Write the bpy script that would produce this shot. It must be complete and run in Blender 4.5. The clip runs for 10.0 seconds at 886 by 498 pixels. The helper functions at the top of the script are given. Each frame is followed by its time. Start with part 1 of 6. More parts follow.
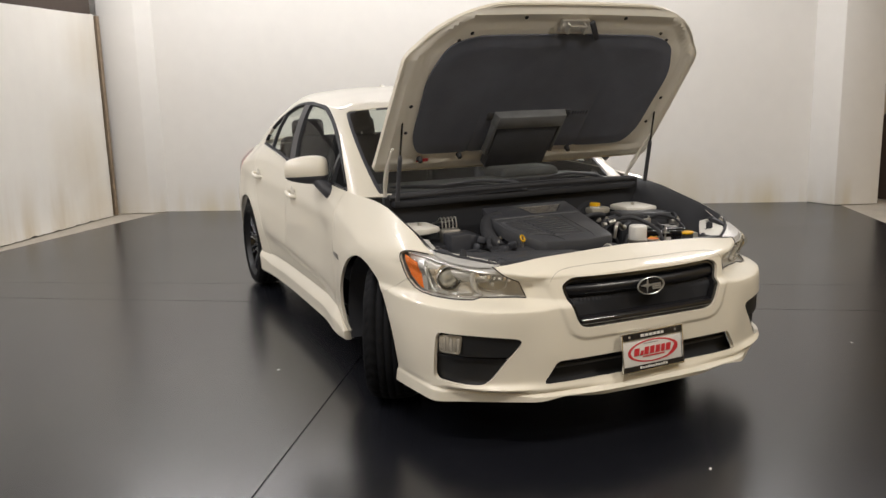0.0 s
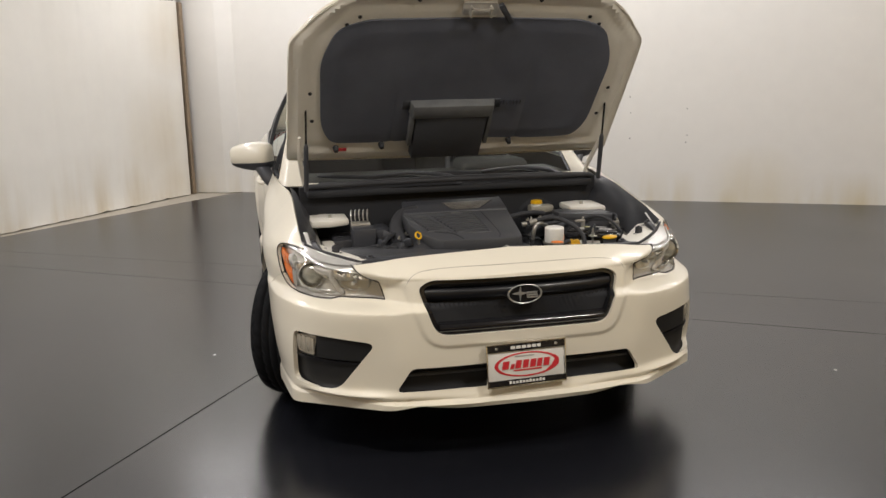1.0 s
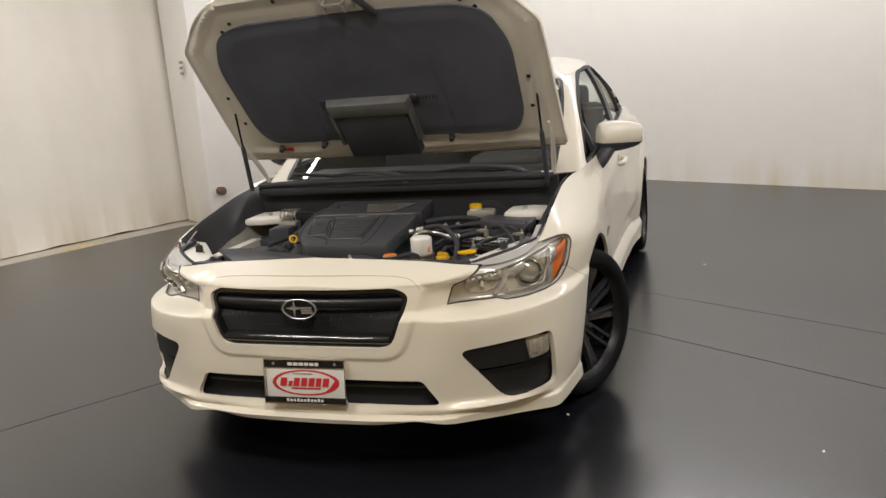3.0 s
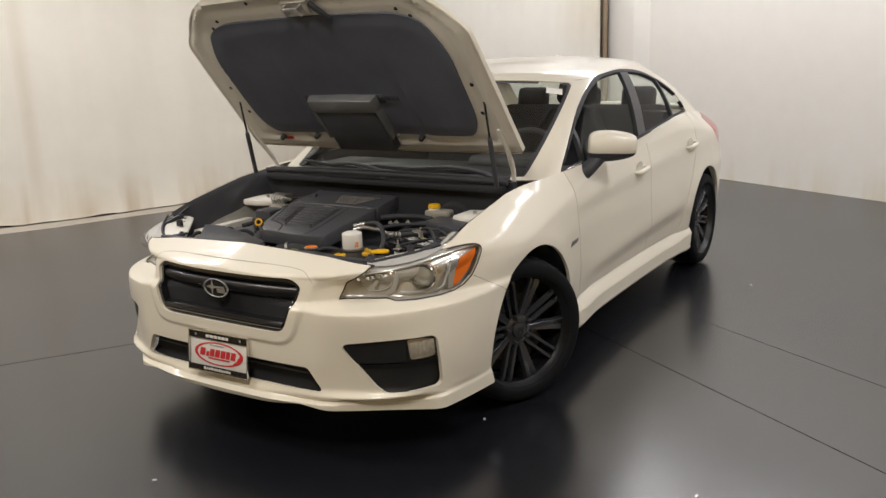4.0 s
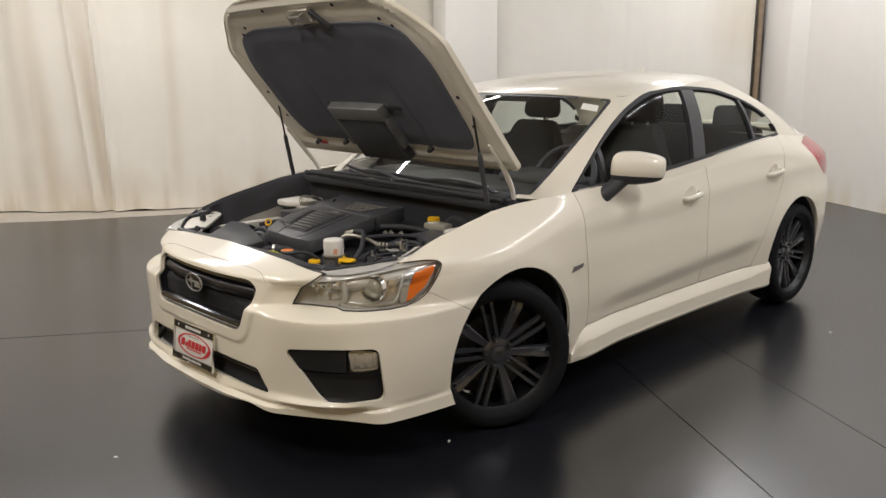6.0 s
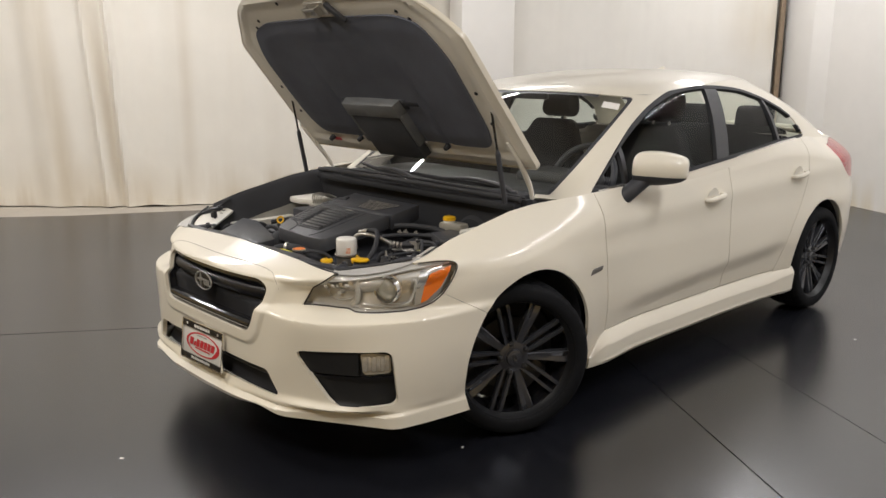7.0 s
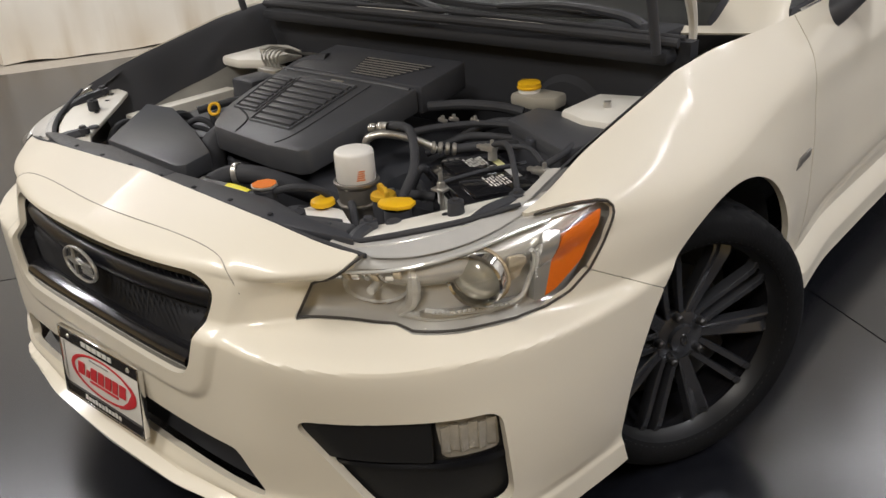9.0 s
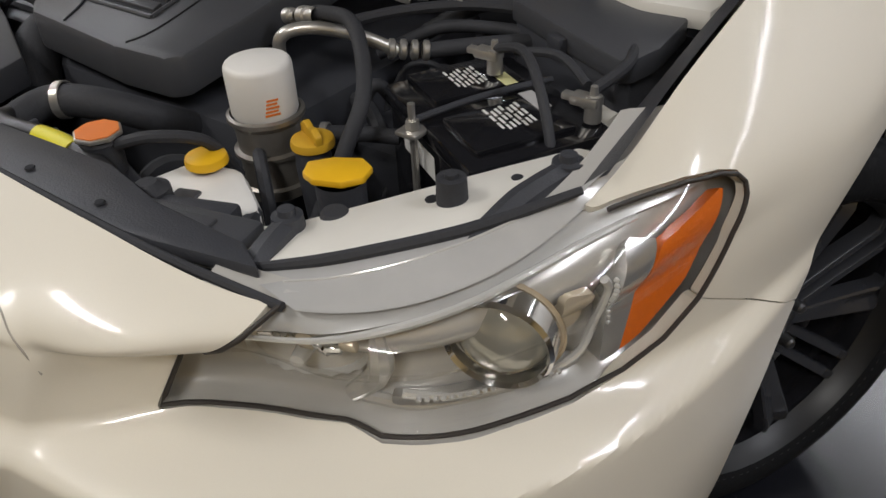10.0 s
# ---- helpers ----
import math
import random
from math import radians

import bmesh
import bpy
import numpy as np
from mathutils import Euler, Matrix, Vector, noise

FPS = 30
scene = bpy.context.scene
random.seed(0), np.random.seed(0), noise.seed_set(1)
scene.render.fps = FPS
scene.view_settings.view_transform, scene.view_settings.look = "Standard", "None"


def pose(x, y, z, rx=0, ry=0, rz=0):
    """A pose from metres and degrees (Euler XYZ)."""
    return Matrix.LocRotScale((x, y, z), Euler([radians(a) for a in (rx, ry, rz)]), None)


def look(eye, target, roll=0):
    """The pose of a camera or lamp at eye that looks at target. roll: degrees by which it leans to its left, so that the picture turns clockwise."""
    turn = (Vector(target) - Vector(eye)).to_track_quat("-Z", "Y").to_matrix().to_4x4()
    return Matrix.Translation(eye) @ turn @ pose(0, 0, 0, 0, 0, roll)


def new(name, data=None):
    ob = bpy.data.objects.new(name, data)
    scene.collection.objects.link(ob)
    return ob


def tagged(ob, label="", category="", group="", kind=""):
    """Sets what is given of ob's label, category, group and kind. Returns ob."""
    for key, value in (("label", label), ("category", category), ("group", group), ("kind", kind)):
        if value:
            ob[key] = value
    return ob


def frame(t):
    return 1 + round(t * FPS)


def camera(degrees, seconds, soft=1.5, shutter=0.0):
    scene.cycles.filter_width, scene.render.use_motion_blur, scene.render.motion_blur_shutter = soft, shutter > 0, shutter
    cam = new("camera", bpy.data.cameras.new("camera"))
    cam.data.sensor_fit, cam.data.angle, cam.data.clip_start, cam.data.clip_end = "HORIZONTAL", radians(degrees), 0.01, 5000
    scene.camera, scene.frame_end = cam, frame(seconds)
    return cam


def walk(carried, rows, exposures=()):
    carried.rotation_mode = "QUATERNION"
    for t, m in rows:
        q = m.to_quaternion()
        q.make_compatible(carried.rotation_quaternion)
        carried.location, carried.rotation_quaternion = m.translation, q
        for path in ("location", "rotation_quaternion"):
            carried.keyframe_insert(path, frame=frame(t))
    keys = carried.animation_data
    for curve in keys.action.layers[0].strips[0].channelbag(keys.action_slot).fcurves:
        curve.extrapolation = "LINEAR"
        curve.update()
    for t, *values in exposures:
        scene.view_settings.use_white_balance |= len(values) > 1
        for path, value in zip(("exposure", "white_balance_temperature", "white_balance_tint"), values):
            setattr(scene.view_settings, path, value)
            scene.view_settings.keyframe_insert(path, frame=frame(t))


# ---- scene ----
cam = camera(56.3, 10.0)
PATH = [
    (0, (-2.038, -3.461, 1.413), (-1.24, -1.669, 1.027), -1.5),
    (0.5, (-1.501, -3.587, 1.398), (-0.868, -1.73, 1.011), -1.2),
    (1, (-0.947, -3.635, 1.396), (-0.498, -1.73, 0.985), -1.0),
    (1.5, (-0.391, -3.585, 1.389), (-0.148, -1.647, 0.962), -1.8),
    (2, (0.212, -3.542, 1.399), (0.155, -1.592, 0.955), -2.3),
    (2.5, (0.763, -3.42, 1.378), (0.425, -1.497, 0.941), -3.2),
    (3, (1.348, -3.319, 1.378), (0.726, -1.465, 0.956), -4.6),
    (4.3, (2.562, -2.822, 1.45), (1.417, -1.248, 0.988), -1.1),
    (4.5, (2.663, -2.723, 1.428), (1.466, -1.189, 0.966), -0.8),
    (5, (2.829, -2.504, 1.439), (1.53, -1.05, 0.99), -0.9),
    (5.5, (2.967, -2.4, 1.444), (1.591, -1.015, 1.011), -0.9),
    (7, (2.89, -2.32, 1.426), (1.459, -0.989, 0.996), 0.2),
    (7.5, (2.606, -2.183, 1.415), (1.184, -0.869, 0.915), -0.5),
    (8, (2.261, -1.942, 1.381), (0.87, -0.635, 0.785), -1.7),
    (8.5, (1.886, -1.695, 1.34), (0.536, -0.393, 0.646), -3.0),
    (9, (1.504, -1.468, 1.288), (0.265, -0.153, 0.43), -3.9),
    (9.5, (1.211, -1.177, 1.206), (0.054, 0.064, 0.148), -4.9),
    (10, (1.024, -1.008, 1.139), (0.005, 0.258, -0.028), -3.2),
]
walk(cam, [(t, look(eye, target, roll)) for t, eye, target, roll in PATH], [(0, 0.16, 6330, 11.5), (1.0, 0.20, 6330, 11.5), (2.0, 0.27, 6330, 11.5), (3.0, 0.22, 6330, 11.5), (4.5, 0.18, 6300, 11.5), (6.0, 0.15, 6280, 11.5), (7.5, 0.22, 6240, 11.5), (8.6, 0.25, 6200, 11.5), (9.2, 0.16, 6150, 11.5), (10, -0.11, 5950, 11.5)])

# ---- world and large lights ----
world = bpy.data.worlds.new("world")
scene.world = world
world.use_nodes = True
world.node_tree.nodes["Background"].inputs[0].default_value = (0.9, 0.88, 0.84, 1)
world.node_tree.nodes["Background"].inputs[1].default_value = 0.05
scene.view_settings.exposure = 0.0


def tube_light(x, y, z, length, turn, watts, warm=False):
    """A ceiling tube lamp: the light that goes with a tube fixture."""
    data = bpy.data.lights.new("tube_light", "AREA")
    data.shape, data.size, data.size_y = "RECTANGLE", length, 0.12
    data.energy, data.color = watts, (1.0, 0.925, 0.81) if warm else (1.0, 0.972, 0.945)
    ob = new("tube_light", data)
    ob.matrix_world = pose(x, y, z, 0, 0, turn)
    return ob


# tubes hang in rows along the back wall, along the curtain and over the car, the two before its nose warmer: x, y, turn, watts
TUBES = [(-1.0 + 0.88 * t - 0.47 * 1.2, 7.02 - 0.47 * t - 0.88 * 1.2, -28, w) for t, w in ((0.9, 44), (3.5, 46), (6.1, 27))]
TUBES += [(-6.35 + 0.565 * t + 0.825 * 1.9, 0.25 + 0.825 * t - 0.565 * 1.9, 55.6, w) for t, w in ((-1.6, 62), (1.2, 58), (4.0, 48))]
TUBES += [(3.6, 0.3, -28, 68), (-1.6, -2.4, -28, 70), (1.8, -3.2, -28, 85)]
for tx, ty, turn, watts in TUBES:
    tube_light(tx, ty, 3.57, 1.3 if ty < -1.5 and tx > -2.5 else 2.35, turn, watts, ty < -1.5 and tx > -2.5)


# ---- materials ----
def mat(name, color, rough=0.5, metal=0.0, grain=60.0, vary=0.06, bump=0.0, coat=0.0, stain=1.5, stain_amt=0.0, ior=1.45):
    """A plain surface with a fine grain and larger blotches in colour and gloss."""
    m = bpy.data.materials.new(name)
    m.use_nodes = True
    nt = m.node_tree
    b = nt.nodes["Principled BSDF"]
    tc = nt.nodes.new("ShaderNodeTexCoord")
    n1 = nt.nodes.new("ShaderNodeTexNoise")
    n1.inputs["Scale"].default_value, n1.inputs["Detail"].default_value = grain, 3.0
    n2 = nt.nodes.new("ShaderNodeTexNoise")
    n2.inputs["Scale"].default_value, n2.inputs["Detail"].default_value = stain, 4.0
    for n in (n1, n2):
        nt.links.new(tc.outputs["Object"], n.inputs["Vector"])
    add = nt.nodes.new("ShaderNodeMath")
    add.operation = "MULTIPLY_ADD"
    nt.links.new(n1.outputs["Fac"], add.inputs[0])
    add.inputs[1].default_value = vary
    add.inputs[2].default_value = 1.0 - vary / 2
    sub = nt.nodes.new("ShaderNodeMath")
    sub.operation = "MULTIPLY_ADD"
    nt.links.new(n2.outputs["Fac"], sub.inputs[0])
    sub.inputs[1].default_value = -2 * stain_amt
    sub.inputs[2].default_value = 1.0 + stain_amt
    mul = nt.nodes.new("ShaderNodeMath")
    mul.operation = "MULTIPLY"
    nt.links.new(add.outputs[0], mul.inputs[0])
    nt.links.new(sub.outputs[0], mul.inputs[1])
    mix = nt.nodes.new("ShaderNodeMix")
    mix.data_type, mix.blend_type = "RGBA", "MULTIPLY"
    mix.inputs[0].default_value = 1.0
    mix.inputs[6].default_value = (*color, 1)
    nt.links.new(mul.outputs[0], mix.inputs[7])
    nt.links.new(mix.outputs[2], b.inputs["Base Color"])
    b.inputs["Metallic"].default_value = metal
    b.inputs["IOR"].default_value = ior
    r = nt.nodes.new("ShaderNodeMath")
    r.operation = "MULTIPLY_ADD"
    nt.links.new(n2.outputs["Fac"], r.inputs[0])
    r.inputs[1].default_value = rough * 0.4
    r.inputs[2].default_value = rough * 0.8
    nt.links.new(r.outputs[0], b.inputs["Roughness"])
    if coat:
        b.inputs["Coat Weight"].default_value, b.inputs["Coat Roughness"].default_value = coat, 0.09
    if bump:
        bp = nt.nodes.new("ShaderNodeBump")
        bp.inputs["Strength"].default_value, bp.inputs["Distance"].default_value = bump, 0.004
        nt.links.new(n1.outputs["Fac"], bp.inputs["Height"])
        nt.links.new(bp.outputs[0], b.inputs["Normal"])
    return m


def glass(name, tint=(1, 1, 1), rough=0.0, base=0.022, edge=0.3):
    """A thin clear sheet: most light goes straight on, the gloss grows towards grazing angles."""
    m = bpy.data.materials.new(name)
    m.use_nodes = True
    nt = m.node_tree
    out = nt.nodes["Material Output"]
    nt.nodes.remove(nt.nodes["Principled BSDF"])
    tr = nt.nodes.new("ShaderNodeBsdfTransparent")
    tr.inputs[0].default_value = (*tint, 1)
    gl = nt.nodes.new("ShaderNodeBsdfGlossy")
    gl.inputs["Roughness"].default_value = rough
    lw = nt.nodes.new("ShaderNodeLayerWeight")
    lw.inputs["Blend"].default_value = 0.5
    pw = nt.nodes.new("ShaderNodeMath")
    pw.operation = "POWER"
    pw.inputs[1].default_value = 4.5
    nt.links.new(lw.outputs["Facing"], pw.inputs[0])
    ad = nt.nodes.new("ShaderNodeMath")
    ad.operation = "MULTIPLY_ADD"
    ad.inputs[1].default_value = edge
    ad.inputs[2].default_value = base
    nt.links.new(pw.outputs[0], ad.inputs[0])
    mx = nt.nodes.new("ShaderNodeMixShader")
    nt.links.new(ad.outputs[0], mx.inputs[0])
    nt.links.new(tr.outputs[0], mx.inputs[1])
    nt.links.new(gl.outputs[0], mx.inputs[2])
    nt.links.new(mx.outputs[0], out.inputs["Surface"])
    return m


PAINT = mat("pearl_white_paint", (0.775, 0.728, 0.62), 0.38, 0.0, 900, 0.05, 0.0, 0.6, 0.7, 0.015)
INNER_PAINT = mat("inner_white_paint", (0.78, 0.755, 0.69), 0.45, 0.0, 40, 0.05, 0.0, 0.0, 6, 0.06)
BLACK_PLASTIC = mat("black_plastic", (0.048, 0.050, 0.058), 0.42, 0, 400, 0.2, 0.15)
GLOSS_BLACK = mat("gloss_black", (0.011, 0.011, 0.013), 0.12, 0, 50, 0.05, 0, 0.6)
COVER_PLASTIC = mat("cover_plastic", (0.066, 0.068, 0.075), 0.40, 0, 500, 0.2, 0.12)
RUBBER = mat("rubber", (0.034, 0.035, 0.040), 0.7, 0, 200, 0.25, 0.2, 0, 8, 0.15)
# near-black for black parts, and for the shade in gaps, holes and recesses
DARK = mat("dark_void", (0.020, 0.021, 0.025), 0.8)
PAD = mat("insulation_felt", (0.105, 0.115, 0.148), 0.85, 0, 300, 0.35, 0.5, 0, 3.5, 0.4)
ALLOY = mat("gunmetal_alloy", (0.085, 0.089, 0.103), 0.18, 0.6, 300, 0.08, 0, 0.5, 9, 0.1)
CHROME = mat("chrome", (0.75, 0.75, 0.75), 0.08, 1.0, 50, 0.02)
STEEL = mat("bare_metal", (0.60, 0.58, 0.54), 0.32, 0.8, 120, 0.15, 0.05, 0, 12, 0.15)
SILVER = mat("lamp_bezel", (0.55, 0.55, 0.54), 0.28, 0.7, 80, 0.04)
AMBER = mat("amber_reflector", (0.75, 0.16, 0.01), 0.2, 0, 250, 0.25, 0.3, 0.6)
RED = mat("tail_light_red", (0.4, 0.015, 0.02), 0.2, 0, 200, 0.1, 0.2, 0.6)
YELLOW = mat("yellow_plastic", (0.82, 0.47, 0.01), 0.4, 0, 80, 0.06, 0.05, 0, 12, 0.05)
ORANGE = mat("orange_plastic", (0.75, 0.2, 0.02), 0.45, 0, 80, 0.06)
WHITE_PLASTIC = mat("white_plastic", (0.82, 0.80, 0.76), 0.4, 0, 80, 0.05, 0.02, 0, 9, 0.04)
CLOTH = mat("dark_cloth", (0.012, 0.012, 0.014), 0.9, 0, 30, 0.15, 0.0)
WIND_GLASS = glass("window_glass", (0.86, 0.90, 0.87))
SCREEN_GLASS = glass("windscreen_glass", (0.84, 0.88, 0.85), 0.0, 0.11, 0.8)
LENS = glass("lamp_lens", (0.96, 0.96, 0.95))


# ---- geometry helpers ----
def curve(*k):
    """A smooth curve through (t, value) pairs, without overshoot."""
    xs, ys = [a for a, _ in k], [b for _, b in k]
    d = [(ys[i + 1] - ys[i]) / (xs[i + 1] - xs[i]) for i in range(len(xs) - 1)]
    sl = [d[0]] + [0.0 if d[i - 1] * d[i] <= 0 else 2 * d[i - 1] * d[i] / (d[i - 1] + d[i]) for i in range(1, len(d))] + [d[-1]]

    def f(t):
        if t <= xs[0]:
            return ys[0]
        if t >= xs[-1]:
            return ys[-1]
        i = 0
        while t > xs[i + 1]:
            i += 1
        h = xs[i + 1] - xs[i]
        u = (t - xs[i]) / h
        return ((1 + 2 * u) * (1 - u) ** 2 * ys[i] + u * (1 - u) ** 2 * h * sl[i] + u * u * (3 - 2 * u) * ys[i + 1] + u * u * (u - 1) * h * sl[i + 1])
    return f


def clamp(t, a=0.0, b=1.0):
    return a if t < a else b if t > b else t


def smooth(a, b, t):
    u = clamp((t - a) / (b - a))
    return u * u * (3 - 2 * u)


def poly_sdf(pts, r=0.0):
    """Signed distance to a polygon with corners rounded by r: below zero inside."""
    n = len(pts)
    cx, cy = sum(p[0] for p in pts) / n, sum(p[1] for p in pts) / n

    def f(x, y):
        best, inside = 1e9, False
        for i in range(n):
            ax, ay = pts[i]
            bx, by = pts[(i + 1) % n]
            ex, ey, wx, wy = bx - ax, by - ay, x - ax, y - ay
            h = clamp((wx * ex + wy * ey) / (ex * ex + ey * ey))
            dx, dy = wx - ex * h, wy - ey * h
            best = min(best, dx * dx + dy * dy)
            if (ay > y) != (by > y) and x < (bx - ax) * (y - ay) / (by - ay) + ax:
                inside = not inside
        d = math.sqrt(best)
        return (-d if inside else d)
    if r <= 0:
        return f
    base = f

    def g(x, y):
        return rounded_eval(pts, x, y, r)
    return g


def rounded_eval(pts, x, y, r):
    """A convex polygon's distance as a soft maximum of its edges' distances, which rounds its corners."""
    n = len(pts)
    area = sum(pts[i][0] * pts[(i + 1) % n][1] - pts[(i + 1) % n][0] * pts[i][1] for i in range(n))
    sign = 1 if area > 0 else -1
    best = -1e9
    for i in range(n):
        ax, ay = pts[i]
        bx, by = pts[(i + 1) % n]
        ex, ey = bx - ax, by - ay
        ln = math.hypot(ex, ey)
        d = sign * ((x - ax) * ey - (y - ay) * ex) / ln
        if best < -1e8:
            best = d
        else:
            h = max(r - abs(best - d), 0.0)
            best = max(best, d) + h * h * 0.25 / r
    return best


def sheet(pts, f, flip=False):
    """A mesh of a grid of points, kept where f(point) < 0, cut clean along f = 0. pts[i][j] are Vectors; f takes a Vector."""
    bm = bmesh.new()
    ni, nj = len(pts), len(pts[0])
    val = [[f(p) if f else -1.0 for p in row] for row in pts]
    made, cuts = {}, {}

    def vert(i, j):
        if (i, j) not in made:
            made[i, j] = bm.verts.new(pts[i][j])
        return made[i, j]

    def cut(a, b):
        k = (a, b) if a < b else (b, a)
        if k not in cuts:
            p, q = pts[k[0][0]][k[0][1]], pts[k[1][0]][k[1][1]]
            lo, hi = 0.0, 1.0
            vl = val[k[0][0]][k[0][1]]
            vh = val[k[1][0]][k[1][1]]
            t = vl / (vl - vh)
            for _ in range(4):
                m = f(p.lerp(q, t))
                if (m < 0) == (vl < 0):
                    lo, vl = t, m
                else:
                    hi, vh = t, m
                if abs(vl - vh) < 1e-9:
                    break
                t = lo + (hi - lo) * clamp(vl / (vl - vh), 0.05, 0.95)
            cuts[k] = bm.verts.new(p.lerp(q, t))
        return cuts[k]

    for i in range(ni - 1):
        for j in range(nj - 1):
            ring = [(i, j), (i + 1, j), (i + 1, j + 1), (i, j + 1)]
            ins = [val[a][b] < 0 for a, b in ring]
            if not any(ins):
                continue
            poly = []
            for k in range(4):
                a, b = ring[k], ring[(k + 1) % 4]
                if ins[k]:
                    poly.append(vert(*a))
                if ins[k] != ins[(k + 1) % 4]:
                    poly.append(cut(a, b))
            clean = [v for k, v in enumerate(poly) if v is not poly[k - 1]]
            if len(clean) >= 3:
                try:
                    bm.faces.new(clean[::-1] if flip else clean)
                except ValueError:
                    pass
    bmesh.ops.remove_doubles(bm, verts=bm.verts, dist=0.0004)
    return bm


def flange(bm, depth, inward=None):
    """Turns the open edges of a sheet in by depth, along its normals, so that it shows an edge."""
    bm.normal_update()
    edges = [e for e in bm.edges if e.is_boundary and not all(abs(v.co.x) < 0.0005 for v in e.verts)]
    ring = {v for e in edges for v in e.verts}
    far = {v: bm.verts.new(v.co - v.normal * depth) for v in ring}
    for e in edges:
        a, b = e.verts
        lp = e.link_loops[0]
        if lp.vert is a:
            bm.faces.new((b, a, far[a], far[b]))
        else:
            bm.faces.new((a, b, far[b], far[a]))
    return bm


def mirrored(bm):
    """Adds the mirror image across x = 0."""
    geo = bmesh.ops.duplicate(bm, geom=bm.verts[:] + bm.edges[:] + bm.faces[:])["geom"]
    vs = [g for g in geo if isinstance(g, bmesh.types.BMVert)]
    fs = [g for g in geo if isinstance(g, bmesh.types.BMFace)]
    for v in vs:
        v.co.x = -v.co.x
    bmesh.ops.reverse_faces(bm, faces=fs)
    bmesh.ops.remove_doubles(bm, verts=bm.verts, dist=0.0006)
    return bm


def flipped(bm):
    """The mirror image across x = 0, as a mesh of its own."""
    out = bm.copy()
    for v in out.verts:
        v.co.x = -v.co.x
    bmesh.ops.reverse_faces(out, faces=out.faces[:])
    return out


def moved(bm, m):
    bm.transform(m)
    return bm


def box(x0, x1, y0, y1, z0, z1, bevel=0.0, seg=2):
    bm = bmesh.new()
    bmesh.ops.create_cube(bm, size=1, matrix=Matrix.Translation(((x0 + x1) / 2, (y0 + y1) / 2, (z0 + z1) / 2)) @ Matrix.Diagonal((abs(x1 - x0), abs(y1 - y0), abs(z1 - z0), 1)))
    if bevel:
        bmesh.ops.bevel(bm, geom=bm.edges[:], offset=bevel, segments=seg, affect="EDGES", profile=0.5)
    return bm


def join(*bms):
    out = bmesh.new()
    for b in bms:
        me = bpy.data.meshes.new("tmp")
        b.to_mesh(me)
        out.from_mesh(me)
        bpy.data.meshes.remove(me)
        b.free()
    return out


def lathe(profile, seg=32, m=None, close=False):
    """Turns (radius, height) pairs round z."""
    bm = bmesh.new()
    rings = []
    for r, h in profile:
        if r < 1e-6:
            rings.append([bm.verts.new((0, 0, h))])
        else:
            rings.append([bm.verts.new((r * math.cos(2 * math.pi * k / seg), r * math.sin(2 * math.pi * k / seg), h)) for k in range(seg)])
    for a, b in zip(rings, rings[1:]):
        for k in range(seg):
            k2 = (k + 1) % seg
            if len(a) == 1 and len(b) == 1:
                continue
            if len(a) == 1:
                bm.faces.new((a[0], b[k2], b[k]))
            elif len(b) == 1:
                bm.faces.new((a[k], a[k2], b[0]))
            else:
                bm.faces.new((a[k], a[k2], b[k2], b[k]))
    bmesh.ops.recalc_face_normals(bm, faces=bm.faces[:])
    if m is not None:
        bm.transform(m)
    return bm


def tube(points, r, seg=10, steps=6, caps=True):
    """A round hose along a smooth line through the points. r: a number, or one for each point."""
    pts = [Vector(p) for p in points]
    rs = [r] * len(pts) if not isinstance(r, (list, tuple)) else list(r)
    line, rad = [], []
    for i in range(len(pts) - 1):
        p0, p1, p2, p3 = pts[max(i - 1, 0)], pts[i], pts[i + 1], pts[min(i + 2, len(pts) - 1)]
        for k in range(steps):
            t = k / steps
            line.append(0.5 * (2 * p1 + (p2 - p0) * t + (2 * p0 - 5 * p1 + 4 * p2 - p3) * t * t + (3 * p1 - p0 - 3 * p2 + p3) * t ** 3))
            rad.append(rs[i] + (rs[i + 1] - rs[i]) * t)
    line.append(pts[-1])
    rad.append(rs[-1])
    bm = bmesh.new()
    up = Vector((0.13, 0.21, 0.97))
    rings = []
    for i, p in enumerate(line):
        d = (line[min(i + 1, len(line) - 1)] - line[max(i - 1, 0)]).normalized()
        side = d.cross(up)
        if side.length < 0.05:
            side = d.cross(Vector((1, 0, 0)))
        side.normalize()
        up2 = side.cross(d)
        up = up2
        rings.append([bm.verts.new(p + rad[i] * (math.cos(a) * side + math.sin(a) * up2)) for a in (2 * math.pi * k / seg for k in range(seg))])
    for a, b in zip(rings, rings[1:]):
        for k in range(seg):
            bm.faces.new((a[k], a[(k + 1) % seg], b[(k + 1) % seg], b[k]))
    if caps:
        bm.faces.new(rings[0][::-1])
        bm.faces.new(rings[-1])
    bmesh.ops.recalc_face_normals(bm, faces=bm.faces[:])
    return bm


def prism(outline, depth, bevel=0.0, m=None, seg=2):
    """An outline in x, y pulled up by depth along z, with bevelled edges."""
    bm = bmesh.new()
    lo = [bm.verts.new((x, y, 0)) for x, y in outline]
    f = bm.faces.new(lo)
    up = bmesh.ops.extrude_face_region(bm, geom=[f])["geom"]
    for v in up:
        if isinstance(v, bmesh.types.BMVert):
            v.co.z += depth
    bmesh.ops.recalc_face_normals(bm, faces=bm.faces[:])
    if bevel:
        bmesh.ops.bevel(bm, geom=bm.edges[:], offset=bevel, segments=seg, affect="EDGES", profile=0.5)
    if m is not None:
        bm.transform(m)
    return bm


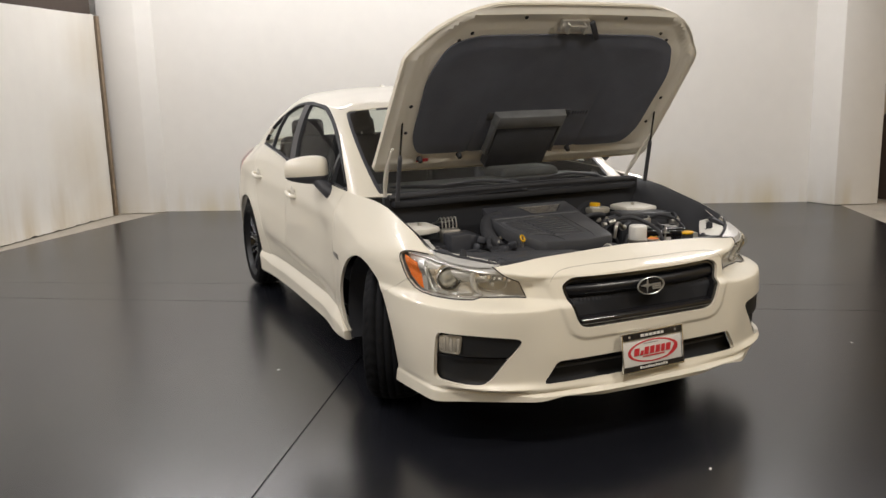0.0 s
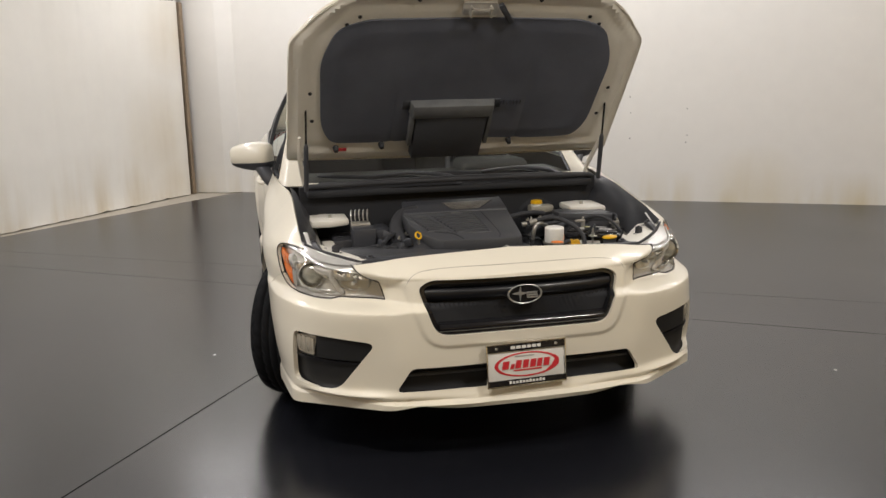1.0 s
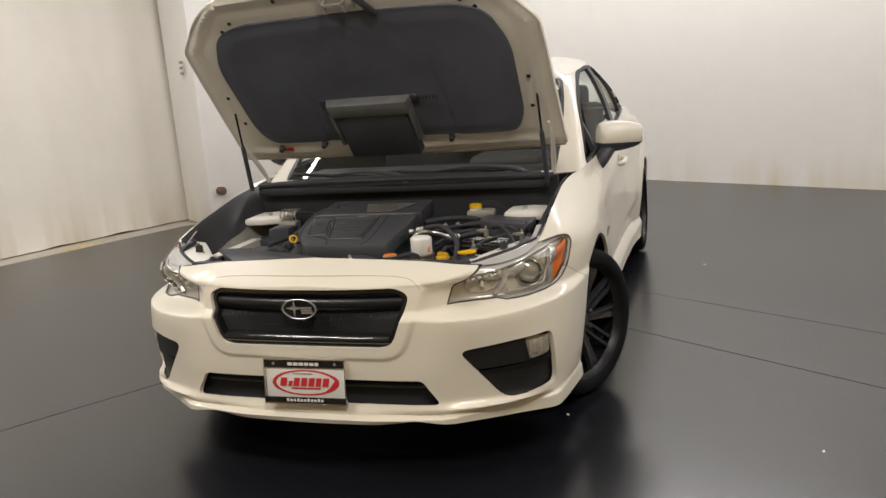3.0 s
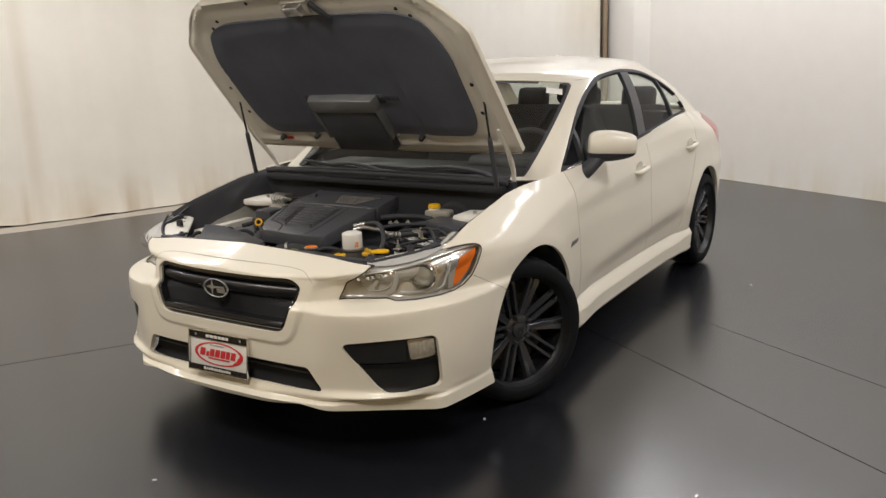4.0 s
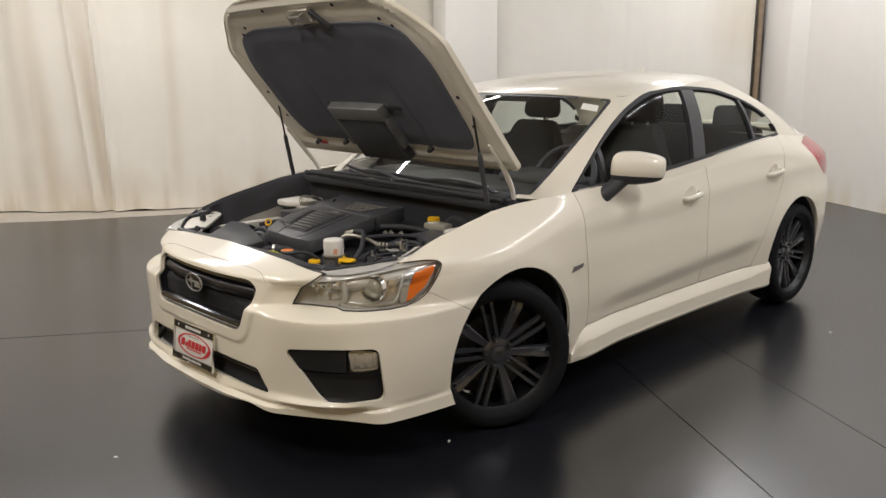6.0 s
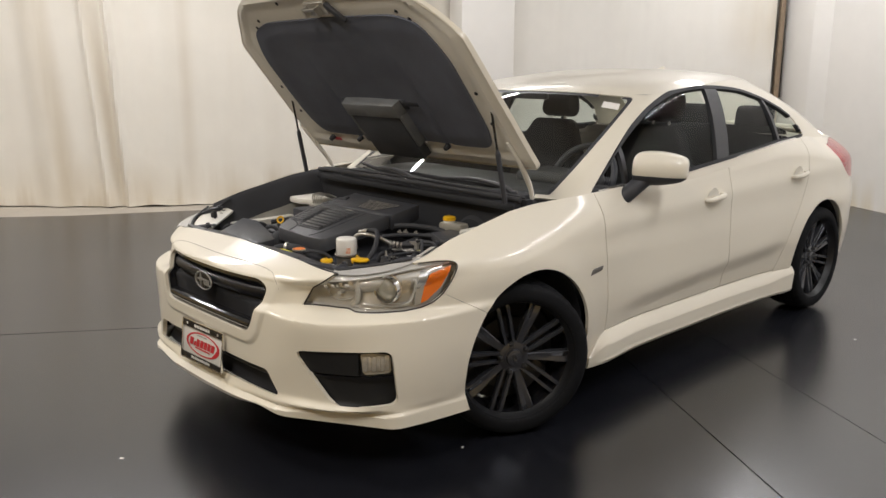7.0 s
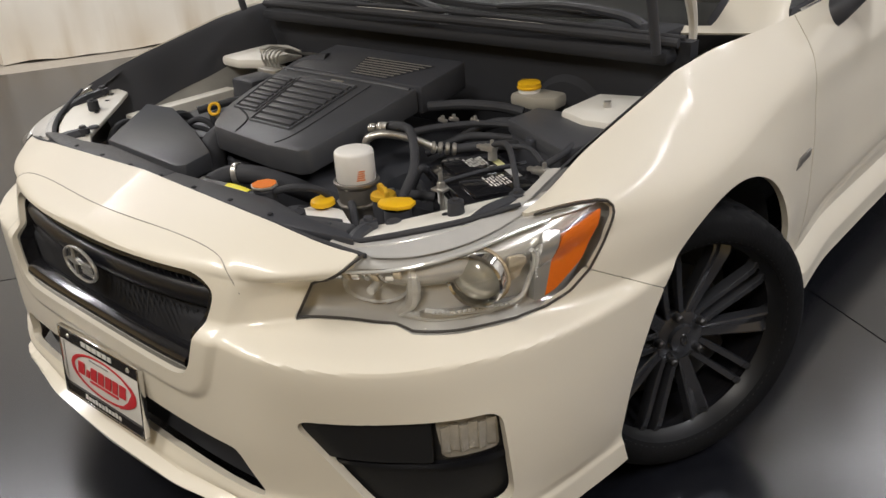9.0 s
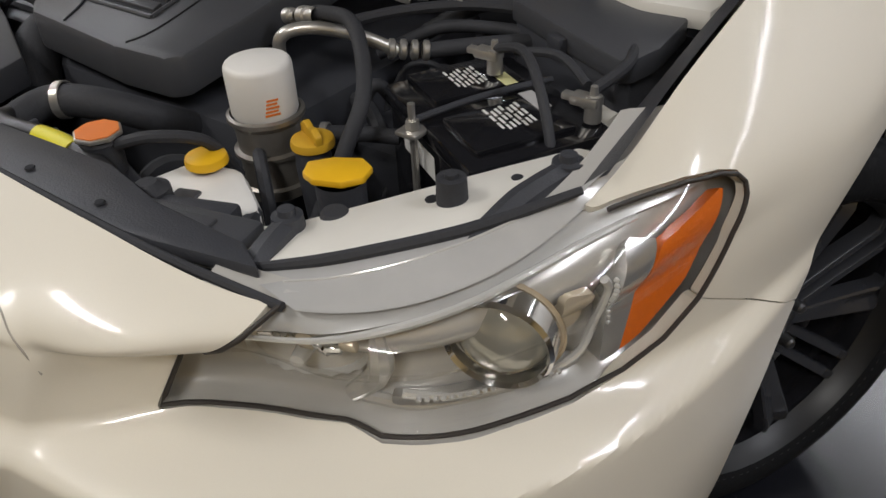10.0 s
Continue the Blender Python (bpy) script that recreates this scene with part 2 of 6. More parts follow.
def facing(p, d):
    """A pose at p whose z points along d."""
    return Matrix.Translation(p) @ Vector(d).to_track_quat("Z", "Y").to_matrix().to_4x4()


def part(name, bm, material, parent=None, label="", flat=False):
    """Links a mesh as one object, smooth but for its sharp edges."""
    me = bpy.data.meshes.new(name)
    if not flat:
        for f in bm.faces:
            f.smooth = True
        for e in bm.edges:
            if len(e.link_faces) == 2 and e.calc_face_angle(0) > 0.55:
                e.smooth = False
    bm.to_mesh(me)
    bm.free()
    me.materials.append(material)
    ob = new(name, me)
    if parent is not None:
        ob.parent = parent
    if label:
        ob["label"] = label
    return ob


def thing(name, label, category, group="", kind=""):
    return tagged(new(name), label, category, group, kind)


# ---- the room ----
def stained(name, color, dirt, low, high, blobs=(), rough=0.65, streak=0.25, bands=()):
    """A painted wall or cloth with dirt that climbs from the floor in ragged streaks, and single stains at given places."""
    m = mat(name, color, rough, 0, 6, 0.06, 0.06, 0, 0.45, 0.05)
    nt = m.node_tree
    b = nt.nodes["Principled BSDF"]
    old = b.inputs["Base Color"].links[0].from_socket
    geo = nt.nodes.new("ShaderNodeNewGeometry")
    sep = nt.nodes.new("ShaderNodeSeparateXYZ")
    nt.links.new(geo.outputs["Position"], sep.inputs[0])
    mp = nt.nodes.new("ShaderNodeMapping")
    mp.inputs["Scale"].default_value = (3.0, 3.0, 0.35)
    nt.links.new(geo.outputs["Position"], mp.inputs["Vector"])
    n = nt.nodes.new("ShaderNodeTexNoise")
    n.inputs["Scale"].default_value, n.inputs["Detail"].default_value = 1.3, 6.0
    nt.links.new(mp.outputs[0], n.inputs["Vector"])
    fall = nt.nodes.new("ShaderNodeMapRange")
    fall.inputs[1].default_value, fall.inputs[2].default_value = high, low
    fall.inputs[3].default_value, fall.inputs[4].default_value = 0.0, 1.0
    nt.links.new(sep.outputs["Z"], fall.inputs[0])
    ramp = nt.nodes.new("ShaderNodeMapRange")
    ramp.inputs[1].default_value, ramp.inputs[2].default_value = 0.42, 0.72
    nt.links.new(n.outputs["Fac"], ramp.inputs[0])
    base = nt.nodes.new("ShaderNodeMath")
    base.operation = "MULTIPLY_ADD"
    base.inputs[1].default_value = 0.75
    base.inputs[2].default_value = streak
    nt.links.new(fall.outputs[0], base.inputs[0])
    mul = nt.nodes.new("ShaderNodeMath")
    mul.operation, mul.use_clamp = "MULTIPLY", True
    nt.links.new(ramp.outputs[0], mul.inputs[0])
    nt.links.new(base.outputs[0], mul.inputs[1])
    fac = mul.outputs[0]
    for (bx, by), (ax, ay), lean, width, amount in bands:
        # a run of damp down the cloth: distance along the cloth from a leaning line
        dot = nt.nodes.new("ShaderNodeVectorMath")
        dot.operation = "DOT_PRODUCT"
        dot.inputs[1].default_value = (ax, ay, -lean)
        nt.links.new(geo.outputs["Position"], dot.inputs[0])
        off = nt.nodes.new("ShaderNodeMath")
        off.operation = "SUBTRACT"
        off.inputs[1].default_value = bx * ax + by * ay
        nt.links.new(dot.outputs["Value"], off.inputs[0])
        dist = nt.nodes.new("ShaderNodeMath")
        dist.operation = "ABSOLUTE"
        nt.links.new(off.outputs[0], dist.inputs[0])
        mr = nt.nodes.new("ShaderNodeMapRange")
        mr.interpolation_type = "SMOOTHSTEP"
        mr.inputs[1].default_value, mr.inputs[2].default_value = width, 0.0
        mr.inputs[3].default_value, mr.inputs[4].default_value = 0.0, amount
        nt.links.new(dist.outputs[0], mr.inputs[0])
        mm = nt.nodes.new("ShaderNodeMath")
        mm.operation = "MULTIPLY"
        nt.links.new(mr.outputs[0], mm.inputs[0])
        nt.links.new(n.outputs["Fac"], mm.inputs[1])
        mx = nt.nodes.new("ShaderNodeMath")
        mx.operation = "MAXIMUM"
        nt.links.new(fac, mx.inputs[0])
        nt.links.new(mm.outputs[0], mx.inputs[1])
        fac = mx.outputs[0]
    for centre, size in blobs:
        dist = nt.nodes.new("ShaderNodeVectorMath")
        dist.operation = "DISTANCE"
        dist.inputs[1].default_value = centre
        nt.links.new(geo.outputs["Position"], dist.inputs[0])
        mr = nt.nodes.new("ShaderNodeMapRange")
        mr.inputs[1].default_value, mr.inputs[2].default_value = size, 0.0
        mr.inputs[3].default_value, mr.inputs[4].default_value = 0.0, 0.9
        nt.links.new(dist.outputs["Value"], mr.inputs[0])
        mx = nt.nodes.new("ShaderNodeMath")
        mx.operation = "MAXIMUM"
        nt.links.new(fac, mx.inputs[0])
        mm = nt.nodes.new("ShaderNodeMath")
        mm.operation = "MULTIPLY"
        nt.links.new(mr.outputs[0], mm.inputs[0])
        nt.links.new(n.outputs["Fac"], mm.inputs[1])
        nt.links.new(mm.outputs[0], mx.inputs[1])
        fac = mx.outputs[0]
    mix = nt.nodes.new("ShaderNodeMix")
    mix.data_type = "RGBA"
    nt.links.new(fac, mix.inputs[0])
    nt.links.new(old, mix.inputs[6])
    mix.inputs[7].default_value = (*dirt, 1)
    nt.links.new(mix.outputs[2], b.inputs["Base Color"])
    return m


FLOOR_MAT = mat("black_epoxy_floor", (0.0080, 0.0086, 0.0118), 0.25, 0, 14, 0.5, 0.0, 0, 0.6, 0.3, 1.76)
WALL_MAT = stained("white_wall", (0.78, 0.757, 0.715), (0.62, 0.53, 0.33), 0.0, 0.35, [((4.35, 4.15, 0.05), 0.6)], 0.6, 0.0)
TARP_MAT = stained("stained_canvas", (0.77, 0.73, 0.65), (0.43, 0.335, 0.20), 0.0, 0.45, [((-5.55, 1.2, 0.05), 0.5), ((-6.0, 0.65, 0.15), 0.5), ((-6.6, -0.2, 0.1), 0.6), ((-5.0, 2.0, 0.05), 0.35)], 0.8, 0.08, [((-5.92, 0.62), (-0.66, -0.75), 0.10, 0.22, 0.85), ((-5.56, 1.03), (-0.57, -0.82), 0.10, 0.13, 0.8), ((-5.2, 1.62), (-0.5, -0.87), 0.0, 0.12, 0.4), ((-6.7, -0.2), (-0.66, -0.75), 0.06, 0.3, 0.6)])
PANEL_MAT = stained("scuffed_white_panel", (0.77, 0.745, 0.69), (0.55, 0.46, 0.31), 0.0, 0.7, [((-1.8, 6.9, 0.2), 0.7), ((-1.95, 6.75, 0.7), 0.8), ((-1.75, 6.95, 1.9), 0.6)], 0.7, 0.04)
# tan for the unseen walls, saturated so they bounce warm light onto the nose
BOUNCE_WALL = mat("dim_block_wall", (0.58, 0.44, 0.215), 0.7, 0, 10, 0.15, 0.1, 0, 0.7, 0.15)
CEIL_MAT = mat("grey_ceiling", (0.5, 0.48, 0.45), 0.8, 0, 10, 0.1, 0.1, 0, 0.5, 0.1)
CONCRETE = mat("bare_concrete", (0.40, 0.36, 0.30), 0.75, 0, 30, 0.3, 0.3, 0, 2, 0.2)
BROWN = mat("dark_brown_beam", (0.07, 0.05, 0.04), 0.6, 0, 30, 0.3, 0.1)


def wall_between(name, a, b, thick, z0, z1, material, label):
    """An upright wall whose inner face runs from a to b, with the room on its left side."""
    d = Vector((b[0] - a[0], b[1] - a[1], 0))
    bm = box(0, d.length, -thick, 0, z0, z1)
    bm.transform(Matrix.Translation((a[0], a[1], 0)) @ Matrix.Rotation(math.atan2(d.y, d.x), 4, "Z"))
    return tagged(part(name, bm, material, None, "", True), label, "wall", kind="structure")


ROOM_TOP = 3.7
tagged(part("ground", box(-14, 14, -11, 12, -0.25, -0.006), CONCRETE, None, "", True), "bare light concrete ground round the sealed floor", "floor", kind="structure")


def sealed_floor():
    """The black sealed slab, parted along its saw-cut joints."""
    bm = bmesh.new()
    corners = [(-4.85, 1.5), (-5.36, 0.46), (-7.6, -2.9), (1.0, -8.2), (3.0, -4.6), (5.05, 1.93), (5.76, 3.12), (5.62, 3.46), (-1.02, 7.0), (-1.23, 6.85), (-3.5, 4.3), (-3.92, 3.9), (-4.22, 3.19), (-4.6, 2.25)]
    bm.faces.new([bm.verts.new((x, y, -0.006)) for x, y in corners])
    cuts = [((1.36, 0.56), -33.0), ((1.52, 1.195), -31.0), ((-0.84, 0.43), 57.0)]
    for k, ((x, y), a) in enumerate(cuts):
        n = Vector((-math.sin(radians(a)), math.cos(radians(a)), 0))
        for off in ((-0.0026, 0.0026), (-0.002, 0.002), (-0.0035, 0.0035))[k]:
            bmesh.ops.bisect_plane(bm, geom=bm.verts[:] + bm.edges[:] + bm.faces[:], plane_co=Vector((x, y, 0)) + n * off, plane_no=n)
    gone = []
    for f in bm.faces:
        c = f.calc_center_median()
        for k, ((x, y), a) in enumerate(cuts):
            n = Vector((-math.sin(radians(a)), math.cos(radians(a)), 0))
            if abs((c - Vector((x, y, c.z))).dot(n)) < 0.0017 and (k < 2 or c.y < 2.2):
                gone.append(f)
                break
    bmesh.ops.delete(bm, geom=gone, context="FACES")
    up = bmesh.ops.extrude_face_region(bm, geom=bm.faces[:])["geom"]
    for v in up:
        if isinstance(v, bmesh.types.BMVert):
            v.co.z = 0.0
    bmesh.ops.recalc_face_normals(bm, faces=bm.faces[:])
    return bm


tagged(part("floor", sealed_floor(), FLOOR_MAT, None, "", True), "dark glossy sealed floor with thin saw-cut joints", "floor", kind="structure")
tagged(part("joint_bed", box(-2.6, 2.9, -1.5, 4.5, -0.0058, -0.0052), DARK, None, "", True), "dark dirt in the floor joints", "floor", kind="structure")
wall_between("wall_back", (6.3, 3.08), (-2.7, 7.937), 0.2, 0, ROOM_TOP, WALL_MAT, "plain white painted wall with a stain at its foot")
wall_between("wall_left", (-2.0, 8.4), (-10.0, -3.3), 0.2, 0, ROOM_TOP, WALL_MAT, "white painted wall behind the canvas")
# three unseen walls, added to close the room and tint its bounced light
wall_between("wall_front", (-10.3, -2.8), (1.0, -9.0), 0.2, 0, ROOM_TOP, BOUNCE_WALL, "unseen tan wall behind the camera, coloured to warm the car's front")
wall_between("wall_right", (1.0, -9.0), (8.9, 1.0), 0.2, 0, ROOM_TOP, BOUNCE_WALL, "unseen tan wall on the open side, added for warm bounce")
wall_between("wall_end", (8.9, 0.6), (8.0, 4.5), 0.2, 0, ROOM_TOP, BOUNCE_WALL, "unseen tan wall beyond the pillar, added for warm bounce")
wall_between("wall_far", (8.3, 4.2), (6.0, 3.3), 0.2, 0, ROOM_TOP, WALL_MAT, "white wall of the next bay")
tagged(part("ceiling", box(-14, 14, -11, 12, ROOM_TOP, ROOM_TOP + 0.2), CEIL_MAT, None, "", True), "grey ceiling", "ceiling", kind="structure")


def pillar(name, outline, label):
    """An upright pillar with slightly rounded corners, over an outline on the floor."""
    return tagged(part(name, prism(outline, ROOM_TOP, 0.012), WALL_MAT), label, "pillar", kind="structure")


pillar("pillar_corner", [(-1.60, 7.17), (-1.21, 7.005), (-0.96, 7.03), (-0.9, 7.35), (-1.5, 7.7)], "white painted corner pillar")
pillar("pillar_left", [(-4.05, 4.22), (-3.52, 3.90), (-3.22, 4.38), (-3.74, 4.75)], "white painted pillar with a rusty pipe stub")
pillar("pillar_right", [(5.62, 3.44), (5.66, 3.09), (6.13, 2.92), (6.4, 3.3), (5.9, 3.8)], "white painted pillar at the wall's end")


def hanging(name, plan, top, folds, depth, material, label, seams):
    """A hanging sheet along a line on the floor, with folds at given fractions of its length that lean, gathering towards the top, and a hem that lifts a little."""
    pts = [Vector((x, y, 0)) for x, y in plan]
    line = []
    for i in range(len(pts) - 1):
        p0, p1, p2, p3 = pts[max(i - 1, 0)], pts[i], pts[i + 1], pts[min(i + 2, len(pts) - 1)]
        line += [0.5 * (2 * p1 + (p2 - p0) * t + (2 * p0 - 5 * p1 + 4 * p2 - p3) * t * t + (3 * p1 - p0 - 3 * p2 + p3) * t ** 3) for t in (k / 12 for k in range(12))]
    line.append(pts[-1])
    run = [0.0]
    for a, b in zip(line, line[1:]):
        run.append(run[-1] + (b - a).length)
    rows, nx, seg = [], 400, 0
    for i in range(nx + 1):
        u = i / nx
        while seg < len(line) - 2 and run[seg + 1] < u * run[-1]:
            seg += 1
        d = line[seg + 1] - line[seg]
        at = line[seg].lerp(line[seg + 1], clamp((u * run[-1] - run[seg]) / d.length))
        n = Vector((-d.y, d.x, 0)).normalized()
        col = []
        for j in range(41):
            v = j / 40
            z = 0.006 + top * v
            w = 0.0
            for c, wd, amp, lean in folds:
                w += amp * math.exp(-(((u - c - lean * v) / wd) ** 2)) * (0.75 + 0.4 * v)
            w += depth * noise.noise(Vector((u * 14, v * 1.2, 5.0))) + 0.4 * depth * noise.noise(Vector((u * 40, v * 3.0, 9.0)))
            w += 0.012 * noise.noise(Vector((u * 22, v * 9.0, 1.0))) * (1 - smooth(0.0, 0.25, v))
            for sz in seams:
                w += 0.005 * smooth(sz + 0.03, sz - 0.03, z)
            z += 0.022 * noise.noise(Vector((u * 25, 0, 2.0))) * (1 - v) ** 8
            p = at + n * w
            col.append(Vector((p.x, p.y, max(z, 0.004))))
        rows.append(col)
    bm = sheet(rows, None)
    bmesh.ops.solidify(bm, geom=bm.faces[:], thickness=0.006)
    return tagged(part(name, bm, material), label, "curtain")


CURTAIN = [(-4.02, 4.62), (-4.42, 3.65), (-4.76, 2.8), (-5.02, 2.0), (-5.42, 1.22), (-5.95, 0.6), (-6.55, 0.0), (-7.2, -0.8), (-8.0, -2.05)]
hanging("canvas_curtain", CURTAIN, 3.4, [(0.490, 0.004, 0.065, 0.022), (0.500, 0.008, -0.060, 0.022), (0.515, 0.005, 0.055, 0.030), (0.53, 0.012, -0.014, 0.03), (0.44, 0.010, 0.012, 0.0), (0.47, 0.006, -0.010, 0.0), (0.585, 0.015, 0.030, 0.03), (0.61, 0.012, -0.02, 0.02), (0.66, 0.012, 0.03, 0.02), (0.75, 0.03, 0.035, 0.0), (0.86, 0.03, 0.035, 0.0), (0.10, 0.02, 0.02, 0.0), (0.04, 0.012, 0.03, 0.01)], 0.012, TARP_MAT, "cream canvas curtain with brown stains at its hem", (0.74, 1.75))
hanging("white_panel_sheet", [(-1.66, 7.02), (-2.53, 5.77), (-3.40, 4.52)], 2.30, [(0.02, 0.03, 0.03, 0.0), (0.33, 0.04, 0.012, 0.0), (0.6, 0.05, 0.01, 0.0)], 0.006, PANEL_MAT, "white sheet hung flat beside the corner pillar", (0.75,))
tagged(part("header_beam", moved(box(0, 2.9, -0.12, 0.0, 2.29, 2.52, 0.01), Matrix.Translation((-1.66, 7.02, 0)) @ Matrix.Rotation(math.atan2(-2.36, -1.64), 4, "Z")), BROWN), "dark brown beam over the hung sheet", "beam", kind="structure")

# unseen white filler above the beam, added so the floor mirrors something bright
wall_between("wall_upper", (-1.66, 7.03), (-3.42, 4.50), 0.15, 2.52, ROOM_TOP, WALL_MAT, "unseen white wall over the brown beam, added to brighten the floor's reflection")
tagged(part("paint_smear", moved(prism([(-0.22, -0.03), (-0.05, -0.055), (0.12, -0.04), (0.24, 0.0), (0.1, 0.045), (-0.1, 0.05)], 0.002), pose(-4.46, 3.0, -0.006, 0, 0, 66)), mat("faded_yellow_paint", (0.50, 0.38, 0.13), 0.7, 0, 30, 0.5, 0.1, 0, 8, 0.3)), "smear of faded yellow paint on the concrete", "paint", kind="structure")
# brown strip: wood tone and the gap's shade together in one colour
tagged(part("edge_post", moved(box(-0.028, 0.028, -0.03, 0.03, 0.0, 2.30, 0.004), pose(-1.615, 7.085, 0, 0, 0, 55)), mat("weathered_brown_wood", (0.24, 0.18, 0.12), 0.7, 0, 25, 0.5, 0.2, 0, 3, 0.3)), "brown wood-toned strip that stands for the shaded gap beside the hung sheet", "post", kind="structure")

SOCKET = mat("dull_switch_plate", (0.28, 0.25, 0.21), 0.5)
sock = thing("switch_plate", "small dull switch plates on the pillar", "switch")
sdir = Vector((0.53, -0.32, 0)).normalized()
for k, zz in enumerate((1.655, 1.60, 1.545)):
    c = Vector((-3.68, 3.985, zz)) + Vector((-0.01, -0.012, 0))
    part("plate", moved(box(-0.035, 0.035, -0.012, 0.0, -0.014, 0.014, 0.004), Matrix.Translation(c) @ Matrix.Rotation(math.atan2(sdir.y, sdir.x), 4, "Z")), SOCKET, sock)
stub = thing("pipe_stub", "rusty pipe stub on the pillar's face", "pipe")
part("pipe", lathe([(0.0, 0.09), (0.03, 0.09), (0.042, 0.085), (0.042, 0.0), (0.055, 0.0), (0.055, -0.004)], 20, Matrix.Translation((-3.47, 4.0, 0.35)) @ Vector((0.83, -0.53, 0)).to_track_quat("Z", "Y").to_matrix().to_4x4()), mat("rusty_iron", (0.16, 0.10, 0.07), 0.7, 0.3, 60, 0.4, 0.2), stub)
wall_dir = Vector((6.6, -3.56, 0)).normalized()
for k, (along_wall, zz) in enumerate(((4.72, 1.13), (4.73, 0.96), (4.73, 0.68), (5.32, 1.0), (5.33, 0.72), (5.32, 0.64))):
    c = Vector((-1.0, 7.02, zz)) + wall_dir * along_wall
    tagged(part("wall_anchor", lathe([(0.0, 0.006), (0.005, 0.005), (0.006, 0.0)], 10, Matrix.Translation(c) @ Vector((-wall_dir.y, wall_dir.x, 0)).to_track_quat("-Z", "Y").to_matrix().to_4x4()), BROWN), "small rusty anchor in the white wall", "anchor", "wall anchors")
for k, (x, y) in enumerate(((-1.17, 0.61), (0.0, -1.26), (1.70, -0.45), (0.79, -0.26), (1.29, 2.2))):
    bm = box(-0.008, 0.008, -0.004, 0.004, 0, 0.002, 0.0008)
    tagged(part("paper_scrap", moved(bm, pose(x, y, 0.0, 0, 0, 40 * k)), WHITE_PLASTIC), "tiny pale scrap lying on the floor", "scrap", "floor scraps")
tagged(part("dark_cabinet", box(6.5, 7.2, 3.0, 3.5, -0.006, 0.95, 0.02), BROWN), "dark cabinet beyond the pillar", "cabinet")
plant = thing("potted_plant", "green leafy plant standing on the dark cabinet", "plant")
part("pot", lathe([(0.0, 0.95), (0.10, 0.95), (0.14, 1.2), (0.13, 1.2), (0.1, 1.1), (0.0, 1.1)], 24, Matrix.Translation((6.75, 3.2, 0))), BROWN, plant)
leaf_mat = mat("leaf_green", (0.05, 0.10, 0.04), 0.5, 0, 30, 0.3)
rl = random.Random(2)
for k in range(60):
    a, h = rl.uniform(0, 6.28), rl.uniform(1.2, 1.95)
    r = rl.uniform(0.05, 0.28)
    leaf = prism([(0, 0), (0.05, 0.03), (0.13, 0.0), (0.05, -0.03)], 0.003)
    part("leaf", moved(leaf, pose(6.75 + r * math.cos(a), 3.2 + r * math.sin(a), h, rl.uniform(-40, 40), rl.uniform(-60, 20), math.degrees(a))), leaf_mat, plant)

# ceiling tube fixtures
WHITE_METAL = mat("white_enamel", (0.8, 0.8, 0.78), 0.4)
TUBE_GLOW = bpy.data.materials.new("lit_tube")
TUBE_GLOW.use_nodes = True
TUBE_GLOW.node_tree.nodes["Principled BSDF"].inputs["Emission Color"].default_value = (1.0, 0.95, 0.87, 1)
TUBE_GLOW.node_tree.nodes["Principled BSDF"].inputs["Emission Strength"].default_value = 6.0
for tx, ty, turn, watts in TUBES:
    fx_ob = thing("tube_fixture", "white ceiling fixture with a lit fluorescent tube", "ceiling light", "ceiling tube lights")
    fx_ob.matrix_basis = pose(tx, ty, ROOM_TOP, 0, 0, turn)
    half = 0.62 if ty < -1.5 and tx > -2.5 else 1.22
    part("housing", box(-half, half, -0.09, 0.09, -0.06, 0.0, 0.01), WHITE_METAL, fx_ob)
    part("tube", lathe([(0.0, 0.02 - half), (0.02, 0.02 - half), (0.02, half - 0.02), (0.0, half - 0.02)], 12, pose(0, 0, -0.085, 0, 90, 0)), TUBE_GLOW, fx_ob, "lit fluorescent tube")

# ---- the car: shape ----
car = thing("car", "pearl white sedan with its hood propped open", "car")
FZ = 0.325   # height of the wheel arches' centres
SIDE_LEN = 2.75
NOSE = curve((0.17, 0.932), (0.205, 0.944), (0.236, 0.942), (0.250, 0.910), (0.30, 0.888), (0.40, 0.892), (0.5, 0.892), (0.575, 0.89), (0.64, 0.882), (0.70, 0.868), (0.78, 0.85))
SIDE = curve((0.15, 0.82), (0.2, 0.838), (0.26, 0.862), (0.36, 0.88), (0.5, 0.892), (0.62, 0.893), (0.74, 0.884), (0.84, 0.868), (0.95, 0.845), (1.1, 0.82))
SQUARE = curve((0.18, 4.0), (0.24, 4.1), (0.29, 4.0), (0.40, 3.8), (0.50, 3.55), (0.574, 3.4), (0.597, 2.6), (0.605, 2.5), (0.7, 2.4))
WAIST = curve((-0.5, 0.0), (0.3, 0.0), (0.8, 0.022), (1.5, 0.028), (2.1, 0.016), (2.5, 0.0), (2.8, 0.004), (3.4, 0.03))
TOP = curve((0.0, 0.76), (0.3, 0.745), (0.442, 0.724), (0.55, 0.738), (0.64, 0.764), (0.74, 0.815), (0.844, 0.845), (1.0, 0.884), (1.05, 0.899), (1.10, 0.908), (1.145, 0.913), (1.26, 0.928), (1.433, 0.945), (1.662, 0.994), (1.8, 1.024), (1.927, 1.035), (2.0, 1.02), (2.4, 1.0), (3.0, 1.0))
TOP_X = curve((1.0, 0.764), (1.05, 0.772), (1.10, 0.795), (1.145, 0.808), (1.26, 0.818), (1.433, 0.815), (1.662, 0.805), (1.8, 0.79), (1.927, 0.76), (2.0, 0.74), (3.0, 0.72))
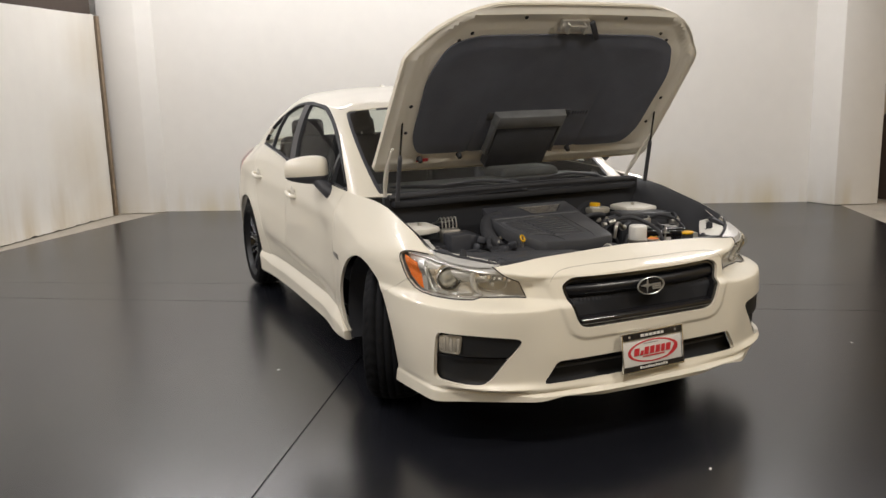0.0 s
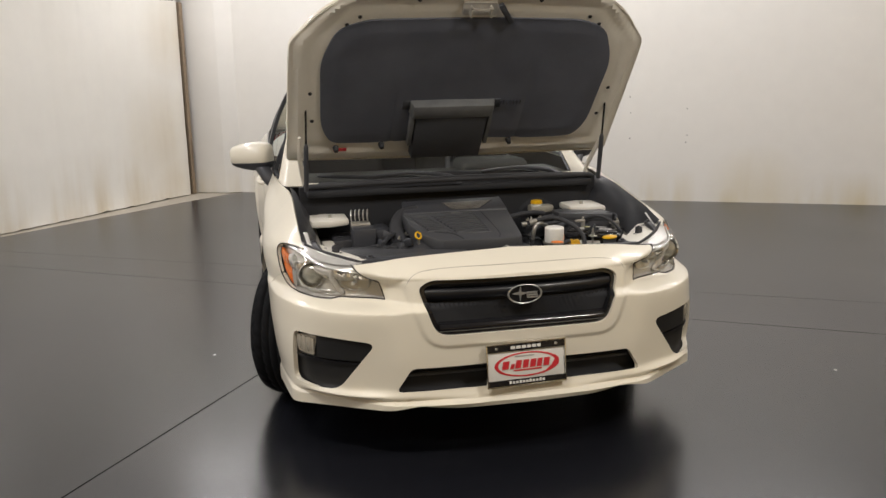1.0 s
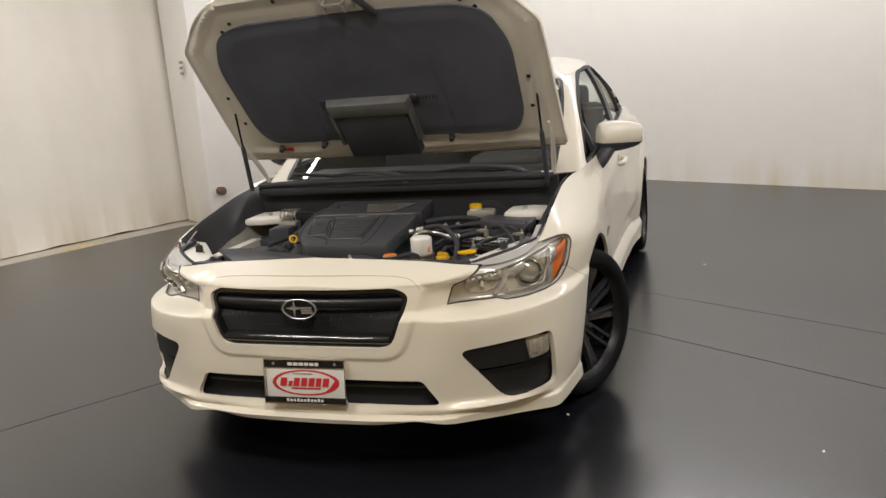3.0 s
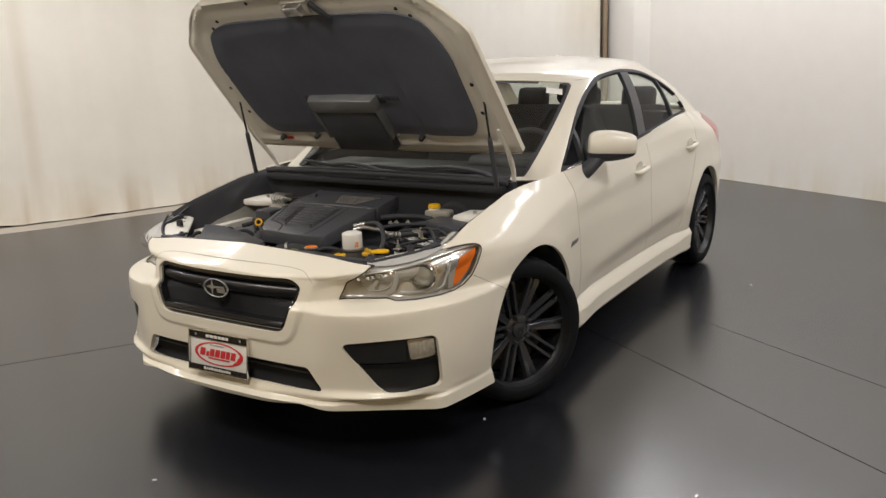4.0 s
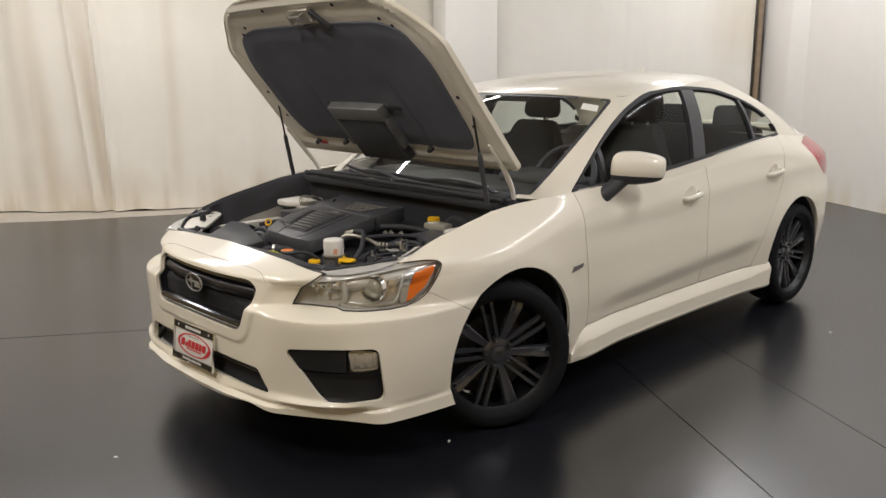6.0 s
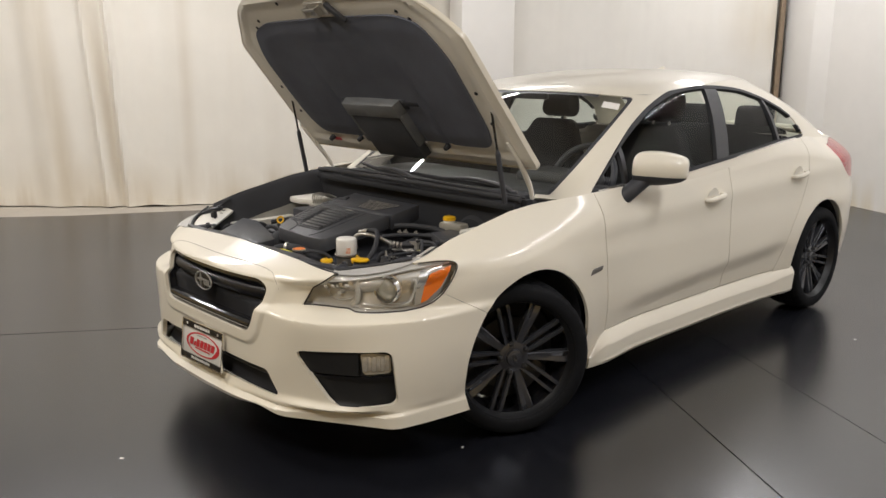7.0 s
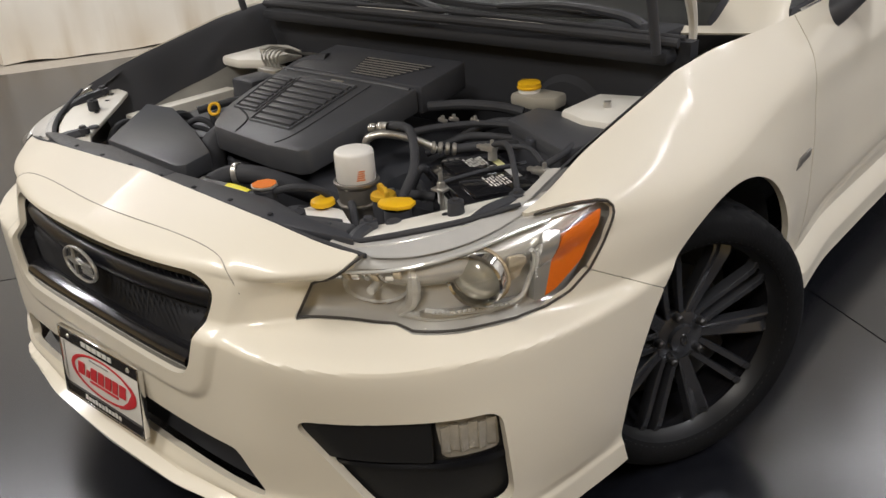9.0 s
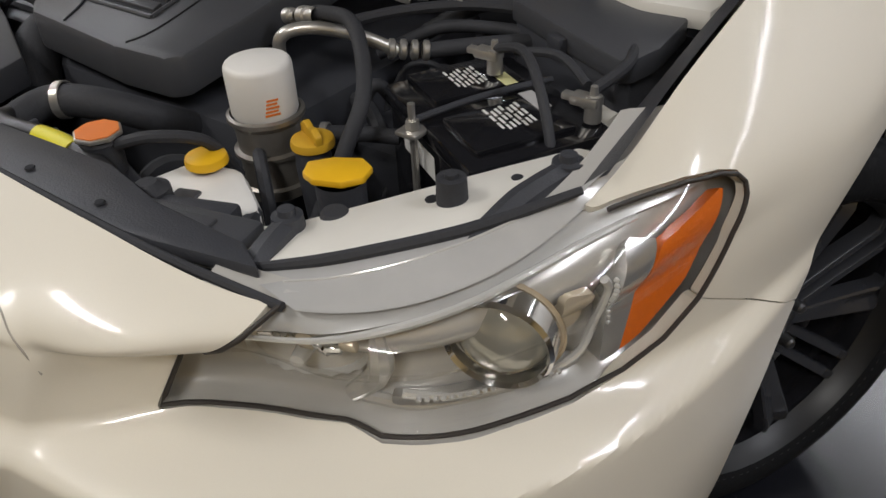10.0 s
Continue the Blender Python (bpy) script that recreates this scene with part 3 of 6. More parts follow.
ROLL_AT = curve((0.0, 0.88), (0.5, 0.86), (0.8, 0.80), (1.0, 0.76), (1.08, 0.79), (1.2, 0.88), (1.35, 0.93), (1.8, 0.9), (2.0, 0.84), (3.0, 0.84))
ROLL_POW = curve((0.0, 1.15), (0.5, 1.3), (0.9, 1.8), (3.0, 1.8))
BOTTOM = curve((0.0, 0.240), (0.25, 0.236), (0.33, 0.221), (0.5, 0.205), (0.7, 0.190), (1.0, 0.19), (2.0, 0.2), (3.0, 0.25))
GRILLE = [(0.345, 0.683), (0.386, 0.650), (0.380, 0.626), (0.330, 0.502), (0.306, 0.487), (-0.306, 0.487), (-0.330, 0.502), (-0.380, 0.626), (-0.386, 0.650), (-0.345, 0.683)]
INTAKE = [(-0.474, 0.284), (0.474, 0.284), (0.418, 0.370), (-0.418, 0.370)]
FOG = [(0.522, 0.464), (0.60, 0.480), (0.84, 0.480), (0.860, 0.283), (0.655, 0.283)]
HEAD = [(0.525, 0.604), (0.66, 0.604), (0.695, 0.606), (0.722, 0.599), (0.80, 0.599), (0.886, 0.601), (0.94, 0.607), (0.985, 0.622), (1.022, 0.650), (1.057, 0.695), (1.079, 0.735), (1.0805, 0.745), (1.073, 0.753), (1.055, 0.7575), (1.02, 0.759), (0.985, 0.757), (0.93, 0.753), (0.8, 0.765), (0.655, 0.755), (0.655, 0.727), (0.555, 0.660)]

grille_sdf, intake_sdf, fog_sdf, head_poly = poly_sdf(GRILLE, 0.02), poly_sdf(INTAKE, 0.015), poly_sdf(FOG, 0.03), poly_sdf(HEAD)


def along(p):
    """Length round the front corner, from the middle of the nose."""
    return math.degrees(math.atan2(abs(p.x), -p.y)) * 0.016


def head_sdf(p):
    return head_poly(along(p), p.z) if p.y < -0.2 else 1.0


def flank(y, z):
    """Half-width of the car's side."""
    x = SIDE(z) - WAIST(y)
    line = 0.765 + 0.03 * y
    x += 0.005 * math.exp(-((z - line) / 0.045) ** 2) * smooth(0.2, 0.7, y)
    x -= 0.006 * math.exp(-((z - line + 0.13) / 0.10) ** 2) * smooth(0.4, 0.9, y)
    low = 0.425 + 0.045 * (y - 0.6)
    x += (0.006 * math.exp(-((z - low) / 0.07) ** 2) - 0.016 * smooth(0.0, 0.085, low - z)) * smooth(0.5, 0.85, y) * (1 - smooth(1.95, 2.25, y))
    for cy in (0.0, 2.62):
        r = math.hypot(y - cy, z - FZ)
        x += 0.010 * math.exp(-((r - 0.365) / 0.07) ** 2)
    return x


def oval(w, d, n, a):
    sn, cs = max(math.sin(a), 0.0), max(math.cos(a), 0.0)
    r = 1.0 / (sn ** n + cs ** n) ** (1 / n)
    return w * r * sn, d * r * cs


LIP = [(0.0, 0.940), (0.25, 0.929), (0.50, 0.884), (0.828, 0.624), (0.864, 0.32), (0.866, -0.05)]


def lip_at(s):
    """The plan of the front lip: straight runs with blunt corners, as half-width and distance ahead of the front axle."""
    sx = sy = 0.0
    for d in (-0.018, -0.009, 0.0, 0.009, 0.018):
        a = clamp(s + d, 0.0, 1.0) * math.pi / 2
        c, n = math.cos(a), math.sin(a)
        for (x0, y0), (x1, y1) in zip(LIP, LIP[1:]):
            k0, k1 = x0 * c - y0 * n, x1 * c - y1 * n
            if k0 <= 1e-9 and k1 >= 0:
                t = k0 / (k0 - k1) if k0 != k1 else 0.0
                sx, sy = sx + (x0 + (x1 - x0) * t) / 5, sy + (y0 + (y1 - y0) * t) / 5
                break
    return (0.0 if s <= 0 else sx), sy


def lower(s, v):
    """The body's skin from the sills to the belt line: s runs from the nose's middle (0) along the side (1 to 2) to the tail's middle (3)."""
    zb, zt = BOTTOM(s), TOP(s)
    z = zb + (zt - zb) * v
    at = ROLL_AT(s)
    k = clamp((v - at) / (1 - at)) ** ROLL_POW(s)
    if s <= 1:
        n = SQUARE(z) + (6.0 - SQUARE(z)) * k
        w = flank(0.0, z) + (0.764 - flank(0.0, z)) * k
        d = NOSE(z) + (0.722 - NOSE(z)) * k
        x, y = oval(w, d, n, s * math.pi / 2)
        low = 1 - smooth(0.236, 0.272, z)
        if low > 0:
            lx, ly = lip_at(s)
            x, y = x + (lx - x) * low, y + (ly - 0.03 * smooth(0.238, 0.25, z) - y) * low
        p = Vector((x, -y, z))
        g = grille_sdf(p.x, p.z)
        out = 0.007 * (1 - smooth(0.034, 0.052, g)) * (1 - smooth(0.0, 0.6, k))
        a = along(p)
        # the valley between nose and lamp: below a crest that runs from the grille's corner to the hood's corner, over the ledge that carries the lamp
        crest = 0.875 + 0.13 * smooth(0.40, 0.68, a)
        far = smooth(0.60, 0.69, a)
        roof_of = (1 - far) * (1 - smooth(crest - 0.085, crest, v)) + far * (1 - smooth(0.655, 0.722, z))
        out -= 0.056 * smooth(0.415, 0.535, a) * (1 - smooth(0.56, 0.80, a)) * smooth(0.569, 0.594, z) * roof_of
        # the front beside the fog pockets is cut flat
        out -= 0.022 * smooth(0.42, 0.56, a) * (1 - smooth(0.66, 0.82, a)) * smooth(0.25, 0.29, z) * (1 - smooth(0.36, 0.575, z))
        p.y -= out
        return p
    if s <= 2:
        y = (s - 1) * SIDE_LEN
        x = flank(y, z)
        return Vector((x + (TOP_X(s) - x) * k, y, z))
    x0 = flank(SIDE_LEN, z)
    w = x0 + (TOP_X(s) - x0) * k
    x, y = oval(w, 0.84 - 0.3 * max(0.0, 0.5 - z) ** 1.2 - 0.15 * k, 2.5, (3 - s) * math.pi / 2)
    return Vector((x, SIDE_LEN + y, z))


NF = 220
S_STEPS = [i / NF for i in range(NF)] + [1 + i / 120 for i in range(120)] + [2 + i / 32 for i in range(33)]
V_STEPS = [i / 84 * 0.74 for i in range(84)] + [0.74 + 0.26 * i / 44 for i in range(45)]
SKIN = [[lower(s, v) for v in V_STEPS] for s in S_STEPS]


def skin_at(x, z, inset=0.0):
    """The point of the nose's skin at that half-width and height, set back by inset."""
    lo, hi = 0.0, 1.0
    for _ in range(30):
        m = (lo + hi) / 2
        zb, zt = BOTTOM(m), TOP(m)
        if lower(m, clamp((z - zb) / (zt - zb))).x < abs(x):
            lo = m
        else:
            hi = m
    a = lower(lo, clamp((z - BOTTOM(lo)) / (TOP(lo) - BOTTOM(lo))))
    b = lower(min(lo + 0.01, 1), clamp((z - BOTTOM(lo)) / (TOP(lo) - BOTTOM(lo))))
    t = Vector((b.x - a.x, b.y - a.y, 0)).normalized()
    n = Vector((t.y, -t.x, 0))
    if n.y > 0:
        n = -n
    p = a - n * inset
    return Vector((math.copysign(p.x, x), p.y, p.z)), Vector((math.copysign(n.x, x), n.y, 0))


def round_at(a, z, inset=0.0):
    """The point of the front skin at that length round the corner and height, set back by inset."""
    lo, hi = 0.0, 1.0
    for _ in range(30):
        m = (lo + hi) / 2
        p = lower(m, clamp((z - BOTTOM(m)) / (TOP(m) - BOTTOM(m))))
        if along(p) < a:
            lo = m
        else:
            hi = m
    p = lower(lo, clamp((z - BOTTOM(lo)) / (TOP(lo) - BOTTOM(lo))))
    q = lower(min(lo + 0.01, 1.0), clamp((z - BOTTOM(lo)) / (TOP(lo) - BOTTOM(lo))))
    t = Vector((q.x - p.x, q.y - p.y, 0)).normalized()
    n = Vector((-t.y, t.x, 0))
    if n.y > 0 and n.x < 0:
        n = -n
    if n.y > 0.2:
        n = -n
    return p - n * inset, n


def arch(p, r=0.347):
    """Below zero inside a wheel arch."""
    if p.x < 0.4:
        return 1.0
    return min(math.hypot(p.y - 0.022, p.z - FZ) - r, math.hypot(p.y - 2.61, p.z - FZ) - r)


def joint_y(p):
    """Below zero on the bumper's side of the joint between front bumper and fender."""
    return p.y + 0.42 - (0.655 - p.z) * 1.8


DOOR_FRONT = curve((0.15, 0.50), (0.35, 0.515), (0.55, 0.495), (0.75, 0.475), (0.9, 0.47))
DOOR_MID = curve((0.15, 1.545), (0.5, 1.552), (0.8, 1.572), (1.0, 1.575))
DOOR_REAR = curve((0.15, 2.02), (0.32, 2.10), (0.55, 2.22), (0.75, 2.36), (1.05, 2.48))


def f_bumper(p):
    if p.y > 0.2:
        return 1.0
    return max(joint_y(p), -arch(p), -head_sdf(p) + 0.003, -grille_sdf(p.x, p.z), -intake_sdf(p.x, p.z), -fog_sdf(along(p), p.z))


def f_fender(p):
    if p.y > 0.8:
        return 1.0
    return max(-joint_y(p) + 0.003, -arch(p), -head_sdf(p) + 0.003, p.y - DOOR_FRONT(p.z) + 0.002, -0.478 - p.y)


def f_front_door(p):
    return max(DOOR_FRONT(p.z) + 0.002 - p.y, p.y - DOOR_MID(p.z) + 0.002, 0.323 - p.z)


def f_rear_door(p):
    return max(DOOR_MID(p.z) + 0.002 - p.y, p.y - DOOR_REAR(p.z) + 0.002, 0.323 - p.z, -arch(p))


TAIL = [(2.80, 0.975), (2.82, 0.93), (2.90, 0.84), (3.02, 0.77), (3.7, 0.78), (3.7, 0.99), (2.95, 1.0)]
tail_sdf = poly_sdf(TAIL)


def f_quarter(p):
    return max(DOOR_REAR(p.z) + 0.002 - p.y, -arch(p), -tail_sdf(p.y, p.z) + 0.002)


def pair(name, f, material, depth=0.014, label=""):
    """A panel of the left side and its twin on the right."""
    bm = flange(sheet(SKIN, f), depth)
    a = part(name, bm.copy(), material, car, label)
    b = part(name, flipped(bm), material, car, label)
    bm.free()
    return a, b


def two(name, bm, material, parent=None, label=""):
    """A part of the left side and its twin on the right."""
    a = part(name, bm.copy(), material, parent or car, label)
    b = part(name, flipped(bm), material, parent or car, label)
    bm.free()
    return a, b


part("front_bumper", mirrored(flange(sheet(SKIN, f_bumper), 0.018)), PAINT, car)
pair("fender", f_fender, PAINT)
front_doors = pair("front_door", f_front_door, PAINT)
rear_doors = pair("rear_door", f_rear_door, PAINT)
pair("quarter_panel", f_quarter, PAINT)
pair("tail_light", lambda p: max(tail_sdf(p.y, p.z), p.y - 3.25), RED, 0.02, "red tail light")


def boot_lid(i, j):
    t = j / 10
    p = lower(1.9 + 1.1 * i / 40, 1.0)
    c = Vector((0, 2.6 + 0.85 * i / 40, 1.045))
    q = p.lerp(c, t)
    q.z = p.z + (c.z - p.z) * math.sin(t * math.pi / 2)
    return q


part("boot_lid", mirrored(sheet([[boot_lid(i, j) for j in range(11)] for i in range(41)], None)), PAINT, car)
part("boot_spoiler", mirrored(tube([(0.0, 3.36, 1.04), (0.3, 3.34, 1.036), (0.5, 3.26, 1.022), (0.62, 3.16, 1.0)], [0.014, 0.014, 0.012, 0.006])), PAINT, car)

# a near-black inner shell behind the joints, from the doors back, coloured as their shade
LINER = [[Vector((p.x - 0.03, p.y, p.z)) for p in col] for col in SKIN[NF + 22:NF + 108]]
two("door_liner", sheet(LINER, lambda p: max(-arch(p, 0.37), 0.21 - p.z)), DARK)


def arch_liner(cy):
    bm = bmesh.new()
    rows = []
    for k in range(25):
        a = math.pi * (-0.12 + 1.24 * k / 24)
        rows.append([bm.verts.new((x, cy + 0.358 * math.cos(a), FZ + 0.358 * math.sin(a))) for x in (0.52, 0.70, 0.85)])
    for a, b in zip(rows, rows[1:]):
        for j in range(2):
            bm.faces.new((a[j], a[j + 1], b[j + 1], b[j]))
    bm.faces.new([r[0] for r in rows])
    return bm


two("wheel_arch_liner", arch_liner(0.022), BLACK_PLASTIC)
two("wheel_arch_liner", arch_liner(2.61), BLACK_PLASTIC)
part("underbody", box(-0.70, 0.70, -0.5, 3.2, 0.2, 0.3, 0.03), DARK, car)


def skirt():
    """The side skirt: a ledge, a slanting face and a lower lip, lofted along the sill."""
    bm = bmesh.new()
    rows = []
    for k in range(41):
        y = 0.405 + 1.885 * k / 40
        e = smooth(0.39, 0.53, y) * (1 - 0.45 * smooth(2.0, 2.3, y))
        zt = 0.318 - 0.10 * (1 - smooth(0.40, 0.51, y))
        x0 = flank(max(y, 0.42), 0.3) - 0.012
        prof = [(x0 - 0.02, zt), (x0 + 0.010, zt - 0.001), (x0 + 0.016, zt - 0.008), (x0 + 0.010 + 0.034 * e, zt - 0.045 * e - 0.008), (x0 + 0.010 + 0.036 * e, zt - 0.052 * e - 0.010), (x0 + 0.010 + 0.024 * e, 0.204), (x0 + 0.010 + 0.027 * e, 0.188), (x0 + 0.004 + 0.022 * e, 0.172), (x0 - 0.02, 0.168), (x0 - 0.08, 0.2)]
        rows.append([bm.verts.new((a, y, b)) for a, b in prof])
    for a, b in zip(rows, rows[1:]):
        for j in range(len(a) - 1):
            bm.faces.new((a[j], a[j + 1], b[j + 1], b[j]))
    bm.faces.new(rows[0])
    bm.faces.new(rows[-1][::-1])
    bmesh.ops.recalc_face_normals(bm, faces=bm.faces[:])
    return bm


two("side_skirt", skirt(), PAINT)

# ---- the cabin ----
CAB_XA = curve((0.0, 0.812), (0.5, 0.742), (0.9, 0.662), (1.0, 0.625))
CAB_YA = curve((0.0, 0.385), (0.5, 0.70), (0.9, 0.985), (1.0, 1.075))
CAB_XR = curve((0.0, 0.735), (0.5, 0.665), (1.0, 0.545))
CAB_YR = curve((0.0, 2.98), (0.45, 2.70), (0.8, 2.43), (1.0, 2.22))
SPINE = curve((0.8, 1.32), (1.05, 1.356), (1.4, 1.396), (1.8, 1.42), (2.15, 1.408), (2.45, 1.35), (2.7, 1.28))
CAB_BASE = curve((0.0, 0.89), (1.0, 0.89), (1.25, 0.90), (1.6, 0.96), (2.0, 0.99), (3.0, 1.0))


def roof_z(x, y):
    return SPINE(y) - 0.048 * (abs(x) / 0.62) ** 2.6


def outline(s, v):
    xa, ya, xr, yr = CAB_XA(v), CAB_YA(v), CAB_XR(v), CAB_YR(v)
    if s <= 1:
        return xa * s, ya - 0.19 * (1 - s * s)
    if s <= 2:
        u = s - 1
        return xa + (xr - xa) * u ** 1.6 + 0.055 * (v ** 0.8) * 4 * u * (1 - u) * (1 - 0.35 * u) + 0.03 * (1 - v) * 4 * u * (1 - u), ya + (yr - ya) * u
    u = s - 2
    return xr * (1 - u), yr + 0.16 * (1 - (1 - u) ** 2)


def cabin(s, v):
    pts = [outline(clamp(s + d, 0, 3), v) for d in (-0.05, -0.025, 0.0, 0.025, 0.05)]
    x = sum(p[0] for p in pts) / 5 if 0.05 < s < 2.95 else pts[2][0]
    y = sum(p[1] for p in pts) / 5
    tx, ty = outline(s, 1.0)
    zb, zt = CAB_BASE(s), roof_z(tx, ty) - 0.012
    return Vector((x, y, zb + (zt - zb) * v))


def cabin_sheet(f, inset=0.0, n=180):
    """A piece of the cabin's skin, cut in its own two directions and then laid in place."""
    grid = [[Vector((3 * i / n, j / 36, 0)) for j in range(37)] for i in range(n + 1)]
    bm = sheet(grid, (lambda q: f(q, cabin(q.x, q.y))) if f else None)
    for v in bm.verts:
        p = cabin(v.co.x, v.co.y)
        if inset:
            a = cabin(max(v.co.x - 0.02, 0), v.co.y)
            b = cabin(min(v.co.x + 0.02, 3), v.co.y)
            c = cabin(v.co.x, min(v.co.y + 0.03, 1))
            d = cabin(v.co.x, max(v.co.y - 0.03, 0))
            p = p - (b - a).cross(c - d).normalized() * inset
        v.co = p
    return bm


DLO_TOP = curve((0.435, 0.904), (0.8, 1.138), (1.09, 1.27), (1.317, 1.324), (1.56, 1.338), (1.87, 1.322), (2.14, 1.275), (2.36, 1.205), (2.48, 1.14), (2.535, 1.085), (2.55, 1.05))
DLO = [(0.435, 0.904), (0.711, 0.925), (1.191, 0.943), (1.82, 0.994), (2.2, 1.024), (2.50, 1.032), (2.535, 1.038)] + [(y, DLO_TOP(y)) for y in (2.55 - 2.075 * k / 34 for k in range(35))]
dlo_sdf = poly_sdf(DLO)


def f_dlo(q, p):
    return dlo_sdf(p.y, p.z) if 1.0 < q.x < 2.0 else 1.0


def f_wind(q, p):
    return max(q.x - 0.83 - 0.125 * clamp(q.y) ** 0.8, 0.03 - q.y, q.y - 0.965 - 0.015 * (1 - q.x ** 2)) * 0.5


def f_rear(q, p):
    return max(2.1 - q.x, 0.16 - q.y, q.y - 0.9) * 0.5


part("cabin_frame", mirrored(flange(cabin_sheet(lambda q, p: max(-f_dlo(q, p), -f_wind(q, p), -f_rear(q, p))), 0.006)), PAINT, car)
for nm, ff in (("windscreen", f_wind), ("rear_window", f_rear)):
    g = part(nm, mirrored(cabin_sheet(ff, 0.004)), SCREEN_GLASS, car)
    g.visible_shadow = False
part("windscreen_seal", mirrored(cabin_sheet(lambda q, p: max(f_wind(q, p), -(f_wind(q, p) + 0.012)), 0.003)), BLACK_PLASTIC, car)


def band(p, a, b, lean=0.0):
    c = lean * (p.z - 1.1)
    return max(a + c - p.y, p.y - b - c)


two("window_trim", flange(cabin_sheet(lambda q, p: max(f_dlo(q, p), -(f_dlo(q, p) + 0.016)), -0.003), 0.02), RUBBER)
for lo, hi, lean in ((1.492, 1.612, 0.22), (2.17, 2.2, -0.12), (0.715, 0.74, 0.10)):
    two("door_pillar", flange(cabin_sheet(lambda q, p: max(f_dlo(q, p) + 0.012, band(p, lo, hi, lean)), -0.001, 900), 0.02), BLACK_PLASTIC)
two("window_sill_trim", tube([lower(1 + y / SIDE_LEN, 1.0) + Vector((-0.002, 0, 0.002)) for y in (0.5, 0.7, 0.95, 1.2, 1.45, 1.7, 1.95, 2.2, 2.4)], 0.0045, 8, 4), CHROME, None, "thin bright strip under the windows")
two("mirror_triangle", cabin_sheet(lambda q, p: max(f_dlo(q, p) + 0.01, p.y - 0.505), 0.002), BLACK_PLASTIC)
for lo, hi in ((0.49, 0.725), (0.73, 1.50), (1.60, 2.185), (2.185, 2.6)):
    for g in two("side_window", cabin_sheet(lambda q, p: max(f_dlo(q, p) + 0.008, lo - p.y, p.y - hi, (1.075 - q.x) * 0.5), 0.012), WIND_GLASS):
        g.visible_shadow = False


def roof_row(i, j):
    s = 3 * i / 180
    b = cabin(s, 1.0)
    t = j / 14
    y = b.y + (clamp(b.y, 1.25, 2.0) - b.y) * t
    x = b.x * (1 - t)
    return Vector((x, y, roof_z(x, y) - 0.012 * (1 - smooth(0.0, 0.12, t))))


roof = part("roof", mirrored(sheet([[roof_row(i, j) for j in range(15)] for i in range(181)], None)), PAINT, car)
part("shark_fin_antenna", moved(prism([(-0.07, 0), (0.06, 0), (0.055, 0.03), (0.035, 0.035), (-0.02, 0.015)], 0.026, 0.006), Matrix.Translation((0.013, 2.12, 1.40)) @ Matrix.Rotation(radians(90), 4, "Z") @ Matrix.Rotation(radians(90), 4, "X")), PAINT, car)
sticker = bmesh.new()
qs = [cabin(a, b) - Vector((0, 0.004, 0)) for a, b in ((0.80, 0.84), (0.91, 0.825), (0.90, 0.885), (0.79, 0.90))]
sticker.faces.new([sticker.verts.new(q + Vector((0, -0.004, 0.003))) for q in qs])
part("paper_sticker", sticker, WHITE_PLASTIC, car, "white paper sticker inside the windscreen")


def seat(x, y):
    s = new("seat")
    s.parent = car
    s.location = (x, y, 0)
    part("cushion", box(-0.26, 0.26, -0.3, 0.22, 0.42, 0.6, 0.06, 3), CLOTH, s)
    back = box(-0.25, 0.25, -0.06, 0.06, 0.0, 0.60, 0.055, 3)
    bmesh.ops.subdivide_edges(back, edges=[ed for ed in back.edges if abs(ed.verts[0].co.z - ed.verts[1].co.z) > 0.3], cuts=6)
    for v in back.verts:
        v.co.x *= 1 - 0.40 * smooth(0.30, 0.60, v.co.z) ** 1.4
        v.co.y += 0.03 * (abs(v.co.x) / 0.25) ** 2 * (1 if v.co.y < 0 else 0) * -1
    part("backrest", moved(back, pose(0, 0.22, 0.54, -14)), CLOTH, s)
    head = box(-0.13, 0.13, -0.05, 0.05, 0.0, 0.19, 0.048, 4)
    for v in head.verts:
        v.co.x *= 1 - 0.22 * smooth(0.06, 0.19, v.co.z)
    part("headrest", moved(head, pose(0, 0.39, 1.135, -8)), CLOTH, s)
    for px in (-0.05, 0.05):
        part("headrest_post", tube([(px, 0.355, 1.08), (px, 0.39, 1.16)], 0.006, 8, 2), STEEL, s)
    return s


seat(0.36, 1.28)
seat(-0.36, 1.28)
part("rear_bench", join(box(-0.62, 0.62, 1.95, 2.5, 0.4, 0.62, 0.06), moved(box(-0.62, 0.62, -0.07, 0.07, 0, 0.55, 0.05), pose(0, 2.45, 0.55, -18))), CLOTH, car)
for hx in (-0.4, 0.0, 0.4):
    part("rear_headrest", moved(box(-0.12, 0.12, -0.045, 0.045, 0, 0.16, 0.04, 3), pose(hx, 2.62, 1.04, -10)), CLOTH, car)
DASH = mat("grey_dashboard", (0.06, 0.06, 0.062), 0.6, 0, 300, 0.2, 0.15)
part("dashboard", join(box(-0.74, 0.74, 0.42, 0.86, 0.6, 0.895, 0.05, 3), box(0.18, 0.56, 0.66, 0.92, 0.86, 0.945, 0.04, 3)), DASH, car)
part("steering_wheel", join(lathe([(0.185 + 0.016 * math.cos(a), 0.016 * math.sin(a)) for a in (2 * math.pi * k / 10 for k in range(11))], 40, pose(0.36, 0.97, 0.88, 62)), moved(box(-0.18, 0.18, -0.03, 0.03, -0.02, 0.01, 0.01), pose(0.36, 0.97, 0.88, 62))), BLACK_PLASTIC, car)
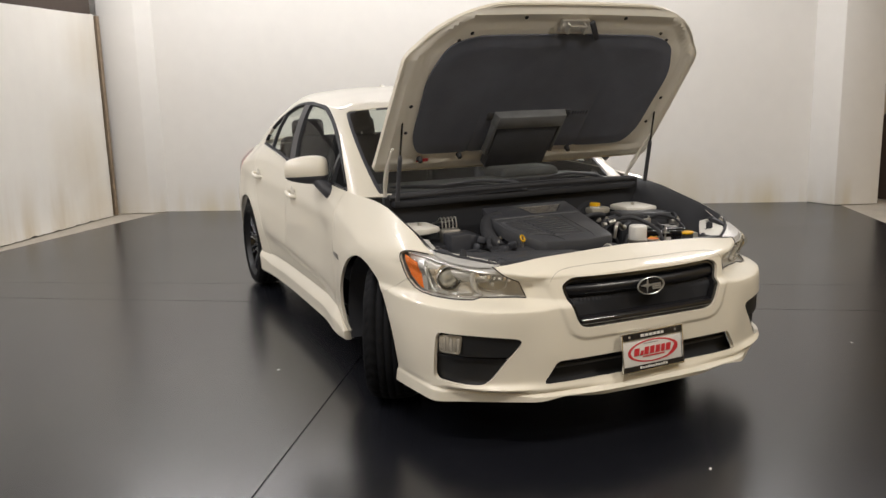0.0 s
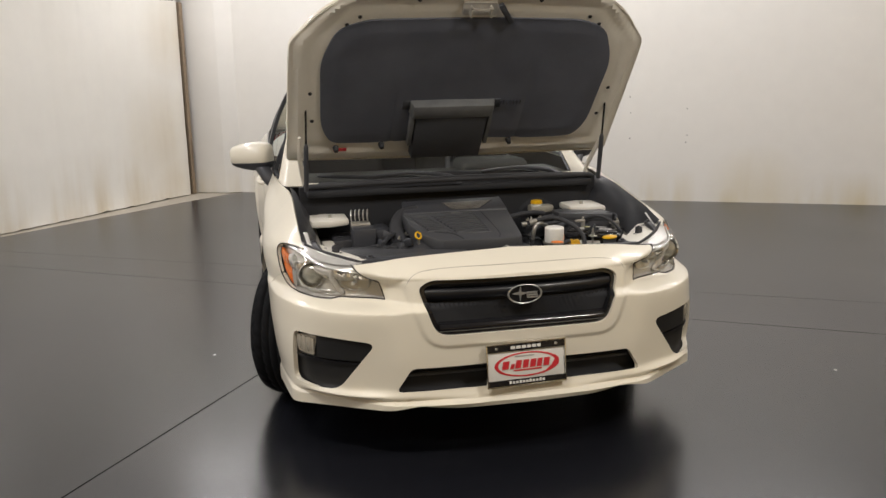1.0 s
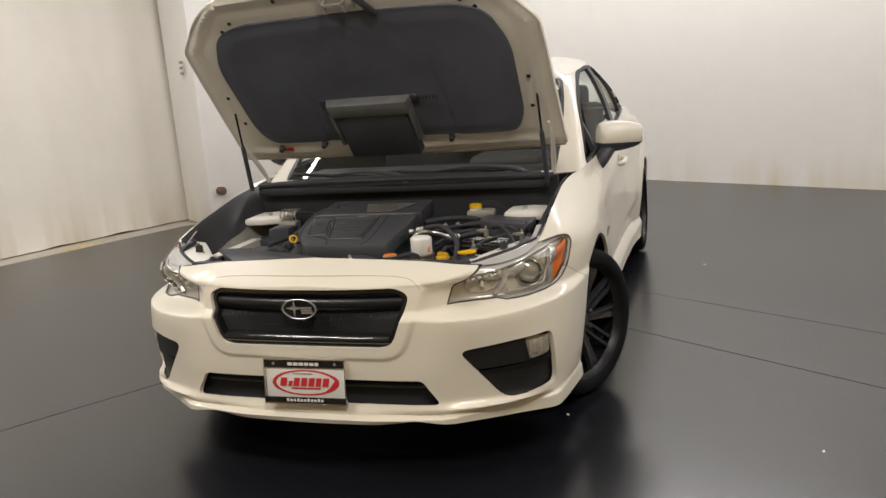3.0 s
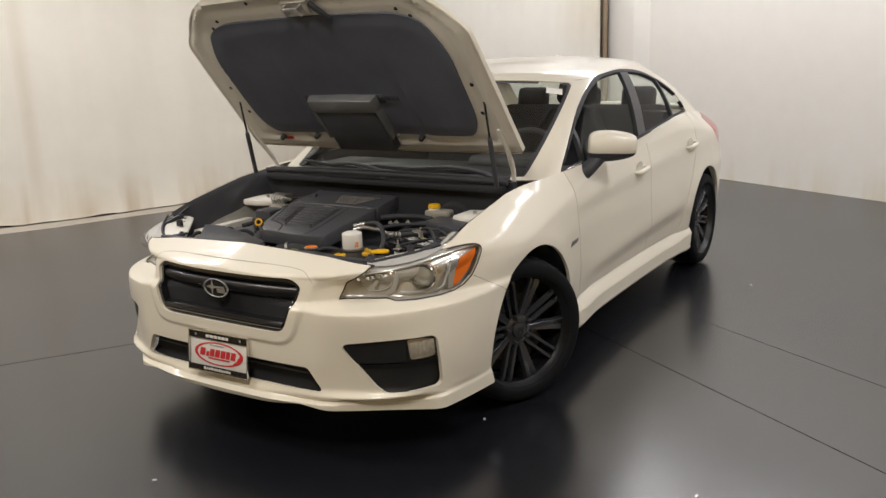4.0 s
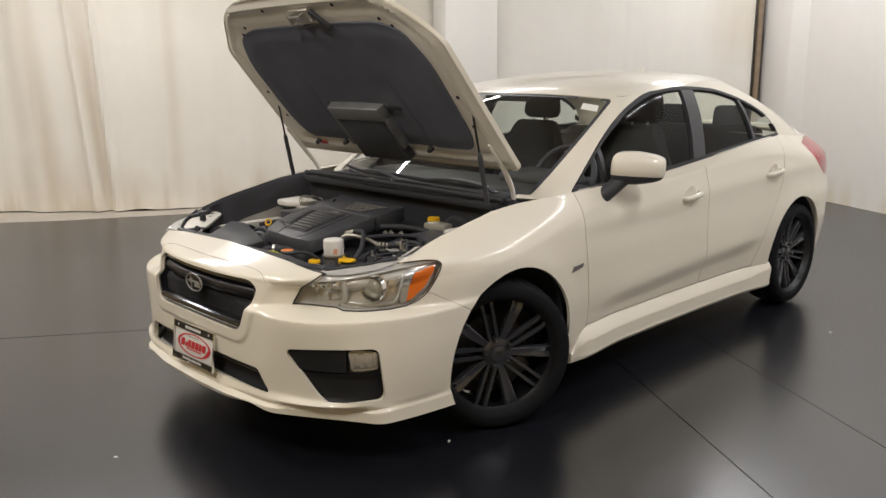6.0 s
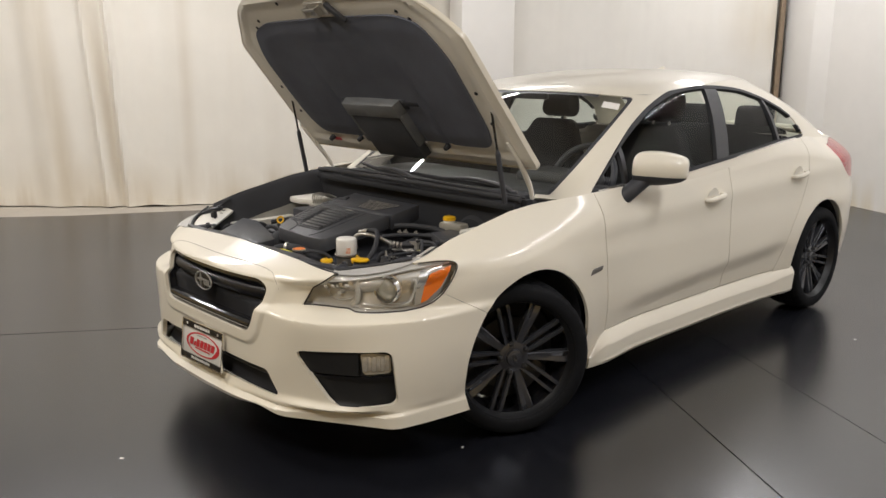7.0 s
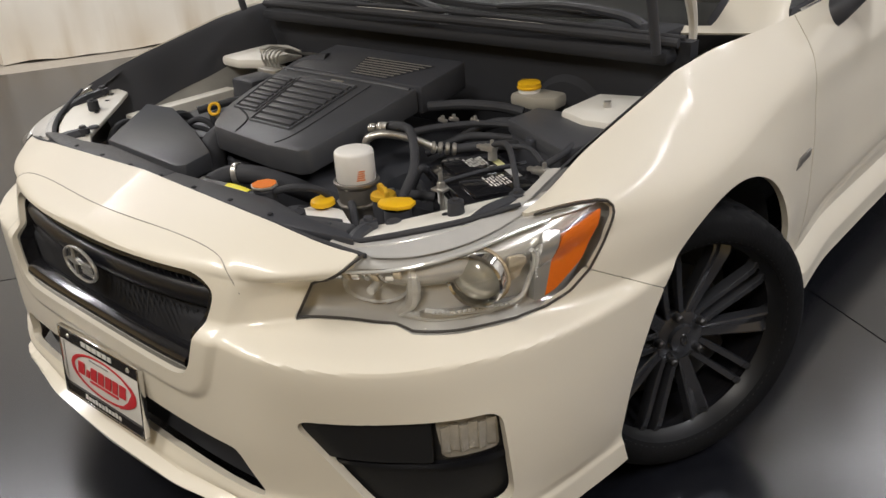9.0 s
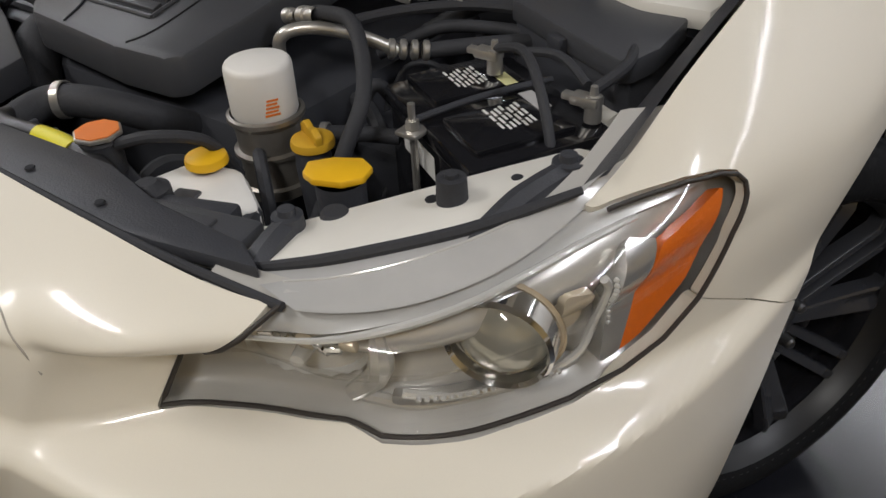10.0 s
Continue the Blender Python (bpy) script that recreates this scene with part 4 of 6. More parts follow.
part("rear_view_mirror", moved(box(-0.12, 0.12, -0.015, 0.015, -0.035, 0.035, 0.012), pose(0, 0.98, 1.30, 10)), BLACK_PLASTIC, car)
part("cabin_floor", box(-0.74, 0.74, 0.45, 2.9, 0.28, 0.4), DARK, car)
part("headliner", mirrored(sheet([[roof_row(i, j) - Vector((0, 0, 0.03)) for j in range(1, 15)] for i in range(181)], None, True)), mat("grey_headliner", (0.16, 0.16, 0.155), 0.9, 0, 300, 0.2, 0.2), car)
part("parcel_shelf", box(-0.6, 0.6, 2.6, 3.0, 0.93, 0.96), CLOTH, car)


def door_mirror():
    m = new("door_mirror")
    m.parent = car
    shell = bmesh.new()
    bmesh.ops.create_cube(shell, size=1)
    bmesh.ops.subdivide_edges(shell, edges=shell.edges[:], cuts=7, use_grid_fill=True)
    for v in shell.verts:
        c = v.co * 2
        n = 4.5
        r = (abs(c.x) ** n + abs(c.y) ** n + abs(c.z) ** n) ** (1 / n)
        c = c / r
        taper = 1 - 0.22 * smooth(-0.2, 1.0, c.x)
        v.co = Vector((c.x * 0.116, c.y * 0.075 * (0.75 + 0.25 * taper) + 0.02 * c.x, c.z * 0.073 * taper + 0.004 * c.x))
        if v.co.y < 0:
            v.co.y *= 1 - 0.35 * c.z * c.z
    base = shell.copy()
    bmesh.ops.bisect_plane(shell, geom=shell.verts[:] + shell.edges[:] + shell.faces[:], plane_co=(0, 0, -0.030), plane_no=(0, 0, 1), clear_inner=True)
    bmesh.ops.bisect_plane(base, geom=base.verts[:] + base.edges[:] + base.faces[:], plane_co=(0, 0, -0.0315), plane_no=(0, 0, 1), clear_outer=True)
    bmesh.ops.holes_fill(base, edges=base.edges[:])
    at = pose(0.916, 0.80, 1.0, 0, 3, 28)
    part("mirror_shell", moved(shell, at), PAINT, m)
    part("mirror_base", moved(base, at), BLACK_PLASTIC, m, "black lower half")
    stalk = tube([(0.80, 0.665, 0.86), (0.83, 0.68, 0.89), (0.865, 0.73, 0.94), (0.88, 0.76, 0.965)], [0.035, 0.036, 0.034, 0.035], 14)
    part("mirror_foot", stalk, BLACK_PLASTIC, m)
    part("mirror_glass", moved(box(-0.088, 0.088, 0.062, 0.066, -0.05, 0.05, 0.002), at), CHROME, m)
    return m


left_mirror = door_mirror()
right_mirror = new("door_mirror")
right_mirror.parent = car
for ch in left_mirror.children:
    bmr = bmesh.new()
    bmr.from_mesh(ch.data)
    part(ch.name.split(".")[0], flipped(bmr), ch.data.materials[0], right_mirror, ch.get("label", ""))


def handle(y, z):
    x = flank(y, z)
    bm = tube([(x - 0.01, y - 0.075, z - 0.008), (x + 0.022, y - 0.06, z - 0.006), (x + 0.03, y, z + 0.002), (x + 0.024, y + 0.06, z + 0.008), (x - 0.01, y + 0.072, z + 0.01)], [0.012, 0.013, 0.014, 0.013, 0.012], 10)
    return bm


for (yy, zz), dd in (((1.39, 0.803), front_doors), ((2.285, 0.842), rear_doors)):
    bm = handle(yy, zz)
    cup = lathe([(0.0, -0.004), (0.045, -0.003), (0.052, 0.0)], 24, Matrix.Translation((flank(yy, zz) + 0.0015, yy - 0.005, zz - 0.002)) @ Matrix.Rotation(radians(90), 4, "Y"))
    part("door_handle", bm.copy(), PAINT, dd[0])
    part("door_handle", flipped(bm), PAINT, dd[1])
    part("handle_cup", cup.copy(), INNER_PAINT, dd[0])
    part("handle_cup", flipped(cup), INNER_PAINT, dd[1])

gx = flank(0.385, 0.61)
two("fender_badge", moved(prism([(-0.042, -0.016), (0.036, -0.002), (0.044, 0.015), (-0.024, 0.009)], 0.006, 0.002), Matrix.Translation((gx - 0.002, 0.405, 0.607)) @ Matrix.Rotation(radians(90), 4, "Z") @ Matrix.Rotation(radians(90), 4, "X")), mat("badge_grey", (0.17, 0.16, 0.15), 0.35, 0.3, 80, 0.1), None, "dull grey side badge")

# ---- nose: grille, plate, fog pockets ----
def inset_skin(d):
    out = []
    for i, s in enumerate(S_STEPS[:NF]):
        col = []
        for j, v in enumerate(V_STEPS):
            p = SKIN[i][j]
            q = SKIN[min(i + 1, NF)][j]
            t = Vector((q.x - p.x, q.y - p.y, 0)).normalized()
            n = Vector((t.y, -t.x, 0))
            col.append(p - n * d)
        out.append(col)
    return out


GRILLE_BLACK = mat("grille_black", (0.006, 0.0065, 0.009), 0.36, 0, 120, 0.1, 0.0, 0.2)
IN4 = inset_skin(0.045)
grille = part("grille", mirrored(sheet(IN4, lambda p: grille_sdf(p.x, p.z) - 0.02)), DARK, car, "black mesh grille in a gloss black surround")
two("grille_frame", flange(sheet(inset_skin(0.012), lambda p: max(grille_sdf(p.x, p.z) - 0.006, -(grille_sdf(p.x, p.z) + 0.016))), 0.03), GLOSS_BLACK, grille)


def bar(z0, z1, out, half, n=24):
    """A full-width bar across the grille, round-faced."""
    bm = bmesh.new()
    rows = []
    for k in range(n + 1):
        x = -half + 2 * half * k / n
        c = skin_at(x, (z0 + z1) / 2)[0]
        row = []
        for q in range(9):
            a = math.pi * q / 8
            row.append(bm.verts.new((x, c.y + 0.04 - out * math.sin(a), (z0 + z1) / 2 - (z1 - z0) / 2 * math.cos(a))))
        rows.append(row)
    for a, b in zip(rows, rows[1:]):
        for j in range(8):
            bm.faces.new((a[j], b[j], b[j + 1], a[j + 1]))
    return bm


part("grille_wing", bar(0.602, 0.650, 0.022, 0.355), GRILLE_BLACK, grille)
part("grille_lower_bar", bar(0.488, 0.530, 0.034, 0.315), GLOSS_BLACK, grille)
mesh = bmesh.new()
for k in range(44):
    for r, (z0, z1) in enumerate(((0.532, 0.598), (0.656, 0.684))):
        for lean in (-1, 1):
            x = -0.36 + 0.72 * k / 43
            c = skin_at(x, 0.6)[0]
            h = z1 - z0
            dx = lean * h * 0.45
            a = Vector((x - dx / 2, c.y + 0.034 + 0.003 * lean, z0))
            b = Vector((x + dx / 2, c.y + 0.034 + 0.003 * lean, z1))
            if abs(a.x) < 0.34 and abs(b.x) < 0.35:
                w = 0.0022
                mesh.faces.new([mesh.verts.new(q) for q in (a + Vector((-w, 0, 0)), a + Vector((w, 0, 0)), b + Vector((w, 0, 0)), b + Vector((-w, 0, 0)))])
tagged(part("grille_mesh", mesh, DARK, grille), kind="stuff")
em = skin_at(0.0, 0.62)[0]
EM_M = Matrix.Translation((0, em.y + 0.004, 0.62)) @ Matrix.Rotation(radians(90), 4, "X") @ Matrix.Diagonal((0.95, 0.52, 1, 1))
emblem = part("emblem", lathe([(0.0, 0.004), (0.058, 0.004), (0.062, 0.0)], 40, EM_M), GLOSS_BLACK, car, "oval badge with a chrome rim")
part("emblem_rim", lathe([(0.066 + 0.0038 * math.cos(a), 0.004 + 0.0038 * math.sin(a)) for a in (2 * math.pi * k / 8 for k in range(9))], 48, EM_M), SILVER, emblem)
part("emblem_star", join(moved(prism([(-0.032, 0), (-0.004, 0.006), (0, 0.03), (0.004, 0.006), (0.03, 0), (0.004, -0.006), (0, -0.03), (-0.004, -0.006)], 0.004), Matrix.Translation((0, em.y + 0.004, 0.62)) @ Matrix.Rotation(radians(90), 4, "X") @ Matrix.Translation((-0.018, 0.003, 0.004)) @ Matrix.Scale(1.0, 4)), *[moved(box(0.0, 0.042, -0.003, 0.003, 0.004, 0.007), Matrix.Translation((0.004 + 0.002 * k, em.y + 0.004, 0.62 + 0.004 - 0.0085 * k)) @ Matrix.Rotation(radians(90), 4, "X")) for k in range(3)]), SILVER, emblem)

# the crease round the grille surround, its shade drawn as a thin darker line
CREASE_SHADE = mat("seam_shadow", (0.36, 0.33, 0.28), 0.6)
crease_line = [(-0.425, 0.655), (-0.405, 0.69), (-0.36, 0.709), (-0.25, 0.716), (0.0, 0.719), (0.25, 0.716), (0.36, 0.709), (0.405, 0.69), (0.425, 0.655)]
part("nose_seam", tube([skin_at(x, z, 0.0004)[0] for x, z in crease_line], 0.0011, 6, 8), CREASE_SHADE, car, "thin darker line painted as the crease's shade over the grille")
intake = part("lower_intake", mirrored(sheet(inset_skin(0.05), lambda p: intake_sdf(p.x, p.z) - 0.02)), DARK, car, "black lower air intake")
part("intake_bar", bar(0.33, 0.345, 0.01, 0.43), BLACK_PLASTIC, intake)
PLATE_RED = mat("plate_red", (0.55, 0.03, 0.04), 0.35, 0, 60, 0.05)
PLATE_WHITE = mat("plate_white", (0.72, 0.71, 0.68), 0.35, 0, 60, 0.04)
PLATE_M = Matrix.Translation((0.0, -0.912, 0.364)) @ Matrix.Rotation(radians(2.2), 4, "Z") @ Matrix.Rotation(radians(83), 4, "X") @ Matrix.Scale(0.975, 4)
plate = part("dealer_plate", moved(box(-0.152, 0.152, -0.076, 0.076, -0.004, 0.0, 0.002), PLATE_M), PLATE_WHITE, car, "white dealer plate with a red oval in a chrome frame")


def ring_plate(w, h, t, z0, z1):
    return join(box(-w, w, h - t, h, z0, z1, 0.0015), box(-w, w, -h, -h + t, z0, z1, 0.0015), box(-w, -w + t, -h + t, h - t, z0, z1, 0.0015), box(w - t, w, -h + t, h - t, z0, z1, 0.0015))


part("plate_frame", moved(ring_plate(0.158, 0.082, 0.005, -0.006, 0.007), PLATE_M), CHROME, plate)
part("frame_band", moved(join(box(-0.152, 0.152, 0.052, 0.0765, 0.0, 0.005), box(-0.152, 0.152, -0.0765, -0.056, 0.0, 0.005)), PLATE_M), GLOSS_BLACK, plate, "black band")
oval_m = PLATE_M @ Matrix.Translation((0.002, -0.003, 0.001)) @ Matrix.Diagonal((1.0, 0.36, 1, 1))
red = lathe([(0.114, 0.0), (0.125, 0.0012), (0.129, 0.0)], 48)
part("oval", moved(red, oval_m), PLATE_RED, plate, "red oval ring")
part("oval_swoosh", moved(prism([(0.06, -0.118), (0.10, -0.082), (0.126, -0.03), (0.128, 0.03), (0.112, 0.072), (0.112, 0.02), (0.096, -0.04)], 0.001), oval_m), PLATE_RED, plate)
for k, (lx, lw) in enumerate(((-0.098, 0.027), (-0.066, 0.016), (-0.046, 0.024), (-0.017, 0.024), (0.012, 0.024), (0.040, 0.021), (0.066, 0.025))):
    lz = 0.018 if k != 1 else 0.006
    part("lettering_bar", moved(prism([(lx, -0.012), (lx + lw - 0.002, -0.012), (lx + lw + 0.004, lz), (lx + 0.006, lz)], 0.0015), PLATE_M @ Matrix.Translation((0, -0.004, 0.001))), PLATE_RED, plate)
part("lettering_bar", moved(box(-0.052, 0.06, -0.026, -0.021, 0.0005, 0.002), PLATE_M), PLATE_RED, plate)
part("lettering_bar", moved(box(-0.045, 0.03, 0.028, 0.031, 0.0005, 0.002), PLATE_M), mat("plate_grey", (0.3, 0.3, 0.3), 0.4), plate)
for x0, x1 in ((-0.062, -0.044), (-0.040, -0.022), (-0.018, -0.001), (0.003, 0.019), (0.023, 0.039), (0.043, 0.057)):
    part("lettering_bar", moved(box(x0, x1, 0.059, 0.070, 0.0, 0.0058), PLATE_M), PLATE_WHITE, plate)
for k in range(11):
    x0 = -0.072 + 0.0132 * k
    part("lettering_bar", moved(box(x0, x0 + 0.009, -0.071, -0.062 if k % 3 else -0.060, 0.0, 0.0058), PLATE_M), PLATE_WHITE, plate)
for sx in (-0.118, 0.118):
    part("plate_screw", moved(lathe([(0.0, 0.0075), (0.004, 0.007), (0.0055, 0.005)], 12), PLATE_M @ Matrix.Translation((sx, 0.065, 0))), STEEL, plate)

# fog pockets
fog_in = inset_skin(0.026)
pocket = sheet(fog_in, lambda p: fog_sdf(along(p), p.z) - 0.03)
FOG_BLACK = mat("matt_black_trim", (0.010, 0.0105, 0.012), 0.55, 0, 300, 0.2, 0.1)
two("fog_pocket", pocket, FOG_BLACK, None, "black fog lamp recess")
two("fog_shelf", flange(sheet(inset_skin(0.016), lambda p: max(fog_sdf(along(p), p.z) - 0.01, p.z - 0.385 - 0.02 * (along(p) - 0.7), 0.375 - p.z)), 0.03), GRILLE_BLACK)
two("fog_upper_panel", flange(sheet(inset_skin(0.011), lambda p: max(fog_sdf(along(p), p.z) - 0.012, 0.392 - p.z, along(p) - 0.737)), 0.02), FOG_BLACK)
FOGL = [(0.742, 0.470), (0.80, 0.471), (0.836, 0.461), (0.838, 0.398), (0.752, 0.395)]
fogl_sdf = poly_sdf(FOGL, 0.012)
two("fog_lamp", flange(sheet(inset_skin(0.006), lambda p: fogl_sdf(along(p), p.z)), 0.02), LENS, None, "clear fog lamp")
FOG_SILVER = mat("fog_reflector_silver", (0.60, 0.56, 0.49), 0.18, 0.45, 90, 0.35, 0.6, 0.0, 40, 0.2)
two("fog_reflector", sheet(inset_skin(0.019), lambda p: fogl_sdf(along(p), p.z)), FOG_SILVER)
for k in range(6):
    fc, fd = round_at(0.756 + 0.0145 * k, 0.433 + 0.004 * (k % 2), 0.016)
    two("fog_facet", moved(box(-0.008, 0.008, -0.026, 0.026, -0.003, 0.003, 0.002), facing(fc, fd) @ pose(0, 0, 0, 0, 16 * (-1) ** k, 0)), FOG_SILVER)

# ---- hood ----
HOOD_M = Matrix.Translation((0, 0.179, 1.043)) @ Matrix.Rotation(radians(-63.4), 4, "X") @ Matrix.Translation((0, -0.175, -0.915))
HOOD_HALF = curve((-0.72, 0.20), (-0.70, 0.40), (-0.66, 0.53), (-0.60, 0.625), (-0.52, 0.70), (-0.435, 0.757), (-0.2, 0.764), (0.1, 0.769), (0.175, 0.772))


def hood_z(x, y):
    side = 0.915 - 0.235 * (0.175 - y)
    return side + 0.055 * (1 - (min(abs(x), 0.78) / 0.78) ** 2) - 0.03 * smooth(-0.5, -0.75, y)


def hood_edge(p):
    return max(abs(p.x) - HOOD_HALF(p.y), -0.705 - p.y, p.y - 0.175 - 0.05 * (1 - (p.x / 0.77) ** 2))


def hood_grid(dz):
    return [[Vector((x, y, hood_z(x, y) + dz)) for y in (-0.74 + 1.0 * j / 60 for j in range(61))] for x in (-0.8 + 1.6 * i / 80 for i in range(81))]



PAD_POLY = [(-0.632, -0.36), (-0.57, -0.505), (-0.47, -0.55), (0.47, -0.55), (0.57, -0.505), (0.632, -0.36), (0.62, 0.0), (0.57, 0.085), (0.48, 0.10), (-0.48, 0.10), (-0.57, 0.085), (-0.62, 0.0)]
pad_sdf = poly_sdf(PAD_POLY, 0.03)
hood = part("hood", moved(flange(sheet(hood_grid(0.0), hood_edge), 0.022), HOOD_M), PAINT, car, "white hood propped open")


def frame_grid():
    """The hood's pressed inner frame, deeper along its ribs."""
    out = []
    for col in hood_grid(-0.02):
        c2 = []
        for p in col:
            e = -hood_edge(p)
            d = 0.018 * smooth(0.015, 0.05, e)
            d -= 0.008 * math.exp(-((e - 0.085) / 0.02) ** 2)
            c2.append(Vector((p.x, p.y, p.z - d)))
        out.append(c2)
    return out


part("hood_frame", moved(sheet(frame_grid(), lambda p: hood_edge(p) + 0.002, True), HOOD_M), INNER_PAINT, hood, "cream inner frame")


def pad_grid():
    out = []
    for col in hood_grid(-0.046):
        c2 = []
        for p in col:
            puff = 0.008 * smooth(0.0, 0.06, -pad_sdf(p.x, p.y)) + 0.004 * noise.noise(Vector((p.x * 5, p.y * 5, 3.0)))
            puff -= 0.007 * math.exp(-((abs(p.x) - 0.30) / 0.012) ** 2) * smooth(-0.55, -0.1, p.y)
            c2.append(Vector((p.x, p.y, p.z - puff)))
        out.append(c2)
    return out


part("insulation_pad", moved(flange(sheet(pad_grid(), lambda p: pad_sdf(p.x, p.y), True), 0.02), HOOD_M), PAD, hood, "dark felt insulation pad")


def under(x, y, dz):
    return HOOD_M @ Vector((x, y, hood_z(x, y) + dz))


def on_hood(bm, x, y, dz):
    """Puts a mesh on the hood's underside, its z pointing down from it."""
    return moved(bm, HOOD_M @ Matrix.Translation((x, y, hood_z(x, y) + dz)) @ Matrix.Rotation(math.atan(0.235), 4, "X") @ Matrix.Diagonal((1, 1, -1, 1)))


def taper_box(x0, x1, y0, y1, h, top=0.75, bevel=0.01):
    bm = box(x0, x1, y0, y1, 0, h, bevel, 2)
    for v in bm.verts:
        k = v.co.z / h
        v.co.x *= 1 - (1 - top) * k
    bmesh.ops.recalc_face_normals(bm, faces=bm.faces[:])
    return bm


DUCT = mat("grey_foam", (0.050, 0.053, 0.062), 0.8, 0, 120, 0.3, 0.2, 0, 6, 0.2)
DX, DY = -0.04, 0.005
SMOKY = mat("smoky_plastic", (0.13, 0.135, 0.14), 0.32, 0, 14, 0.5, 0.0, 0.0, 9, 0.45)
duct = part("intercooler_duct", on_hood(taper_box(-0.170, 0.170, -0.085, 0.168, 0.046, 0.96, 0.005), DX, DY, -0.05), DUCT, hood, "dark grey air duct")
part("duct_plate", on_hood(taper_box(-0.195, 0.195, -0.15, -0.078, 0.052, 0.93, 0.008), DX, DY, -0.05), SMOKY, duct, "smoky grey duct plate")
for sx in (-1, 1):
    part("duct_rim", on_hood(box(min(sx * 0.170, sx * 0.188), max(sx * 0.170, sx * 0.188), -0.085, 0.09, 0, 0.045, 0.004), DX, DY, -0.05), SMOKY, duct, "smoky grey edge of the duct")
    part("duct_bolt", on_hood(lathe([(0.0, 0.008), (0.007, 0.007), (0.008, 0.0)], 12), DX + sx * 0.182, DY + 0.10, -0.05), STEEL, duct)
for sx in (-1, 1):
    part("duct_flange", on_hood(box(min(sx * 0.19, sx * 0.225), max(sx * 0.19, sx * 0.225), -0.15, -0.10, 0.0, 0.012, 0.004), DX, DY, -0.05), DUCT, duct)
for k in range(7):
    b = on_hood(box(-0.004, 0.004, -0.012, 0.012, 0, 0.006, 0.002), 0.18 + 0.015 * k, -0.125, -0.062)
    part("duct_clip", b, BLACK_PLASTIC, hood)
latch = part("latch_striker", on_hood(join(box(-0.07, 0.07, -0.03, 0.03, 0, 0.02, 0.006), box(-0.045, -0.037, -0.02, 0.02, 0.02, 0.05), box(0.037, 0.045, -0.02, 0.02, 0.02, 0.05), box(-0.045, 0.045, -0.02, -0.012, 0.042, 0.05)), 0.0, -0.605, -0.035), STEEL, hood, "bare metal latch striker")
part("latch_lever", on_hood(moved(box(-0.012, 0.012, -0.05, 0.06, 0, 0.018, 0.005), pose(0, 0, 0, 0, 0, -35)), 0.11, -0.585, -0.045), BLACK_PLASTIC, hood)
for hx, hy in ((0.48, -0.565), (0.53, -0.53), (-0.48, -0.565), (-0.53, -0.53), (0.66, -0.05), (-0.66, -0.05), (0.67, -0.2), (-0.67, -0.2), (0.25, -0.64), (-0.25, -0.64)):
    # flat black disc on the frame, the hole's darkness in its colour
    part("frame_hole", on_hood(lathe([(0.0, 0.002), (0.008, 0.002), (0.009, 0.0)], 12), hx, hy, -0.038), DARK, hood)
for hx in (-0.34, 0.27, -0.55):
    part("hood_bumper", on_hood(lathe([(0.0, 0.028), (0.010, 0.026), (0.014, 0.0)], 14), hx, 0.115, -0.04), RUBBER, hood)
part("warning_label", on_hood(box(-0.03, 0.03, -0.009, 0.009, 0, 0.002), -0.53, 0.13, -0.04), PLATE_RED, hood)


def hinge():
    return tube([(0.692, 0.22, 0.90), (0.697, 0.205, 0.94), (0.705, 0.17, 0.99), (0.713, 0.12, 1.05), (0.715, 0.04, 1.14)], [0.009, 0.010, 0.012, 0.010, 0.006], 8)


two("hood_hinge", hinge(), INNER_PAINT, None, "white painted hinge arm")


def strut():
    a, b = Vector((0.695, 0.055, 0.90)), Vector((0.684, -0.045, 1.372))
    m = a.lerp(b, 0.42)
    return a, m, b


sa, sm, sb = strut()
two("hood_strut", join(tube([sa, sm], 0.0105, 12, 2), tube([sm, sm + (sb - sm) * 0.06], [0.0105, 0.005], 12, 2)), BLACK_PLASTIC, None, "black gas strut")
two("strut_rod", join(tube([sm, sb], 0.0048, 10, 2), lathe([(0.0, -0.012), (0.012, -0.01), (0.013, 0.008), (0.0, 0.014)], 14, Matrix.Translation(sb))), GLOSS_BLACK)

# ---- wheels ----
TREAD = mat("tyre_tread", (0.0105, 0.011, 0.0125), 0.72, 0, 150, 0.3, 0.25, 0, 10, 0.2, 1.18)


DISC = mat("worn_brake_metal", (0.07, 0.07, 0.072), 0.35, 0.7, 60, 0.2, 0.05, 0, 20, 0.2)


RIM_DARK = mat("dark_rim_lip", (0.014, 0.0145, 0.016), 0.4, 0.1, 200, 0.1, 0.0, 0.0, 12, 0.2)


